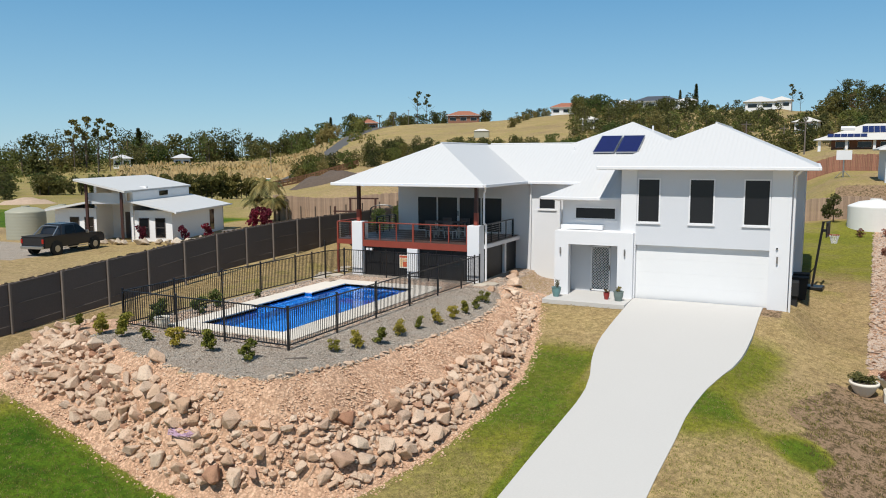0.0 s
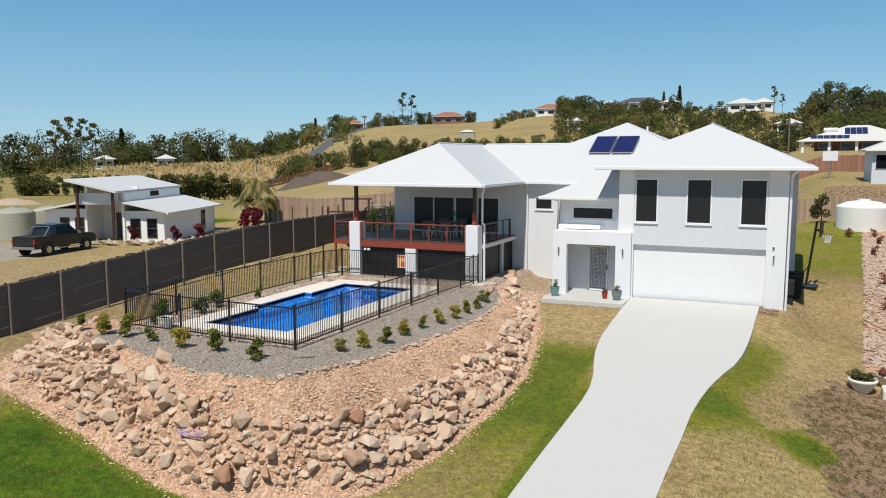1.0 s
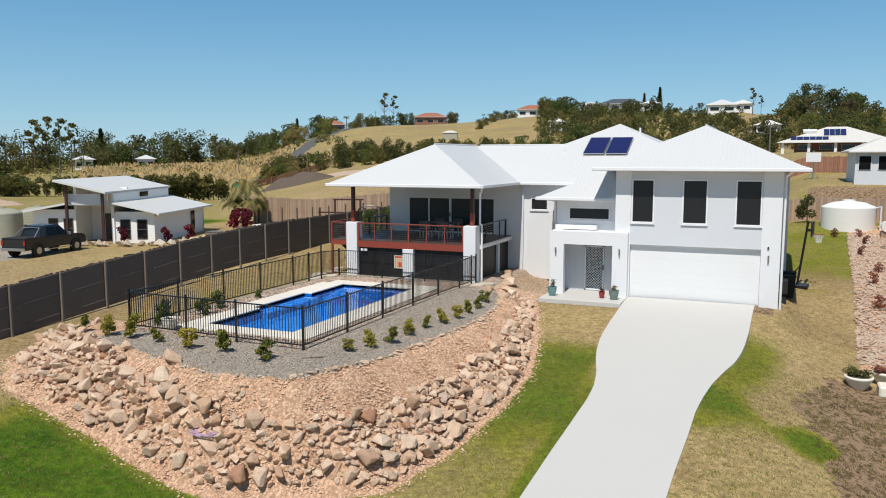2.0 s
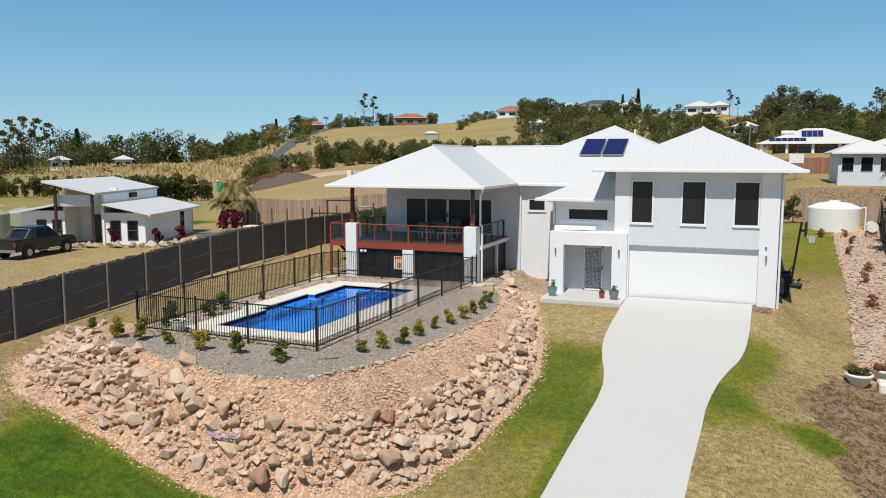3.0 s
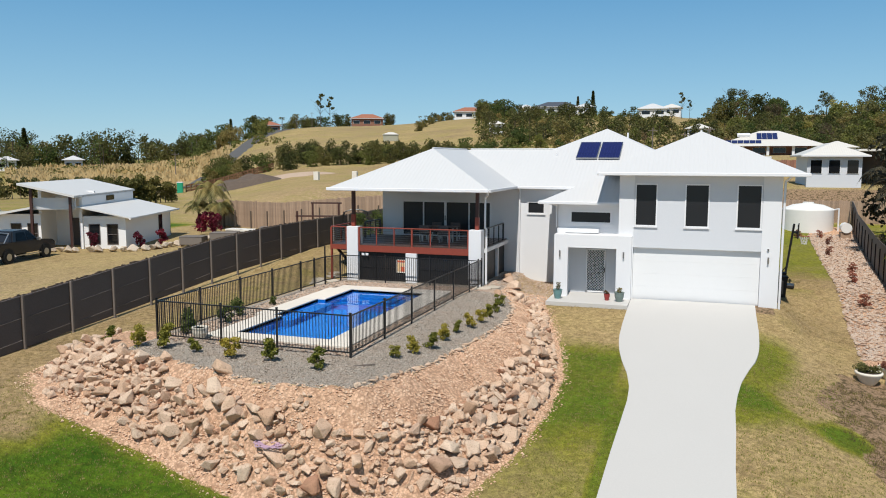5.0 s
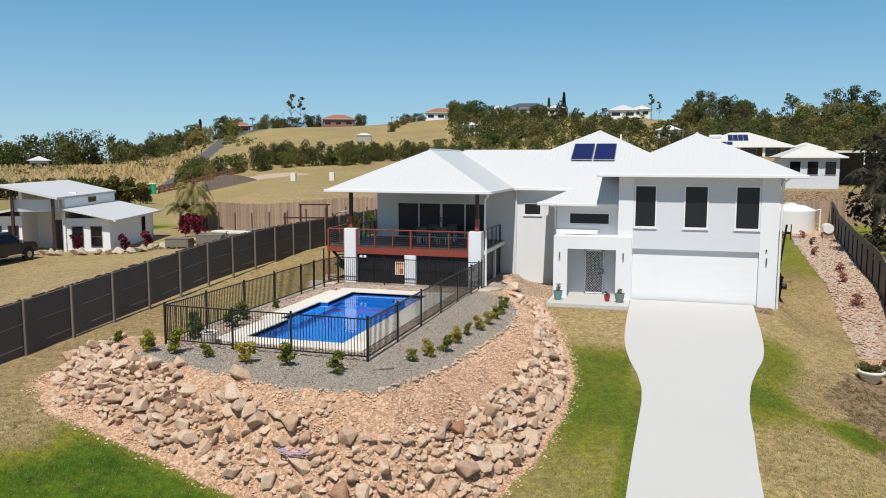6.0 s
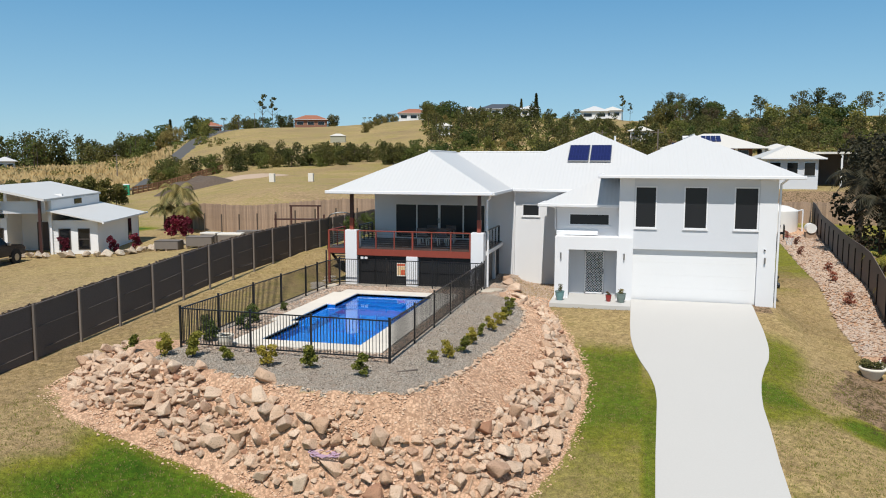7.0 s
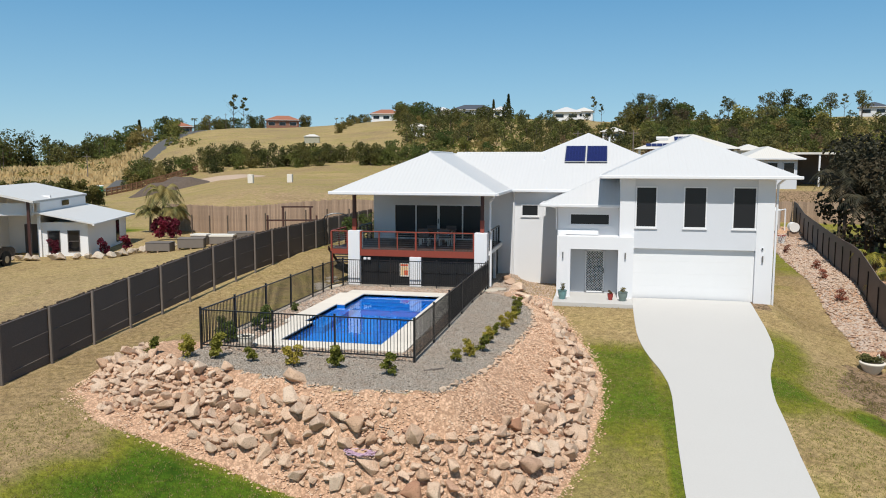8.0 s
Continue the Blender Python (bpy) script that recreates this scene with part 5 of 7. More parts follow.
def make_pine(name, label, h, seed):
    """A Norfolk pine: tiers of short level branches round a straight trunk."""
    rg = random.Random(seed)
    t = thing(name, label, "tree")
    part("trunk", tube(bmesh.new(), (0, 0, -0.4), (0, 0, h), h * 0.018, 0.03, n=7), M["bark"], t)
    verts, faces = [], []
    z = h * 0.14
    while z < h * 0.98:
        r = h * 0.125 * (1 - z / h) ** 0.8 + 0.10
        for k in range(9):
            a = 6.28 * k / 9 + z * 7
            for s in range(5):
                u = (s + 1) / 5
                c = Vector((math.cos(a) * r * u, math.sin(a) * r * u, z + 0.10 * r * u))
                b = len(verts)
                w = h * 0.022
                for d in ((-w, -w, 0), (w, -w, w * 0.5), (w, w, 0), (-w, w, w * 0.7)):
                    verts.append(c + Vector(d) + Vector((rg.uniform(-w, w), rg.uniform(-w, w), rg.uniform(-w, w))) * 0.6)
                faces += [(b, b + 1, b + 2), (b, b + 2, b + 3)]
        z += h * 0.03
    ob = new("crown", mesh_of("crown", verts, faces, M["leaf_dark"]))
    ob.parent = t
    return t


def make_palm(name, label, h, mat, seed, fronds=16, reach=2.2, trunk_r=0.13):
    rg = random.Random(seed)
    t = thing(name, label, "palm tree")
    part("trunk", tube(bmesh.new(), (0, 0, -0.3), (0.1, 0, h), trunk_r, trunk_r * 0.7, n=8), M["bark"], t)
    for k in range(fronds):
        verts, faces = [], []
        a = 6.28 * k / fronds + rg.uniform(-0.2, 0.2)
        up = rg.uniform(0.1, 1.2)
        d = Vector((math.cos(a), math.sin(a), 0))
        s = Vector((-d.y, d.x, 0))
        L = reach * rg.uniform(0.8, 1.15)
        pts = [Vector((0.1, 0, h)) + d * (L * u * (1 - 0.25 * u)) + Vector((0, 0, L * (up * u - (0.5 + 0.55 * up) * u * u))) for u in [i / 14 for i in range(15)]]
        for i in range(1, 15):
            c, w = pts[i], L * 0.26 * math.sin(math.pi * min(1, 0.12 + 0.9 * i / 15))
            fwd = (pts[i] - pts[i - 1])
            for sg in (-1, 1):
                b = len(verts)
                tip = c + s * sg * w + fwd * 1.1 - Vector((0, 0, w * 0.45))
                verts += [pts[i - 1], c, tip]
                faces.append((b, b + 1, b + 2))
        ob = new("frond", mesh_of("frond", verts, faces, M[mat]))
        ob.parent = t
    return t


def far(az, d):
    """A place by its bearing, degrees west of the y axis, and distance."""
    d = far_of(d)
    return -4 - d * math.sin(radians(az)), d * math.cos(radians(az))


def plant(ob, x, y, s=1.0, rz=0.0, sink=0.0, sz=None):
    k = stretch(x, y)
    s, sink, sz = s * k, sink * k, (sz or s) * k
    ob2 = copy_thing(ob, pose(x, y, ground_at(x, y) - sink, 0, 0, rz))
    ob2.matrix_basis = pose(x, y, ground_at(x, y) - sink, 0, 0, rz) @ Matrix.Diagonal((s, s, sz, 1))
    return ob2


def ground_at(x, y):
    z = height(x, y)
    return z + 0.5 * noise.noise((x * 0.02, y * 0.02, 5)) * step(60, 200, math.hypot(x + 10, y - 25))


KINDS = {
    "dark": [make_tree("broadleaf_tree", "dark green rounded broadleaf tree", "leaf_dark", 9, 8.5, s, 13, 860, 0.68, low=0.1) for s in (1, 2, 3)],
    "mid": [make_tree("broadleaf_tree", "mid green spreading broadleaf tree", "leaf_mid", 8, 8, s, 12, 800, 0.66, low=0.1) for s in (4, 5)],
    "olive": [make_tree("scrub_tree", "olive green bushy scrub tree", "leaf_olive", 7, 7, s, 11, 680, 0.6, low=0.08) for s in (6, 7)],
    "bright": [make_tree("broadleaf_tree", "yellow-green bushy broadleaf tree", "leaf_bright", 7, 7.5, s, 11, 680, 0.6, low=0.08) for s in (15, 16)],
    "dry": [make_tree("scrub_tree", "brownish half-bare scrub tree", "leaf_dry", 7, 6, s, 8, 480, 0.5, openness=0.8, limbs=9) for s in (8, 9)],
    "gum": [make_tree("gum_tree", "tall open eucalypt with clumped dark foliage", "leaf_dark", 17, 11, s, 11, 800, 0.8, low=0.42, openness=0.7, limbs=10) for s in (10, 11)],
    "slim": [make_tree("gum_tree", "slim tall sparse gum tree", "leaf_dark", 15, 4.6, s, 6, 260, 0.7, low=0.55, openness=0.6, limbs=8, trunk_r=0.16) for s in (12,)],
    "hedge": [make_tree("hedge_shrub", "clipped dark green hedge shrub", "leaf_dark", 3.2, 2.6, s, 8, 500, 0.3, low=0.2, limbs=3) for s in (13, 14)],
}
PINE = make_pine("norfolk_pine", "tall dark conical pine on the skyline", 16, 3)
PALM = make_palm("palm_tree", "dark feathery palm on the skyline", 6.5, "leaf_dark", 5, 14, 2.6, 0.2)
rng = random.Random(21)


def grove(kinds, az0, az1, d0, d1, n, s0, s1, sink=0.4):
    for _ in range(n):
        x, y = far(rng.uniform(az0, az1), rng.uniform(d0, d1))
        s = rng.uniform(s0, s1)
        plant(rng.choice(KINDS[rng.choice(kinds)]), x, y, s, rng.uniform(0, 360), sink, s * rng.uniform(0.85, 1.15))



def woodland(label, mat, az0, az1, d0, d1, n, h0, h1, seed, clumps=170, size=0.75):
    """Far woods that nobody could count: many uneven crowns in one object."""
    rg = random.Random(seed)
    blobs, bm = [], bmesh.new()
    for _ in range(n):
        x, y = far(rg.uniform(az0, az1), rg.uniform(d0, d1))
        z, h = ground_at(x, y), rg.uniform(h0, h1) * stretch(x, y)
        tube(bm, (x, y, z - 0.3), (x, y, z + h * 0.7), h * 0.02, h * 0.01, n=5)
        for k in range(7):
            a, q = rg.uniform(0, 6.28), (k + 0.5) / 7
            reach = h * 0.42 * math.sqrt(max(0.1, 1 - ((q - 0.45) / 0.6) ** 2)) * rg.uniform(0.2, 0.9)
            blobs.append((x + math.cos(a) * reach, y + math.sin(a) * reach, z + h * (0.1 + 0.8 * q), h * rg.uniform(0.16, 0.26), h * rg.uniform(0.12, 0.2)))
    t = thing("woodland", label, "woods", (0, 0, 0), kind="stuff")
    part("trunks", bm, M["bark"], t)["kind"] = "stuff"
    v, f = leaf_cloud(blobs, int(n * clumps * 1.1), size * (1.0 if d1 < 200 else 1.35), seed, 0.45)
    ob = new("foliage", mesh_of("foliage", v, f, M[mat]))
    ob.parent = t
    ob["kind"] = "stuff"


# the wooded line beyond the low fields
woodland("dark green woods along the low horizon", "leaf_dark", 39, 62, 262, 335, 80, 8, 14, 201)
woodland("mixed green woods beyond the cane field", "leaf_mid", 35, 60, 258, 315, 40, 6, 11, 202)
woodland("dark green woods on the hillside", "leaf_dark", -20, 15.5, 214, 274, 180, 3.6, 6.5, 203, 120, 0.6)
woodland("olive woods on the hillside", "leaf_olive", -20, 15.5, 214, 274, 140, 3.2, 5.6, 204, 120, 0.6)
woodland("bright green woods on the hillside", "leaf_bright", -24, 14, 214, 272, 80, 3.0, 5.5, 205, 120, 0.55)
# single trees before the woods
grove(["dark", "dark", "mid"], 40, 62, 255, 280, 12, 0.95, 1.35)
grove(["dark", "mid", "olive"], 36, 47, 262, 280, 10, 0.75, 1.1)
grove(["mid", "olive", "dark"], 48, 64, 150, 205, 26, 0.42, 0.62)
# scrub round the low side of the hill
grove(["olive", "dark", "bright", "olive", "mid"], 31, 39, 268, 310, 30, 0.7, 1.0)
grove(["dark", "mid", "olive"], 28, 35.2, 182, 205, 24, 0.45, 0.65)
# the thick row across the foot of the hill
grove(["dark", "dark", "mid"], 14.5, 29, 186, 198, 52, 0.45, 0.62, 0.6)
grove(["dark", "mid", "olive"], 8, 18, 180, 215, 16, 0.55, 0.75, 0.8)
# the wooded slope to the right
grove(["dark", "olive", "mid", "dry", "bright", "olive", "dark"], -14, 15.5, 205, 270, 34, 0.5, 0.85, 0.6)
grove(["dark", "olive", "mid", "bright"], 0.2, 8, 170, 205, 20, 0.5, 0.72, 0.6)
grove(["dark", "mid", "olive", "bright", "dry"], -24, -2, 216, 250, 44, 0.5, 0.85, 0.6)
# trees along the crest
grove(["dark", "mid", "olive"], 4, 14, 330, 348, 16, 0.35, 0.5, 0.4)
grove(["dark", "mid", "dark"], 23.8, 31, 326, 350, 22, 0.5, 0.8, 0.6)
for i in range(18):
    u = i / 17
    plant(KINDS["olive" if i % 3 else "dark"][i % 2], *far(20.0 - 2.5 * u + rng.uniform(-0.15, 0.15), 252 + 66 * u), rng.uniform(0.28, 0.42), i * 40, 0.3)
grove(["dark"], 21.8, 22.3, 322, 328, 3, 0.5, 0.6)
for az, d, s in ((-1.93, 300, 0.66), (-2.7, 305, 0.6), (-3.5, 300, 0.52), (-1.2, 310, 0.45), (-7.9, 300, 0.5), (-10.2, 285, 0.62), (-11.4, 290, 0.68), (-12.4, 280, 0.6), (-14.2, 300, 0.55), (-16.0, 290, 0.6)):
    x, y = far(az, d)
    plant(KINDS["gum"][int(d / 5) % 2], x, y, s, az * 40)
grove(["dark", "dry", "dark", "mid"], -5.5, -0.8, 270, 300, 16, 0.75, 1.05, 0.6)
grove(["mid", "bright", "olive", "bright"], -14.0, -8.5, 240, 285, 22, 0.8, 1.15, 0.6)
grove(["dark", "mid"], 12.8, 15.4, 262, 300, 12, 0.6, 0.9, 0.6)
for az, d, s in ((1.22, 310, 0.68), (0.7, 306, 0.5), (-7.6, 305, 0.6), (-15.0, 300, 0.6), (26.3, 320, 0.85), (27.0, 322, 0.95), (50.3, 250, 1.1), (49.6, 252, 1.15), (48.8, 254, 1.1), (48.1, 250, 1.0)):
    x, y = far(az, d)
    plant(KINDS["slim"][0], x, y, s, az * 50)
for az, d, s in ((33.25, 312, 0.62), (7.34, 316, 0.62), (8.4, 322, 0.5), (46.3, 270, 0.8)):
    plant(PINE, *far(az, d), s)
for az, d, s in ((14.9, 322, 0.85), (14.1, 322, 0.75), (19.8, 326, 0.45), (19.4, 327, 0.45), (12.1, 326, 0.6), (29.7, 300, 0.7), (28.7, 305, 0.75)):
    plant(PALM, *far(az, d), s, az * 20)
# clipped hedges in the fields
for i in range(20):
    x, y = far(37.9 + i * 0.34, 128 - i * 0.6)
    plant(KINDS["hedge"][i % 2], x, y, rng.uniform(1.05, 1.4), i * 50, 0.2)
for i in range(22):
    x, y = far(41.5 + i * 0.5, 168 + rng.uniform(-3, 3))
    plant(KINDS["hedge"][i % 2], x, y, rng.uniform(0.95, 1.35), i * 70, 0.2)
for kinds in KINDS.values():
    for ob in kinds:
        x, y = far(rng.uniform(42, 60), rng.uniform(270, 320))
        ob.matrix_basis = pose(x, y, ground_at(x, y) - 0.3)
PINE.matrix_basis = pose(*far(58, 290), ground_at(*far(58, 290)))
PALM.matrix_basis = pose(*far(11.5, 330), ground_at(*far(11.5, 330)))


def cane_field():
    rg = random.Random(5)
    verts, faces = [], []
    for _ in range(14000):
        az, d = rg.uniform(33.5, 47.5), rg.uniform(205, 262)
        x, y = far(az, d)
        if noise.noise((x * 0.03, y * 0.03, 1)) < -0.25:
            continue
        z, h = ground_at(x, y), rg.uniform(0.9, 2.3) * stretch(x, y) * (0.8 + 0.4 * noise.noise((x * 0.05, y * 0.05, 3)))
        a, w = rg.uniform(0, 6.28), rg.uniform(0.15, 0.4) * stretch(x, y)
        b = len(verts)
        dx, dy = math.cos(a) * w, math.sin(a) * w
        lx, ly = rg.uniform(-0.5, 0.5), rg.uniform(-0.5, 0.5)
        verts += [(x - dx, y - dy, z), (x + dx, y + dy, z), (x + dx * 0.8 + lx, y + dy * 0.8 + ly, z + h * 0.8), (x - dx * 0.4 + lx, y - dy * 0.4 + ly, z + h)]
        faces.append((b, b + 1, b + 2, b + 3))
    ob = new("cane_grass", mesh_of("cane_grass", verts, faces, M["reed"]))
    tagged(ob, "tall straw-coloured cane grass in the low field", "grass", kind="stuff")


cane_field()


def undergrowth():
    """Low scrub that fills the ground between the trees of the slopes."""
    rg = random.Random(15)
    blobs = []
    for _ in range(1300):
        az = rg.uniform(-24, 15.5)
        d = rg.uniform(214 if az < 1 else 172, 290)
        x, y = far(az, d)
        k = stretch(x, y)
        blobs.append((x, y, ground_at(x, y) + 0.5, k * rg.uniform(1.5, 3.4), k * rg.uniform(1.0, 2.2)))
    for _ in range(170):
        x, y = far(rg.uniform(30, 62), rg.uniform(230, 320))
        k = stretch(x, y)
        blobs.append((x, y, ground_at(x, y) + 0.5, k * rg.uniform(2, 4), k * rg.uniform(1.5, 3)))
    for name, mat, bl, n in (("undergrowth", "leaf_olive", blobs[::2], 32000), ("undergrowth", "leaf_mid", blobs[1::2], 32000)):
        v, f = leaf_cloud(bl, n, 1.1, 2)
        tagged(new(name, mesh_of(name, v, f, M[mat])), "olive and dark green scrub between the trees" if mat == "leaf_olive" else "dark green scrub below the trees", "scrub", kind="stuff")


undergrowth()


# shrubs round the pool
def make_shrub(seed, h, w, mat, n=520, leaf=0.07, name="shrub", label="young yellow-green shrub planted in grey gravel"):
    rg = random.Random(seed)
    t = thing(name, label, "shrub")
    part("stems", trunk_mesh(h * 0.6, 0.015, 5, seed, 0.05), M["bark"], t)
    bl = [(rg.uniform(-1, 1) * w * 0.25, rg.uniform(-1, 1) * w * 0.25, h * (0.22 + 0.6 * i / 6), w * rg.uniform(0.2, 0.3), h * 0.17) for i in range(7)]
    v, f = leaf_cloud(bl, n, leaf, seed, 0.4)
    ob = new("leaves", mesh_of("leaves", v, f, M[mat]))
    ob.parent = t
    return t


SHRUBS = [make_shrub(s, 0.62, 0.55, "leaf_shrub") for s in (31, 32, 33)]
spots = [(-21.3, 17.25, 0.8), (-20.1, 17.1, 0.95), (-19.2, 17.1, 1.1), (-18.0, 16.95, 0.75), (-16.65, 16.75, 0.95), (-15.45, 16.8, 1.0), (-13.85, 16.5, 1.0), (-12.38, 18.55, 0.6), (-12.1, 19.45, 0.85), (-11.85, 20.4, 0.9), (-11.85, 21.6, 0.8), (-11.8, 22.8, 0.65), (-11.6, 23.8, 0.8), (-11.5, 24.95, 0.75), (-11.5, 26.0, 0.75), (-11.5, 27.0, 0.7), (-11.65, 28.2, 0.75)]
for i, (x, y, s) in enumerate(spots):
    ob = SHRUBS[i] if i < 3 else copy_thing(SHRUBS[i % 3], Matrix())
    tagged(ob, group="shrubs in the gravel")
    ob.matrix_basis = pose(x, y, height(x, y) - 0.02, 0, 0, i * 77) @ Matrix.Diagonal((s * 1.2, s * 1.2, s * rng.uniform(1.0, 1.25), 1))
DARK_SHRUB = [make_shrub(s, 0.8, 0.85, "leaf_mid", 700, 0.08, "garden_shrub", "rounded dark green shrub inside the pool fence") for s in (41, 42)]
for i, (x, y, s) in enumerate([(-19.75, 19.0, 0.95), (-19.6, 20.9, 0.85), (-19.8, 22.0, 0.9), (-20.6, 20.0, 0.8), (-19.7, 24.3, 0.5)]):
    ob = DARK_SHRUB[i] if i < 2 else copy_thing(DARK_SHRUB[i % 2], Matrix())
    ob.matrix_basis = pose(x, y, height(x, y) - 0.02, 0, 0, i * 50) @ Matrix.Diagonal((s, s, s, 1))


# ---- the neighbour's house ----
nb = thing("neighbour_house", "white weatherboard house with skillion metal roofs", "house", (-40.3, 41.0, 0.1), 20.0)


def npart(name, bm, mat, label="", parent=None):
    return part(name, bm, M[mat], parent or nb, label)


M["weatherboard"] = simple("white_weatherboard", (0.84, 0.83, 0.82), 0.7, vary=0.05, fine=20)
bm = wall_y(-3.4, -0.5, -0.1, 2.28, 0.55, 0.2, [(-2.95, -2.2, 0.35, 1.75), (-1.75, -1.0, 0.35, 1.75)])
npart("wall", bm, "weatherboard", "white weatherboard wall")
npart("wall", bx(-0.7, 0.75, -0.1, -0.5, 10.2, 2.12), "weatherboard")
npart("wall", bx(-6.4, 0.9, -0.1, -6.2, 10.2, 4.2), "weatherboard")
npart("wall", bx(-3.5, 0.5, 2.2, -3.3, 10.0, 3.66), "weatherboard", "clerestory wall")
npart("wall", bx(-3.5, 0.4, -0.1, -3.3, 3.0, 2.6), "weatherboard")
npart("wall", bx(-6.2, 3.0, -0.1, -3.5, 3.2, 3.9), "weatherboard", "porch wall")
npart("wall", wall_y(-9.3, -6.2, -0.1, 2.42, 0.7, 0.2, [(-8.2, -7.5, 0.4, 1.8), (-7.1, -6.4, 0.4, 1.8)]), "weatherboard")
npart("wall", bx(-9.3, 0.9, -0.1, -9.1, 9.0, 2.42), "weatherboard")
npart("wall", bx(-9.3, 10.0, -0.1, -0.5, 10.2, 2.1), "weatherboard")
npart("gable_panel", bx(-6.5, 0.05, 2.75, -3.55, 0.12, 3.55), "weatherboard", "white ribbed gable panel")
for i in range(14):
    npart("batten", bx(-6.5, 0.02, 2.78 + i * 0.055, -3.55, 0.048, 2.80 + i * 0.055), "trim_white")
for x in range(2):
    for i in range(12):
        z = 0.0 + i * 0.185
        npart("weatherboard", bx((-3.4, -9.3)[x], (0.525, 0.675)[x], z, (-2.97, -8.22)[x], (0.549, 0.699)[x], z + 0.17), "weatherboard")
npart("roof", slab_roof([(-3.45, -0.15, 3.0), (0.0, 0.0, 2.22), (0.0, 10.8, 2.16), (-3.45, 10.8, 2.98)]), "roof_pale", "pale ribbed skillion roof")
npart("roof", slab_roof([(-6.95, -0.75, 4.55), (-3.3, -0.7, 3.72), (-3.3, 10.4, 3.74), (-6.95, 10.4, 4.58)], 0.14), "roof_pale", "raised pale ribbed skillion roof")
npart("roof", slab_roof([(-9.7, 0.1, 2.36), (-6.2, 0.0, 3.0), (-6.2, 10.2, 3.0), (-9.7, 10.2, 2.36)], 0.14), "roof_pale", "pale ribbed skillion roof")
for x, z in ((-6.3, 4.25), (-3.75, 3.7)):
    npart("post", bx(x - 0.08, -0.35, -0.1, x + 0.08, -0.19, z), "brown_timber", "dark brown timber post")


def nwindow(x0, x1, z0, z1, y):
    bm = bmesh.new()
    for a in ((x0, z0, x1, z0 + 0.05), (x0, z1 - 0.05, x1, z1), (x0, z0, x0 + 0.05, z1), (x1 - 0.05, z0, x1, z1), (x0, (z0 + z1) / 2 - 0.02, x1, (z0 + z1) / 2 + 0.02)):
        box(bm, a[0], y - 0.03, a[1], a[2], y + 0.05, a[3])
    w = npart("window", bm, "fence_dark", "dark window frame")
    npart("pane", bx(x0 + 0.05, y + 0.0, z0 + 0.05, x1 - 0.05, y + 0.03, z1 - 0.05), "car_glass", "", w)


for a in ((-2.95, -2.2), (-1.75, -1.0)):
    nwindow(*a, 0.35, 1.75, 0.55)
for a in ((-8.2, -7.5), (-7.1, -6.4)):
    nwindow(*a, 0.4, 1.8, 0.7)
npart("door", bx(-5.2, 2.94, -0.05, -4.4, 2.99, 2.0), "fence_dark", "dark entry door")
npart("door", bx(-4.1, 2.94, -0.05, -3.6, 2.99, 2.0), "brown_timber", "dark side panel")
npart("window", bx(-3.29, 4.6, 3.15, -3.25, 6.0, 3.5), "car_glass", "dark clerestory window")
npart("window", bx(-0.495, 7.3, 0.3, -0.46, 8.1, 1.9), "car_glass", "dark side window")
npart("porch_floor", bx(-6.3, -0.8, -0.14, -3.3, 3.0, 0.02), "concrete")
npart("gutter", bx(-0.02, -0.05, 2.08, 0.08, 10.8, 2.2), "trim_white")

# its plants, stones and pallets
CORD = [make_shrub(s, 1.3, 1.0, "leaf_red", 300, 0.17, "cordyline_shrub", "maroon-leaved garden shrub by a white wall") for s in (51, 52)]
for i, (x, y, s) in enumerate([(-42.2, 39.7, 0.95), (-39.9, 41.3, 0.9), (-39.5, 43.2, 0.95), (-41.9, 51.2, 1.25), (-43.6, 53.6, 1.3), (-40.9, 52.0, 1.2), (-42.2, 53.2, 1.35)]):
    ob = CORD[i] if i < 2 else copy_thing(CORD[i % 2], Matrix())
    ob.matrix_basis = pose(x, y, height(x, y) + 0.1, 0, 0, i * 50) @ Matrix.Diagonal((s, s, s, 1))
GPALM = make_palm("garden_palm", "green clumping palm beside a timber fence", 2.6, "leaf_olive", 9, 30, 2.3, 0.16)
GPALM.matrix_basis = pose(-45.2, 57.2, height(-45.2, 57.2)) @ Matrix.Diagonal((1, 1, 1.3, 1))
for x, y, s in ((-43.6, 56.4, 0.8), (-46.6, 57.4, 0.75), (-44.2, 57.8, 0.6)):
    plant(GPALM, x, y, s, x * 30)
garden_wall = thing("garden_boulders", "row of pale boulders edging the neighbour's garden", "rock edging", (-40, 42, 0))
GI = world_of(garden_wall).inverted()
M["pale_rock"] = rock_material("pale_boulder", [(0.0, (0.50, 0.42, 0.32)), (0.6, (0.62, 0.55, 0.45)), (1.0, (0.55, 0.46, 0.36))])
PALE = [rock_mesh("boulder", 1.0, s, M["pale_rock"]) for s in (60, 61, 62)]
for (x0, y0), (x1, y1) in (((-44.3, 38.2), (-42.4, 38.5)), ((-42.4, 38.5), (-38.8, 40.6)), ((-38.8, 40.6), (-38.5, 47.5)), ((-38.5, 47.5), (-37.2, 50.6))):
    k = int(math.hypot(x1 - x0, y1 - y0) / 0.62)
    for i in range(k):
        t = (i + rng.uniform(-0.2, 0.2)) / k
        x, y = x0 + (x1 - x0) * t, y0 + (y1 - y0) * t
        r = rng.uniform(0.32, 0.5)
        share("boulder", PALE[i % 3], garden_wall, GI @ Matrix.Translation((x, y, height(x, y) + 0.2)) @ Matrix.Rotation(i * 1.3, 4, "Z") @ Matrix.Diagonal((r, r, r, 1)))


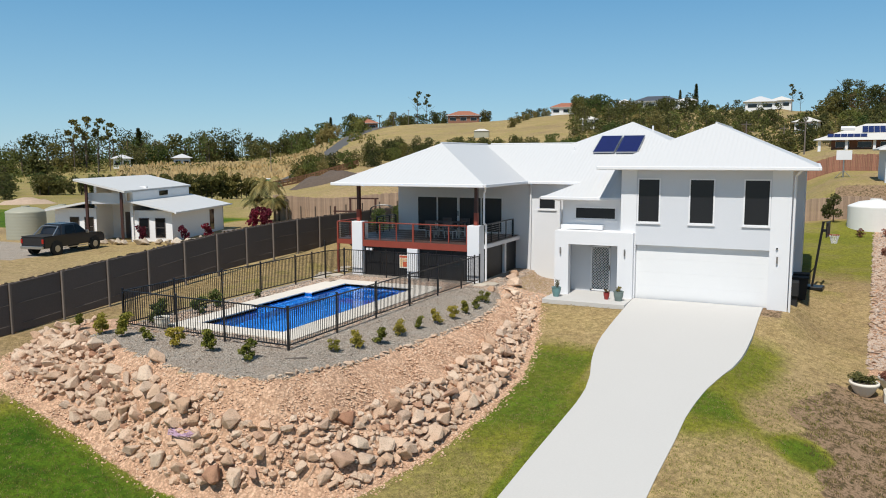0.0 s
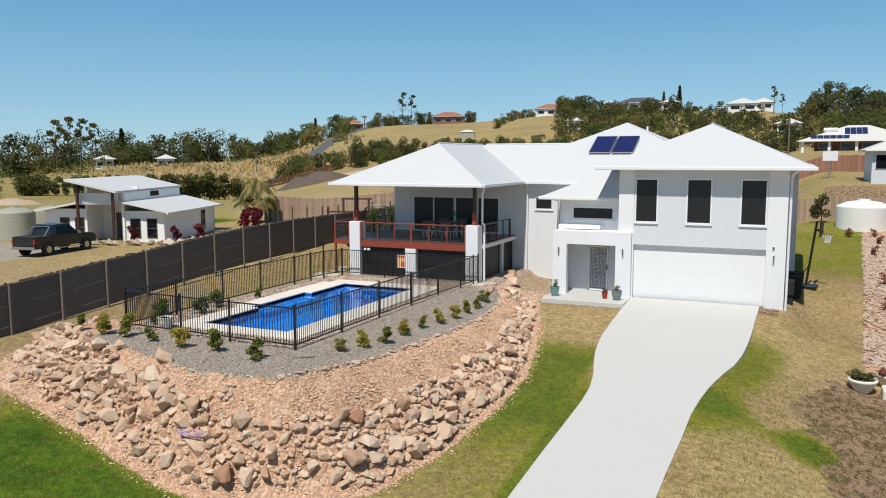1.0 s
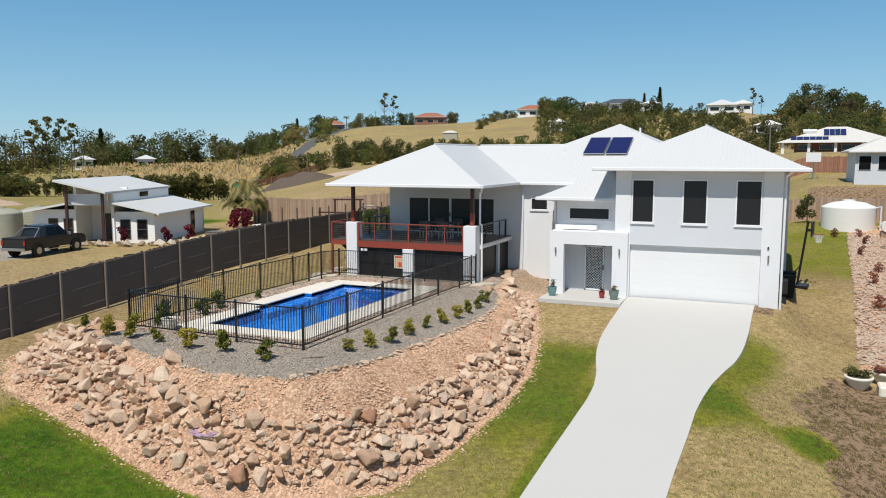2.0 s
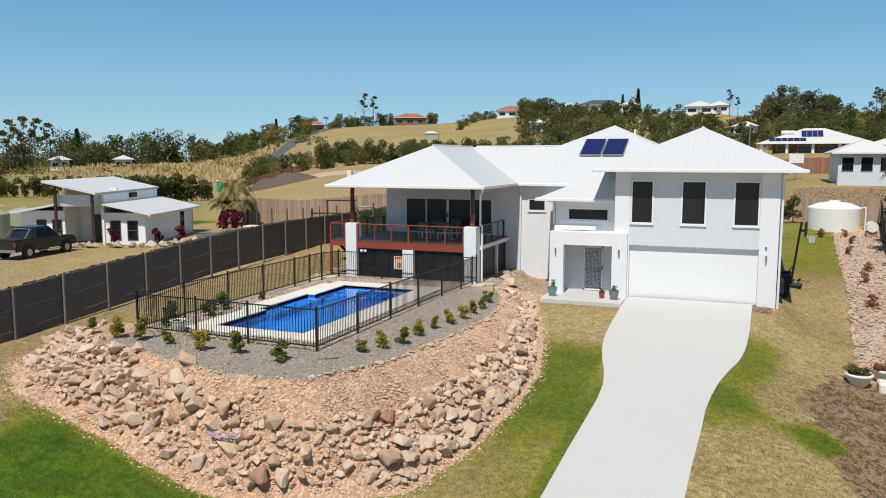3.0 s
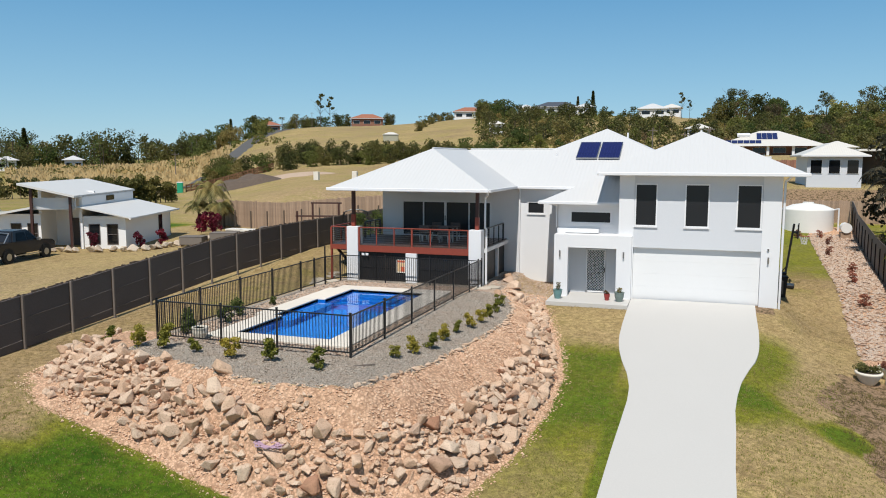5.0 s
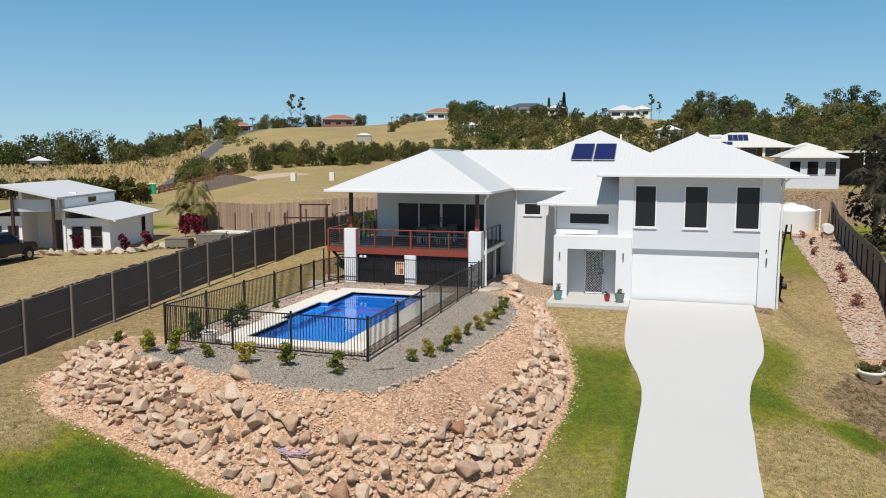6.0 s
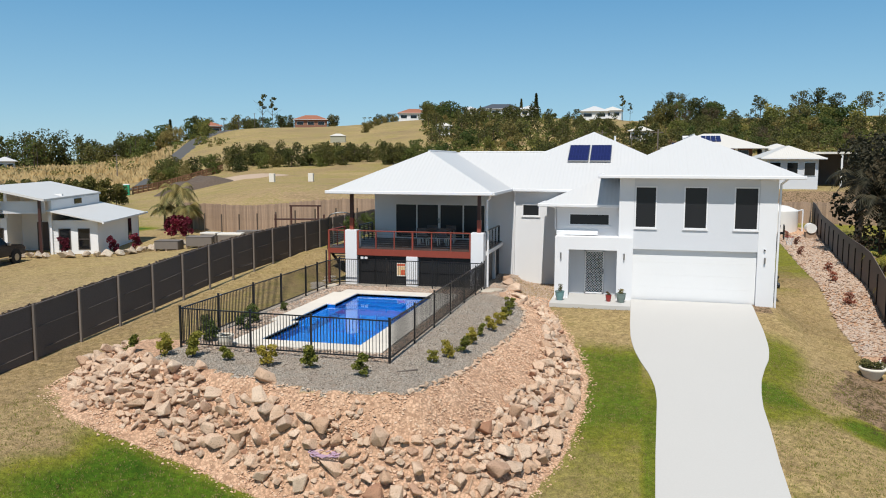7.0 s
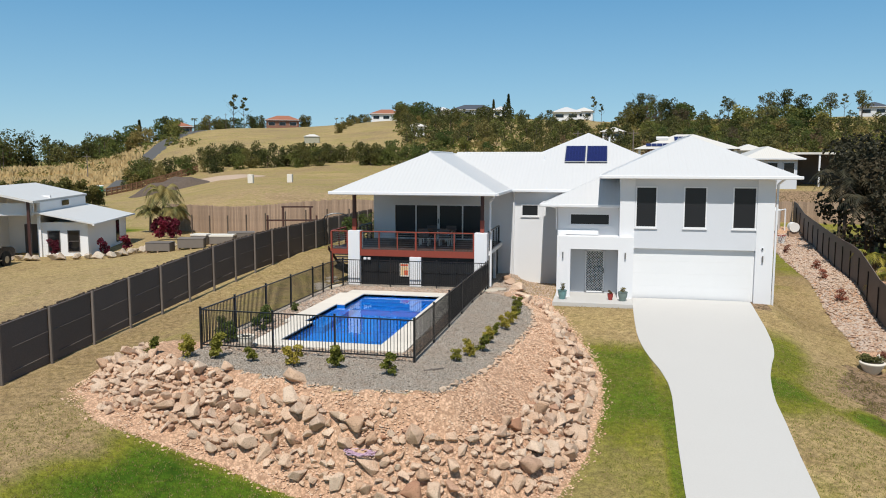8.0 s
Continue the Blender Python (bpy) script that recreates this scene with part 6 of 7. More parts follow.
def pallet(x, y, w, d, h, rz, cover):
    t = thing("pallet_stack", "stack of grey paving on a timber pallet" if not cover else "low pallet stack under a pale cover", "pallet", (x, y, height(x, y)), rz, "pallets on the grass")
    for a in (-w / 2 + 0.05, 0, w / 2 - 0.05):
        part("bearer", bx(a - 0.05, -d / 2, 0, a + 0.05, d / 2, 0.1), M["paling"], t)
    part("load", bx(-w / 2, -d / 2, 0.1, w / 2, d / 2, h, bevel=0.03), M["grey_block"], t)
    part("cover", bx(-w / 2 - 0.02, -d / 2 - 0.02, h + 0.002, w / 2 + 0.02, d / 2 + 0.02, h + (0.12 if cover else 0.03), bevel=0.01), M["sign_white" if cover else "grey_block"], t)


for a in ((-37.2, 43.6, 1.6, 1.1, 0.65, 12, False), (-35.5, 44.7, 1.7, 1.2, 0.72, 20, False), (-33.9, 46.0, 1.6, 1.1, 0.62, 15, True), (-33.2, 47.4, 1.8, 1.2, 0.7, 25, False), (-36.4, 47.6, 1.2, 0.9, 0.7, 0, True)):
    pallet(*a)


# ---- utility truck ----
def build_ute():
    t = thing("pickup_truck", "dark grey dual-cab pickup truck parked on gravel", "car", (-43.3, 34.4, height(-43.3, 34.4)), 98)
    bm = bmesh.new()
    # side outline, swept across the width and drawn in at the top
    prof = [(-2.6, 0.62), (-2.6, 1.16), (-1.05, 1.18), (-0.95, 1.2), (1.05, 1.2), (1.15, 1.18), (2.3, 1.1), (2.55, 0.95), (2.6, 0.5), (-2.55, 0.46)]
    L = [bm.verts.new((x, -0.9, z)) for x, z in prof]
    R = [bm.verts.new((x, 0.9, z)) for x, z in prof]
    bm.faces.new(L)
    bm.faces.new(R[::-1])
    for i in range(len(prof)):
        j = (i + 1) % len(prof)
        bm.faces.new((L[i], L[j], R[j], R[i]))
    bmesh.ops.bevel(bm, geom=[e for e in bm.edges], offset=0.05, segments=2, affect="EDGES")
    body = part("body", bm, M["ute_paint"], t, smooth=False)
    bm = bmesh.new()
    low = [(-1.2, -0.86, 1.18), (1.1, -0.86, 1.18), (1.1, 0.86, 1.18), (-1.2, 0.86, 1.18)]
    top = [(-0.95, -0.68, 1.84), (0.35, -0.68, 1.86), (0.35, 0.68, 1.86), (-0.95, 0.68, 1.84)]
    a, b = [bm.verts.new(p) for p in low], [bm.verts.new(p) for p in top]
    bm.faces.new(b)
    bm.faces.new(a[::-1])
    for i in range(4):
        j = (i + 1) % 4
        bm.faces.new((a[i], a[j], b[j], b[i]))
    bmesh.ops.bevel(bm, geom=list(bm.edges), offset=0.05, segments=2, affect="EDGES")
    cab = part("cab", bm, M["ute_paint"], t)

    def glass(c):
        g = bmesh.new()
        vs = [g.verts.new(p) for p in c]
        g.faces.new(vs)
        out = bmesh.ops.solidify(g, geom=g.faces[:], thickness=0.012)
        part("car_window", g, M["car_glass"], cab, "dark tinted window")

    for s in (-1, 1):
        glass([(-0.85, s * 0.865, 1.25), (0.02, s * 0.865, 1.25), (0.0, s * 0.715, 1.74), (-0.70, s * 0.715, 1.74)])
        glass([(0.08, s * 0.865, 1.25), (0.88, s * 0.865, 1.25), (0.36, s * 0.715, 1.74), (0.06, s * 0.715, 1.74)])
    glass([(1.10, -0.74, 1.24), (1.10, 0.74, 1.24), (0.44, 0.6, 1.80), (0.44, -0.6, 1.80)])
    part("tray_rim", bx(-2.58, -0.86, 1.155, -1.02, 0.86, 1.21, bevel=0.01), M["rubber"], t, "black tray cover")
    sb = bmesh.new()
    for s in (-1, 1):
        pipe(sb, [(-1.75, s * 0.75, 1.18), (-1.15, s * 0.62, 1.72), (-1.08, 0, 1.74)], 0.035, 6)
    part("sports_bar", sb, M["alloy"], t, "silver sports bar")
    for x in (-1.62, 1.6):
        for s in (-1, 1):
            w = part("wheel", tube(bmesh.new(), (x, s * 0.72, 0.39), (x, s * 0.95, 0.39), 0.39, n=20), M["rubber"], t)
            rim = tube(bmesh.new(), (x, s * 0.951, 0.39), (x, s * 0.965, 0.39), 0.21, n=14)
            part("rim", rim, M["alloy"], w, "silver alloy rim")
            part("arch", tube(bmesh.new(), (x, s * 0.905, 0.42), (x, s * 0.93, 0.42), 0.47, n=20), M["rubber"], t)
    for s in (-1, 1):
        part("tail_light", bx(-2.64, s * 0.80 - 0.07, 0.78, -2.58, s * 0.80 + 0.07, 1.05, bevel=0.01), M["red_plastic"], t, "red tail lamp")
        part("headlight", bx(2.5, s * 0.7 - 0.16, 0.78, 2.63, s * 0.7 + 0.16, 0.93, bevel=0.01), M["alloy"], t)
        part("mirror", bx(0.85, s * 0.98 - 0.1, 1.15, 0.98, s * 0.98 + 0.1, 1.34, bevel=0.02), M["alloy"], t, "silver door mirror")
        part("side_step", bx(-1.0, s * 0.93 - 0.05, 0.38, 1.1, s * 0.93 + 0.05, 0.43), M["alloy"], t)
    part("bumper", bx(-2.72, -0.85, 0.45, -2.6, 0.85, 0.62, bevel=0.02), M["alloy"], t)


build_ute()


def rain_tank(name, label, x, y, r, h, mat, z=None):
    t = thing(name, label, "water tank", (x, y, height(x, y) if z is None else z))
    prof = [(r, -0.2)]
    for i in range(9):
        zz = h * i / 9
        rib = 0.02 if mat == "tank_beige" else 0.004
        prof += [(r, zz + 0.02), (r + rib, zz + h / 18), (r, zz + h / 9 - 0.02)]
    prof += [(r * 0.98, h), (r * 0.6, h + r * 0.16), (r * 0.2, h + r * 0.22)]
    part("shell", lathe(bmesh.new(), prof, 36), M[mat], t, smooth=True)
    part("lid", lathe(bmesh.new(), [(r * 0.22, h + r * 0.2), (r * 0.22, h + r * 0.27), (0.02, h + r * 0.28)], 16), M[mat], t)
    return t


rain_tank("rain_tank", "round beige plastic rainwater tank", -52.6, 38.6, 1.35, 2.05, "tank_beige")
rain_tank("rain_tank", "round beige plastic rainwater tank", -52.8, 41.9, 1.3, 2.0, "tank_beige")
wt = rain_tank("rain_tank", "large round white plastic rainwater tank", 4.1, 64.6, 1.85, 2.05, "tank_white", 0.45)
part("outlet_pipe", pipe(bmesh.new(), [(1.75, -0.6, 2.0), (2.05, -0.9, 2.1), (2.05, -0.9, 0.0)], 0.06), M["trim_white"], wt)
drum = thing("drum", "white plastic drum lying beside the tank", "drum", (6.3, 61.5, height(6.3, 61.5)))
part("body", tube(bmesh.new(), (0, -0.45, 0.75), (0, 0.45, 0.75), 0.36, n=20), M["tank_white"], drum)
part("lid", tube(bmesh.new(), (0, -0.5, 0.75), (0, -0.452, 0.75), 0.37, n=20), M["tank_white"], drum)
part("stand", bx(-0.35, -0.4, 0, 0.35, 0.4, 0.42), M["paling"], drum)


# ---- houses behind and on the hill ----
def hill_house(name, label, x, y, w, d, h, slope, roof, wall, rz=0.0, z=None, over=0.6, windows=4):
    k = stretch(x, y) if z is None else 1.0
    z = ground_at(x, y) if z is None else z
    t = thing(name, label, "house", (x, y, z), rz)
    t.matrix_basis = t.matrix_basis @ Matrix.Diagonal((k, k, k, 1))
    part("wall", bx(-w / 2, -d / 2, -1.5, w / 2, d / 2, h), M[wall], t)
    part("roof", hip(-w / 2 - over, w / 2 + over, -d / 2 - over, d / 2 + over, h + 0.05, slope, 0.12), M[roof], t)
    part("gutter", bx(-w / 2 - over - 0.06, -d / 2 - over - 0.08, h - 0.08, w / 2 + over + 0.06, -d / 2 - over - 0.002, h + 0.05), M["trim_white"], t)
    for i in range(windows):
        u = -w / 2 + w * (i + 0.5) / windows
        ww = w / windows * 0.3
        f = part("window", bx(u - ww - 0.06, -d / 2 - 0.05, 0.9, u + ww + 0.06, -d / 2 - 0.003, 2.2), M["trim_white"], t)
        part("pane", bx(u - ww, -d / 2 - 0.09, 0.96, u + ww, -d / 2 - 0.052, 2.14), M["car_glass"], f)
    return t


cream = hill_house("cream_house", "cream rendered house with pale metal hip roof", 7.75, 82.0, 4.6, 8.6, 2.55, 0.42, "roof_cream", "render_grey", 0, 4.1, 0.55, 3)
part("patio_roof", bx(2.4, -1.5, 3.0, 13.0, 5.0, 3.2), M["roof_cream"], cream, "flat cream patio roof")
for u in (5.0, 9.0, 12.8):
    part("post", bx(u - 0.08, -1.4, -0.5, u + 0.08, -1.24, 3.0), M["trim_white"], cream)
# back wall coloured dark to carry the shade under the patio roof
part("wall", bx(2.31, 4.3, -1.0, 13.0, 4.5, 3.0), M["fence_dark"], cream)
# the dark wall colour here carries the shade under the wide eaves
big = hill_house("veranda_house", "pale house with wide veranda and cream metal roof", 12.4, 211.0, 18.4, 14.0, 2.6, 0.36, "roof_cream", "brick_and_shade_wall", -2, 7.0, 3.6)
for u in (-11.6, -6.0, -0.4, 5.2, 11.4):
    part("post", bx(u - 0.3, -9.9, -0.4, u + 0.3, -9.3, 2.5), M["trim_white"], big, "white veranda pillar")
part("veranda_floor", bx(-12.0, -10.2, -0.5, 12.0, -7.05, 0.0), M["concrete"], big)
BIG_SLOPE = Matrix.Translation((0, -10.6, 2.74)) @ Matrix.Rotation(math.atan(0.36), 4, "X")
for i in range(6):
    part("solar_panel", box(bmesh.new(), -10.0 + i * 1.36, 1.5, 0, -8.72 + i * 1.36, 3.6, 0.06, m=BIG_SLOPE), M["pv"], big, "dark blue solar panel")
for i in range(8):
    part("solar_panel", box(bmesh.new(), -2.9 + i % 4 * 1.2, 4.6 + i // 4 * 2.3, 0, -1.78 + i % 4 * 1.2, 6.8 + i // 4 * 2.3, 0.06, m=BIG_SLOPE), M["pv"], big, "dark blue solar panel")
part("roof_vent", box(bmesh.new(), -7.4, 6.4, 0, -4.4, 7.8, 0.5, m=BIG_SLOPE), M["trim_white"], big)
side_roof = hip(11.0, 19.5, -7.5, 6.0, 2.3, 0.36, 0.12)
part("roof", side_roof, M["roof_cream"], big, "lower cream roof of the side wing")
part("wall", bx(11.6, -6.8, -1.5, 18.9, 5.4, 2.25), M["render_grey"], big)
paling_fence("red_fence", "reddish brown timber fence below the veranda house", (-2.5, 96.0), (15.0, 95.0), 1.8, mesh=RED_PALING)

for az, d, w, dd, roof, wall, name, label, rz in (
    (23.6, 322, 12.5, 8, "terracotta_roof", "brick_and_shade_wall", "hilltop_house", "low house with a red tiled roof on the hill crest", 20),
    (16.2, 322, 12, 8, "terracotta_roof", "render_white", "hilltop_house", "long house with an orange tiled roof on the crest", 15),
    (9.9, 308, 16, 9, "slate_roof", "render_grey", "hilltop_house", "house with a dark slate-coloured roof on the crest", 8),
    (7.9, 306, 6, 8, "roof_white", "render_white", "hilltop_house", "small white gabled house on the crest", 8),
    (12.1, 308, 5, 6, "roof_white", "render_white", "hilltop_house", "small pale house on the crest", 10),
    (3.2, 308, 10, 9, "roof_white", "render_white", "hilltop_house", "white-roofed house among trees on the crest", 4),
    (1.9, 322, 7, 8, "roof_cream", "render_white", "hilltop_house", "cream house among trees on the crest", 0),
    (0.0, 250, 6, 6, "roof_cream", "render_white", "hillside_house", "cream house with a steep pale roof on the wooded slope", -10),
    (30.6, 312, 8, 8, "terracotta_roof", "brick_and_shade_wall", "hillside_house", "brown brick house among trees", 30),
    (-16.7, 318, 9, 8, "slate_roof", "render_grey", "hilltop_house", "dark-roofed house above the trees", -16),
    (14.3, 236, 4, 3, "roof_cream", "render_white", "hillside_shed", "pale-roofed shed below the crest", 12),
    (43.5, 262, 5, 5, "roof_white", "render_white", "farm_shed", "small white-roofed shed by the trees", 43),
    (47.4, 262, 5, 4, "roof_white", "render_white", "farm_shed", "small white-roofed shed in the fields", 49),
):
    x, y = far(az, d)
    hill_house(name, label, x, y, w, dd, 3.0, 0.4, roof, wall, rz, None, 0.7, max(2, int(w / 4)))
# a pale farm shed on the grass slope
x, y = far(22.0, 232)
shed = thing("green_shed", "pale green gabled shed on the grass slope", "shed", (x, y, ground_at(x, y)), 18)
part("wall", bx(-3, -2, -0.5, 3, 2, 2.6), M["tank_beige"], shed)
part("roof", hip(-3.3, 3.3, -2.3, 2.3, 2.6, 0.4), M["roof_cream"], shed)


def utility_pole(az, d, h):
    x, y = far(az, d)
    t = thing("power_pole", "plain timber power pole with a crossarm", "power pole", (x, y, ground_at(x, y)), az, "power poles")
    part("pole", tube(bmesh.new(), (0, 0, -0.5), (0, 0, h), 0.16, 0.12, n=8), M["fence_post"], t)
    part("crossarm", bx(-1.1, -0.06, h - 0.7, 1.1, 0.06, h - 0.55), M["fence_post"], t)


for a in ((37.2, 215, 9), (27.6, 300, 10), (3.2, 190, 9), (1.0, 200, 8), (-0.6, 170, 7), (48.8, 235, 9)):
    utility_pole(*a)
x, y = far(37.1, 175)
wc = thing("portable_toilet", "green plastic portable toilet on bare ground", "portable toilet", (x, y, ground_at(x, y)), 30)
part("cabin", bx(-0.6, -0.6, 0, 0.6, 0.6, 2.2, bevel=0.05), M["toilet_green"], wc)
part("roof", bx(-0.66, -0.66, 2.2, 0.66, 0.66, 2.4, bevel=0.08), M["trim_white"], wc)
part("door", bx(-0.42, -0.64, 0.1, 0.42, -0.6, 2.0), M["toilet_green"], wc)
for az, d in ((27.7, 133), (24.9, 135)):
    x, y = far(az, d)
    t = thing("service_pillar", "small cream service box on the vacant lot", "service box", (x, y, ground_at(x, y)))
    part("case", bx(-0.45, -0.3, 0, 0.45, 0.3, 1.45, bevel=0.03), M["sign_white"], t)
    part("post", bx(-0.05, -0.05, -0.3, 0.05, 0.05, 0.02), M["fence_post"], t)

# soil heap and sand on the vacant land
for (az, d, w, l, h, mat, name, label, rz) in ((32.9, 160, 16, 8, 2.1, "mound_soil", "soil_heap", "long dark brown heap of soil", 25), (30.0, 164, 24, 12, 0.5, "sand", "sand_heap", "pale heap of spread sand", 20), (52.5, 118, 8, 4, 0.9, "sand", "soil_heap", "low reddish heap of earth on the grass", 50)):
    if "mound_soil" not in M:
        M["mound_soil"] = simple("dark_soil", (0.115, 0.085, 0.065), 0.95, vary=0.35, scale=0.3, fine=3, relief=0.05)
        M["sand"] = simple("pale_pink_sand", (0.46, 0.34, 0.25), 0.95, vary=0.2, scale=0.3, fine=3, relief=0.03)
    x, y = far(az, d)
    t = thing(name, label, "soil heap", (x, y, ground_at(x, y)), rz)
    bm = bmesh.new()
    bmesh.ops.create_grid(bm, x_segments=48, y_segments=32, size=1)
    for v in bm.verts:
        r = math.hypot(v.co.x, v.co.y)
        k = max(0, 1 - r ** 2.2)
        v.co = Vector((v.co.x * w / 2, v.co.y * l / 2, h * k * (1 + 0.35 * noise.noise((v.co.x * 3, v.co.y * 3, d))) - 0.12))
        wp = t.matrix_basis @ v.co
        v.co.z += ground_at(wp.x, wp.y) - ground_at(x, y)
    part("soil_mass", bm, M[mat], t, smooth=True)

# sealed road up the side of the hill
M["asphalt"] = simple("worn_asphalt", (0.10, 0.095, 0.09), 0.9, vary=0.2, scale=0.2, fine=4)
bm = bmesh.new()
prev = None
for i in range(41):
    t = i / 40
    az, d = 36.3 - 7.4 * t ** 0.85, 188 + 132 * t
    x, y = far(az, d)
    w = 2.2 * stretch(x, y)
    row = [bm.verts.new((x + sx * w, y + sx * w * 0.4, max(ground_at(x + sx * w, y), ground_at(x, y)) + 0.12)) for sx in (-1, 1)]
    if prev:
        bm.faces.new((prev[0], prev[1], row[1], row[0]))
    prev = row
tagged(part("road", bm, M["asphalt"]), "worn grey asphalt road climbing the hill", "road", kind="structure")

# sports post on the lawn below the veranda house
sp = thing("sports_post", "white backboard on a metal post with splayed feet", "backboard", (2.5, 88.0, height(2.5, 88.0)))
part("board", bx(-0.7, -0.03, 1.75, 0.7, 0.03, 2.7, bevel=0.01), M["trim_white"], sp)
part("post", tube(bmesh.new(), (0, 0.08, 0), (0, 0.08, 2.9), 0.07), M["alloy"], sp)
for s in (-1, 1):
    part("foot", tube(bmesh.new(), (0, 0.08, 0.7), (s * 0.7, 0.0, 0.0), 0.03), M["alloy"], sp)


# ---- small things round the house ----
def pot(name, label, x, y, z, r, h, mat, plant_mat=None, ph=0.3, pw=0.3, seed=1, sticks=False):
    t = thing(name, label, "plant pot", (x, y, z))
    part("pot", lathe(bmesh.new(), [(r * 0.62, 0), (r * 0.95, h * 0.55), (r, h * 0.9), (r * 1.08, h * 0.92), (r * 1.08, h), (r * 0.9, h), (r * 0.85, h * 0.9)], 20), M[mat], t, smooth=False)
    part("soil", lathe(bmesh.new(), [(r * 0.84, h * 0.86), (r * 0.84, h * 0.9)], 16), M["bark"], t)
    if sticks:
        part("stems", trunk_mesh(ph, 0.012, 6, seed, 0.12), M["fence_post"], t)
        t.children[-1].location = (0, 0, h * 0.85)
    if plant_mat:
        rg = random.Random(seed)
        v, f = leaf_cloud([(rg.uniform(-0.06, 0.06), rg.uniform(-0.06, 0.06), h + ph * (0.2 + 0.25 * i), pw * 0.5, ph * 0.3) for i in range(3)], 160, 0.05, seed, 0.3)
        ob = new("leaves", mesh_of("leaves", v, f, M[plant_mat]))
        ob.parent = t
    return t


pot("planter", "teal glazed pot with bare grey stems", -10.02, 32.55, 0.035, 0.2, 0.42, "pot_teal", "leaf_olive", 0.35, 0.25, 5, True)
pot("planter", "small red glazed pot with a seedling", -7.85, 32.75, 0.035, 0.13, 0.3, "pot_red", "leaf_dry", 0.15, 0.15, 6)
pot("planter", "grey-green pot with a small succulent", -7.3, 32.6, 0.035, 0.21, 0.42, "pot_grey", "leaf_olive", 0.22, 0.3, 7)
pot("planter", "pale woven planter inside the pool fence", -18.9, 18.45, 0.62, 0.24, 0.4, "terracotta", None)

# bowl planters on the right lawn
for x, y, r, pm, sd in ((1.75, 27.9, 0.42, "leaf_olive", 3), (2.6, 28.7, 0.4, "leaf_rust", 4)):
    t = thing("bowl_planter", "cream stone bowl planter with straggling plants" if pm == "leaf_olive" else "cream stone planter with rusty red plant", "planter", (x, y, height(x, y) - 0.03))
    part("bowl", lathe(bmesh.new(), [(0.2, 0), (r * 0.7, 0.12), (r, 0.36), (r * 1.08, 0.4), (r * 1.06, 0.46), (r * 0.9, 0.46), (r * 0.85, 0.4)], 26), M["terracotta"], t, smooth=True)
    part("soil", lathe(bmesh.new(), [(r * 0.85, 0.38), (r * 0.85, 0.41)], 20), M["bark"], t)
    rg = random.Random(sd)
    v, f = leaf_cloud([(rg.uniform(-0.3, 0.3), rg.uniform(-0.3, 0.3), 0.5 + rg.uniform(0, 0.12), 0.24, 0.16) for _ in range(6)], 420, 0.09, sd, 0.3)
    ob = new("leaves", mesh_of("leaves", v, f, M[pm]))
    ob.parent = t
bed = thing("stone_planter", "long cream stone planter trough", "planter", (2.75, 27.7, height(2.75, 27.7)))
part("trough", bx(-0.45, -0.35, -0.05, 1.6, 0.35, 0.32, bevel=0.05), M["terracotta"], bed)


# basketball stand
bk = thing("basketball_stand", "black portable basketball stand with white net", "basketball stand", (0.35, 40.1, height(0.35, 40.1)), -8)
part("base", bx(-0.85, -0.4, 0, 0.25, 0.4, 0.16, bevel=0.03), M["black_metal"], bk)
part("pole", tube(bmesh.new(), (-0.25, 0, 0.1), (0.1, 0, 3.2), 0.055, n=10), M["black_metal"], bk)
part("brace", tube(bmesh.new(), (-0.8, 0, 0.16), (-0.12, 0, 1.1), 0.025, n=8), M["black_metal"], bk)
part("backboard", bx(0.28, -0.55, 2.5, 0.33, 0.55, 3.2, bevel=0.01), M["black_metal"], bk)
part("arm", bx(0.06, -0.04, 2.72, 0.28, 0.04, 2.84), M["black_metal"], bk)
bm = bmesh.new()
pts = [(0.58 + 0.23 * math.cos(6.2832 * i / 16), 0.23 * math.sin(6.2832 * i / 16), 2.6) for i in range(17)]
pipe(bm, pts, 0.012, 5)
ring = part("hoop", bm, M["pot_red"], bk, "orange-red hoop")
bm = bmesh.new()
for i in range(12):
    for s in (-1, 1):
        a, b = 6.2832 * i / 12, 6.2832 * (i + s * 1.5) / 12
        tube(bm, (0.58 + 0.22 * math.cos(a), 0.22 * math.sin(a), 2.59), (0.58 + 0.12 * math.cos(b), 0.12 * math.sin(b), 2.2), 0.007, n=4, caps=False)
part("net", bm, M["trim_white"], ring, "white net")


def wheelie_bin(x, y, rz):
    t = thing("wheelie_bin", "black bin-shaped stand-in for a dark shape beside the wall", "bin", (x, y, height(x, y) - 0.02), rz, "bins")
    bm = bmesh.new()
    a = [bm.verts.new(p) for p in ((-0.22, -0.26, 0.06), (0.22, -0.26, 0.06), (0.22, 0.26, 0.06), (-0.22, 0.26, 0.06), (-0.28, -0.34, 0.98), (0.28, -0.34, 0.98), (0.28, 0.34, 0.98), (-0.28, 0.34, 0.98))]
    for f in ((3, 2, 1, 0), (4, 5, 6, 7), (0, 1, 5, 4), (1, 2, 6, 5), (2, 3, 7, 6), (3, 0, 4, 7)):
        bm.faces.new([a[i] for i in f])
    part("body", bm, M["rubber"], t)
    part("lid", bx(-0.3, -0.37, 0.985, 0.3, 0.37, 1.05, bevel=0.02), M["rubber"], t)
    for s in (-1, 1):
        part("wheel", tube(bmesh.new(), (s * 0.22, 0.27, 0.1), (s * 0.27, 0.27, 0.1), 0.1, n=12), M["rubber"], t)


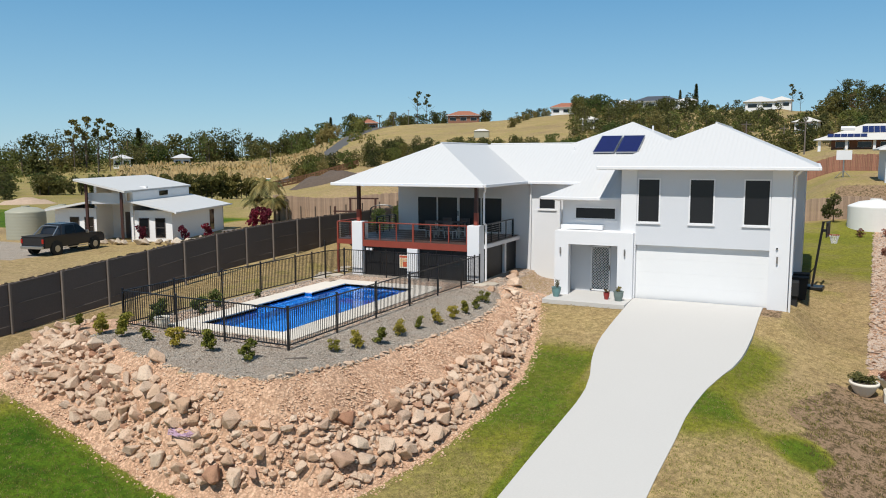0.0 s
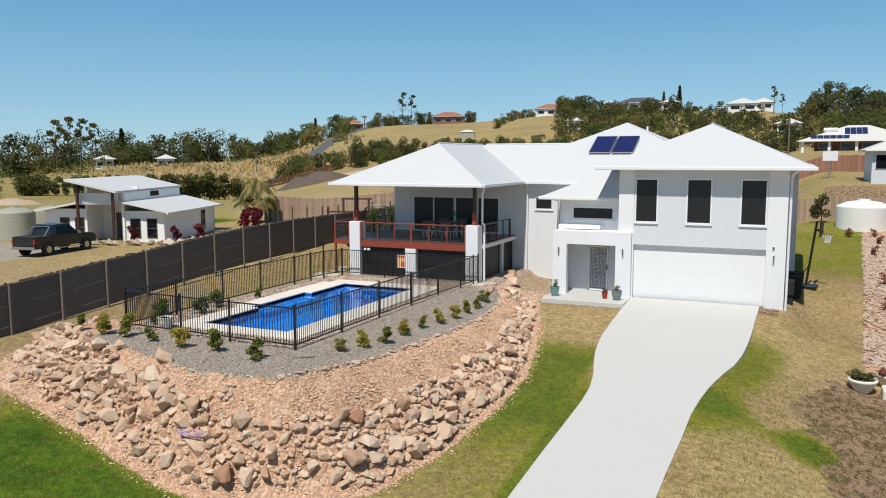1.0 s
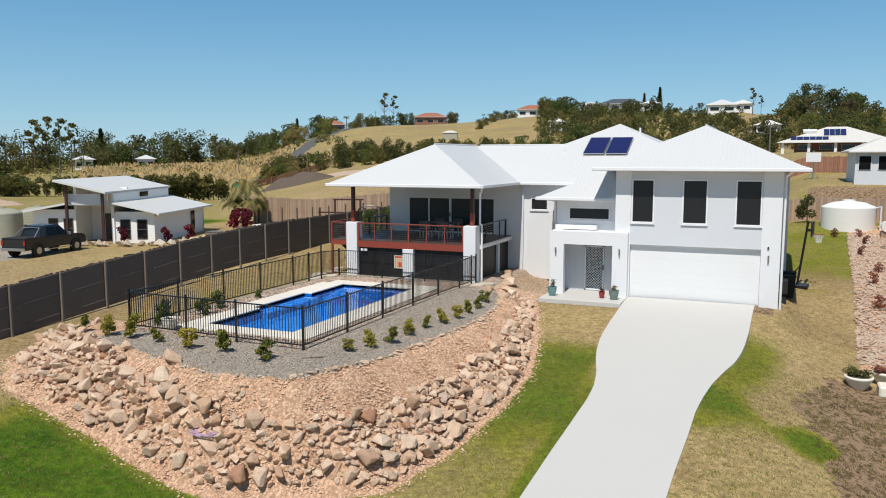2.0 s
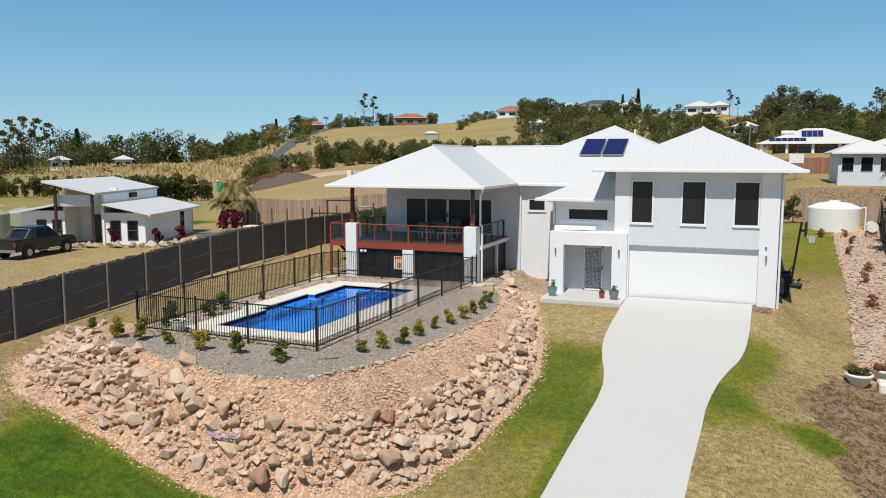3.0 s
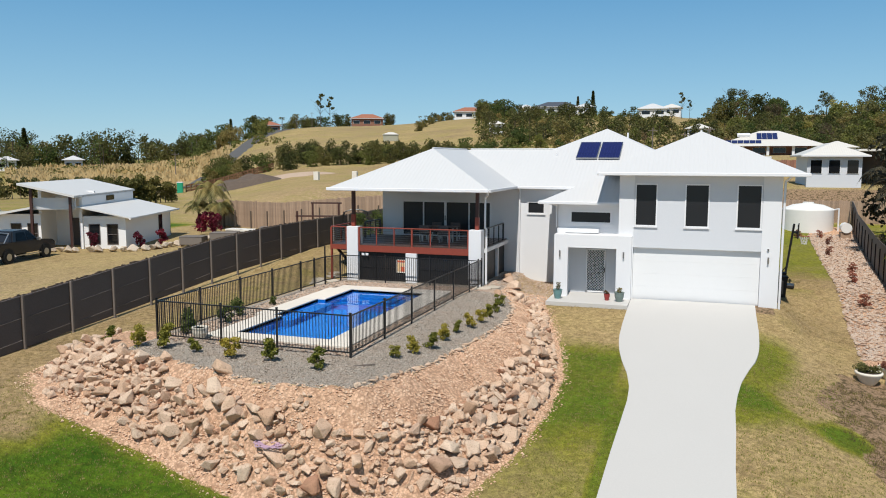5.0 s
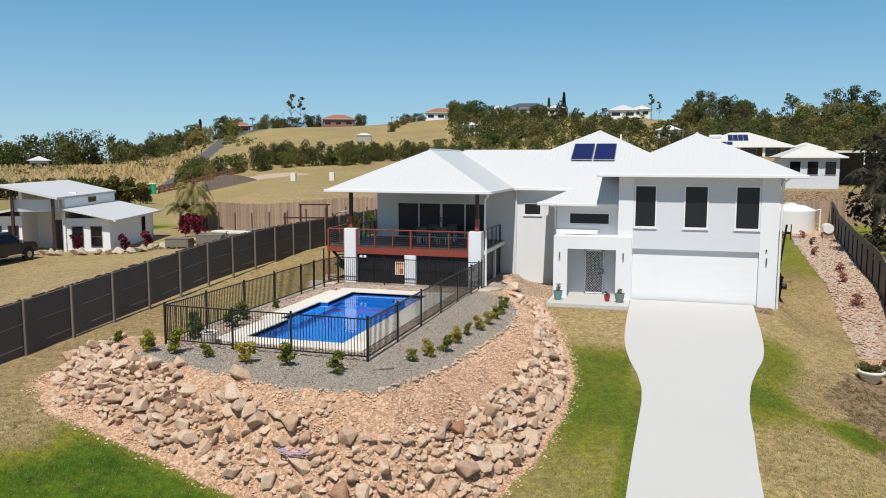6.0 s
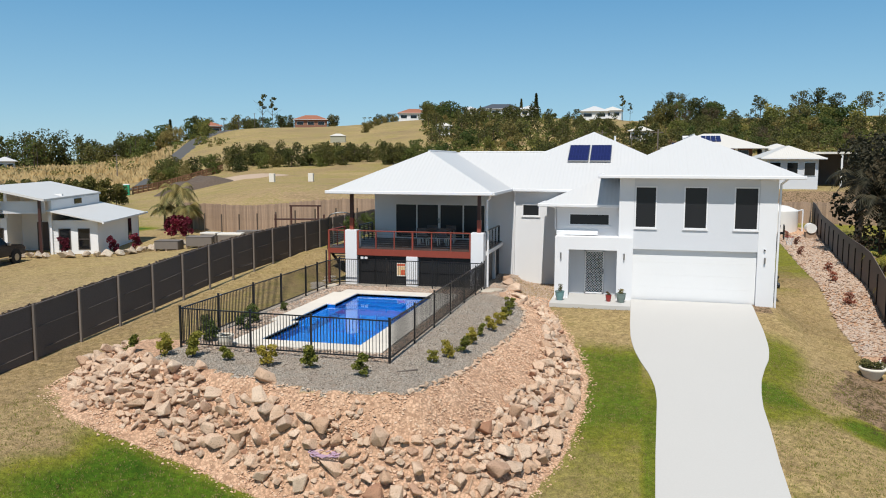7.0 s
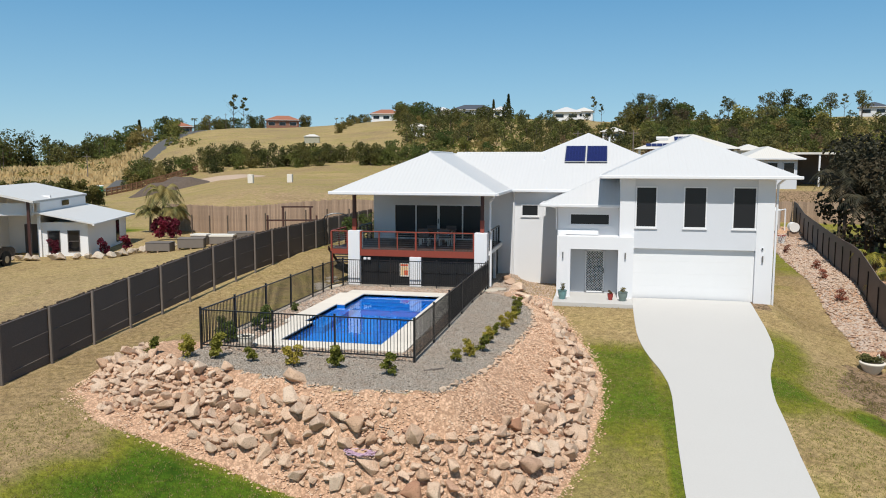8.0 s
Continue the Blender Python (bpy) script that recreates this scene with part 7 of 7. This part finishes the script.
# Added bins fill in for unidentified dark shapes along the side wall.
wheelie_bin(-0.40, 37.0, 90)
wheelie_bin(-0.38, 38.0, 90)
ac = thing("air_conditioner", "outdoor air conditioner unit drawn black on the side wall", "air conditioner", (-0.55, 35.6, 0.3))
# case and bracket both take the black rubber colour
part("case", bx(-0.2, -0.4, 0, 0.15, 0.4, 0.6, bevel=0.02), M["rubber"], ac)
part("bracket", bx(-0.22, -0.3, -0.9, 0.1, 0.3, -0.001), M["rubber"], ac)

# coiled hose on the rubble
hose = thing("garden_hose", "coiled mauve garden hose lying on the rubble", "hose", (-13.85, 14.0, height(-13.85, 14.0) + 0.1))
bm = bmesh.new()
r0 = random.Random(2)
pts = []
for i in range(120):
    a = i * 0.32
    r = 0.20 + 0.08 * math.sin(i * 0.9) + 0.05 * r0.random()
    pts.append((r * 1.3 * math.cos(a), r * 0.9 * math.sin(a), 0.03 + 0.05 * r0.random()))
pipe(bm, pts, 0.014, 5)
part("coil", bm, M["hose_pink"], hose)
stick = thing("timber_offcut", "short grey timber offcut on the gravel", "timber", (-12.75, 17.25, height(-12.75, 17.25)), 40)
part("board", bx(-0.3, -0.025, 0.0, 0.3, 0.025, 0.03), M["fence_post"], stick)

# stepping stones to the deck stair
for i, (x, y) in enumerate(((-20.7, 29.9), (-21.0, 30.7), (-20.6, 31.2), (-21.4, 31.5), (-21.2, 32.6), (-21.6, 33.5), (-13.2, 31.4), (-12.9, 32.0))):
    t = thing("stepping_stone", "irregular pale flat stepping stone", "paving stone", (x, y, height(x, y) + 0.0), i * 40, "stepping stones")
    part("stone", lathe(bmesh.new(), [(0.36, -0.05), (0.38, 0.03), (0.34, 0.05)], 7), M["flag_stone"], t)

# boulders at the corner of the deck and by the entry slope
for i, (x, y, r) in enumerate(((-12.2, 33.0, 0.42), (-12.6, 33.9, 0.38), (-11.9, 31.8, 0.32), (-12.9, 34.9, 0.34), (-11.5, 30.4, 0.3), (-12.3, 30.6, 0.25), (-11.0, 31.2, 0.22), (-21.9, 17.8, 0.26), (-22.2, 16.9, 0.33), (-21.5, 16.5, 0.35), (-20.9, 16.2, 0.3))):
    ob = new("boulder", ROCKS[i % 18])
    ob.matrix_basis = Matrix.Translation((x, y, height(x, y) + r * 0.3)) @ Matrix.Rotation(i * 1.1, 4, "Z") @ Matrix.Diagonal((r, r, r, 1))
    tagged(ob, "loose tan sandstone boulder resting on the ground", "boulder", "loose boulders")

# gravel chips and lawn tufts
def on_gravel(rg):
    x, y = rg.uniform(-21, -10.3), rg.uniform(15, 31)
    if not inside(TERRACE, x, y) or (-20.2 < x < -13.4 and 17.9 < y < 31.4) or x < -20.2:
        return None
    return x, y


M["grey_chip"] = rock_material("grey_gravel_chip", [(0.0, (0.11, 0.098, 0.082)), (0.5, (0.34, 0.30, 0.25)), (1.0, (0.66, 0.60, 0.52))])
scatter("gravel_chips", "grey gravel chips on the terrace", 14000, on_gravel, 0.012, 0.032, M["grey_chip"], 17)


def tufts(name, label, n, pick, mat, h0, h1, seed):
    rg = random.Random(seed)
    verts, faces = [], []
    k = 0
    while k < n:
        got = pick(rg)
        if got is None:
            continue
        k += 1
        x, y = got
        z = height(x, y)
        for _ in range(5):
            a, h, w = rg.uniform(0, 6.28), rg.uniform(h0, h1), rg.uniform(0.006, 0.014)
            ox, oy = rg.uniform(-0.07, 0.07), rg.uniform(-0.07, 0.07)
            lx, ly = rg.uniform(-0.5, 0.5) * h, rg.uniform(-0.5, 0.5) * h
            b = len(verts)
            verts += [(x + ox - w * math.cos(a), y + oy - w * math.sin(a), z - 0.01), (x + ox + w * math.cos(a), y + oy + w * math.sin(a), z - 0.01), (x + ox + lx, y + oy + ly, z + h)]
            faces.append((b, b + 1, b + 2))
    tagged(new(name, mesh_of(name, verts, faces, M[mat])), label, "grass", kind="stuff")


M["blade_green"] = leaf_material("green_grass_blades", (0.13, 0.165, 0.016), (0.31, 0.30, 0.06))
M["blade_dry"] = leaf_material("dry_grass_blades", (0.27, 0.205, 0.085), (0.48, 0.37, 0.18))


def on_lush(rg):
    x, y = rg.uniform(-24, 0.6), rg.uniform(7, 27)
    if inside(TOE, x, y):
        return None
    if x < -8.2:
        return (x, y) if y + 0.10 * (x + 15) < 14.2 and x > -23 else None
    a, b = drive_edges(y)
    return (x, y) if not a - 0.02 < x < b + 0.02 else None


def on_dry(rg):
    x, y = rg.uniform(-24.9, 2.0), rg.uniform(8, 46)
    if x > -0.3 + 0.18 * max(0, y - 24) and y < 27.2:
        return None
    if inside(TOE, x, y) or (-20.8 < x < -0.8 and y > 31.7):
        return None
    a, b = drive_edges(y)
    return (x, y) if not a - 0.02 < x < b + 0.02 else None


tufts("lawn_blades", "short green lawn grass", 15000, on_lush, "blade_green", 0.02, 0.045, 1)
tufts("dry_lawn_blades", "short dry straw-coloured grass", 16000, on_dry, "blade_dry", 0.02, 0.045, 2)

# weeds in the bare bed
def on_bed(rg):
    x, y = rg.uniform(-0.2, 6), rg.uniform(14, 27)
    return (x, y) if x > 0.1 + 0.3 * max(0, y - 25) + 0.28 * max(0, 22.3 - y) and noise.noise((x * 1.2, y * 1.2, 0)) > -0.1 else None


tufts("bed_weeds", "straggling green and brown weeds in the bare bed", 2600, on_bed, "leaf_olive", 0.03, 0.09, 3)
tufts("bed_litter", "brown dead weeds and straw in the bare bed", 2400, on_bed, "leaf_dry", 0.02, 0.07, 4)

# dark trees and palms over the side fence
YT = [make_tree("garden_tree", "dense dark green tree overhanging the side fence", "leaf_side", 6.5, 6, s, 11, 2200, 0.28, low=0.2) for s in (71, 72)]
for i, (x, y, s) in enumerate(((9.0, 51.5, 1.2), (9.4, 45.0, 1.15), (10.8, 57.0, 1.3), (8.0, 40.5, 0.95), (8.3, 47.8, 1.0), (7.6, 36.5, 0.8))):
    ob = YT[i] if i < 2 else copy_thing(YT[i % 2], Matrix())
    ob.matrix_basis = pose(x, y, height(x, y) - 0.1, 0, 0, i * 70) @ Matrix.Diagonal((s, s, s, 1))
BP = make_palm("yard_palm", "tall dark feathery palm beyond the fence", 4.6, "leaf_side", 12, 20, 2.6, 0.14)
BP.matrix_basis = pose(7.4, 52.5, height(7.4, 52.5))
for x, y, s in ((8.4, 57.0, 1.05), (7.0, 46.5, 0.85), (10.5, 51.5, 1.15)):
    plant(BP, x, y, s, x * 70)
LP = make_palm("low_palm", "bright green clumping palm by the side fence", 1.2, "leaf_shrub", 14, 18, 1.7, 0.14)
LP.matrix_basis = pose(6.0, 42.0, height(6.0, 42.0))
plant(LP, 5.8, 38.5, 1.0, 40)
SS = [make_shrub(s, 0.7, 0.8, "leaf_rust", 260, 0.09, "bed_shrub", "sparse brownish shrub in the pebble bed") for s in (81, 82)]
for i, (x, y, s) in enumerate(((3.9, 52.5, 0.9), (4.2, 46.0, 0.9), (3.6, 42.0, 0.9), (3.4, 38.0, 1.0), (4.6, 57.5, 0.9), (3.0, 60.8, 1.0), (4.6, 61.2, 0.9))):
    ob = SS[i] if i < 2 else copy_thing(SS[i % 2], Matrix())
    ob.matrix_basis = pose(x, y, height(x, y) - 0.02, 0, 0, i * 90) @ Matrix.Diagonal((s, s, s, 1))
# small tree and plants beyond the deck
ST = make_tree("small_tree", "small olive green tree beside the deck", "leaf_mid", 3.2, 1.9, 91, 8, 1100, 0.13, low=0.35)
ST.matrix_basis = pose(-21.9, 37.9, height(-21.9, 37.9)) @ Matrix.Diagonal((0.8, 0.8, 0.72, 1))
plant(ST, -21.4, 39.6, 0.78, 60)
bs = make_tree("small_tree", "dark green round tree against the back fence", "leaf_dark", 2.2, 1.9, 92, 8, 900, 0.16, low=0.2)
bs.matrix_basis = pose(1.4, 66.8, height(1.4, 66.8))

# dark timber frame beyond the rear fence line, standing for an unidentified object
fr = thing("climbing_frame", "dark timber frame of unclear purpose on the grass", "play equipment", (-29.5, 47.5, height(-29.5, 47.5)), 15)
for x, y, h in ((-1.6, 0, 1.6), (-0.6, 0.5, 2.1), (1.3, 0.4, 2.2), (1.8, -0.3, 1.6)):
    part("upright", bx(x - 0.06, y - 0.06, -0.2, x + 0.06, y + 0.06, h), M["brown_timber"], fr)
part("top_rail", bx(-0.7, 0.42, 2.1, 1.5, 0.54, 2.2), M["brown_timber"], fr)
part("side_rail", bx(-1.7, -0.06, 1.2, 1.9, 0.06, 1.3), M["brown_timber"], fr)
for i in range(9):
    x, y = -41.5 + i * 1.9, 55.4 - i * 0.6
    t = thing("stake", "thin dark timber stake in the grass", "stake", (x, y, height(x, y)), 0, "timber stakes")
    part("stick", bx(-0.04, -0.04, -0.2, 0.04, 0.04, 1.75), M["bark"], t)

# low brown fence along the edge of the vacant land
net = thing("field_fence", "low rusty brown post and rail fence across the field", "fence", (*far(33.5, 182), 0))
run = [(36.7, 176), (35.4, 179), (34.1, 182), (32.8, 184), (31.4, 187), (30.6, 189)]
M["rust_timber"] = simple("rusty_brown_timber", (0.20, 0.105, 0.055), 0.9, vary=0.3, per_object=0.15)
run = [Vector((*far(a, d), 0)) for a, d in run]
for a, b in zip(run, run[1:]):
    for k in range(4):
        q = a.lerp(b, k / 4)
        part("post", bx(q.x - 0.1, q.y - 0.1, ground_at(q.x, q.y) - 0.3, q.x + 0.1, q.y + 0.1, ground_at(q.x, q.y) + 1.7), M["rust_timber"], net, world=True)
    za, zb = ground_at(a.x, a.y), ground_at(b.x, b.y)
    for h in (0.15, 0.7, 1.25):
        bm = bmesh.new()
        vs = [bm.verts.new(c) for c in ((a.x, a.y, za + h), (b.x, b.y, zb + h), (b.x, b.y, zb + h + 0.42), (a.x, a.y, za + h + 0.42), (a.x, a.y + 0.06, za + h), (b.x, b.y + 0.06, zb + h), (b.x, b.y + 0.06, zb + h + 0.42), (a.x, a.y + 0.06, za + h + 0.42))]
        for f in ((0, 1, 2, 3), (4, 5, 6, 7), (0, 1, 5, 4), (1, 2, 6, 5), (2, 3, 7, 6), (3, 0, 4, 7)):
            bm.faces.new([vs[i] for i in f])
        part("rail", bm, M["rust_timber"], net, world=True)

arch = thing("garden_arch", "dark metal garden arch beside the boundary fence", "garden arch", (-24.3, 42.2, height(-24.3, 42.2)), 20)
for s in (-1, 1):
    part("upright", tube(bmesh.new(), (s * 0.75, 0, -0.2), (s * 0.75, 0, 1.75), 0.035, n=8), M["black_metal"], arch)
for y in (-0.25, 0.25):
    part("hoop", pipe(bmesh.new(), [(0.75 * math.cos(math.pi * i / 12), y, 1.7 + 0.3 * math.sin(math.pi * i / 12)) for i in range(13)], 0.03, 6), M["black_metal"], arch)
for h in (0.6, 1.2, 1.7):
    part("cross_bar", tube(bmesh.new(), (-0.75, -0.25, h), (-0.75, 0.25, h), 0.02, n=6), M["black_metal"], arch)
    part("cross_bar", tube(bmesh.new(), (0.75, -0.25, h), (0.75, 0.25, h), 0.02, n=6), M["black_metal"], arch)
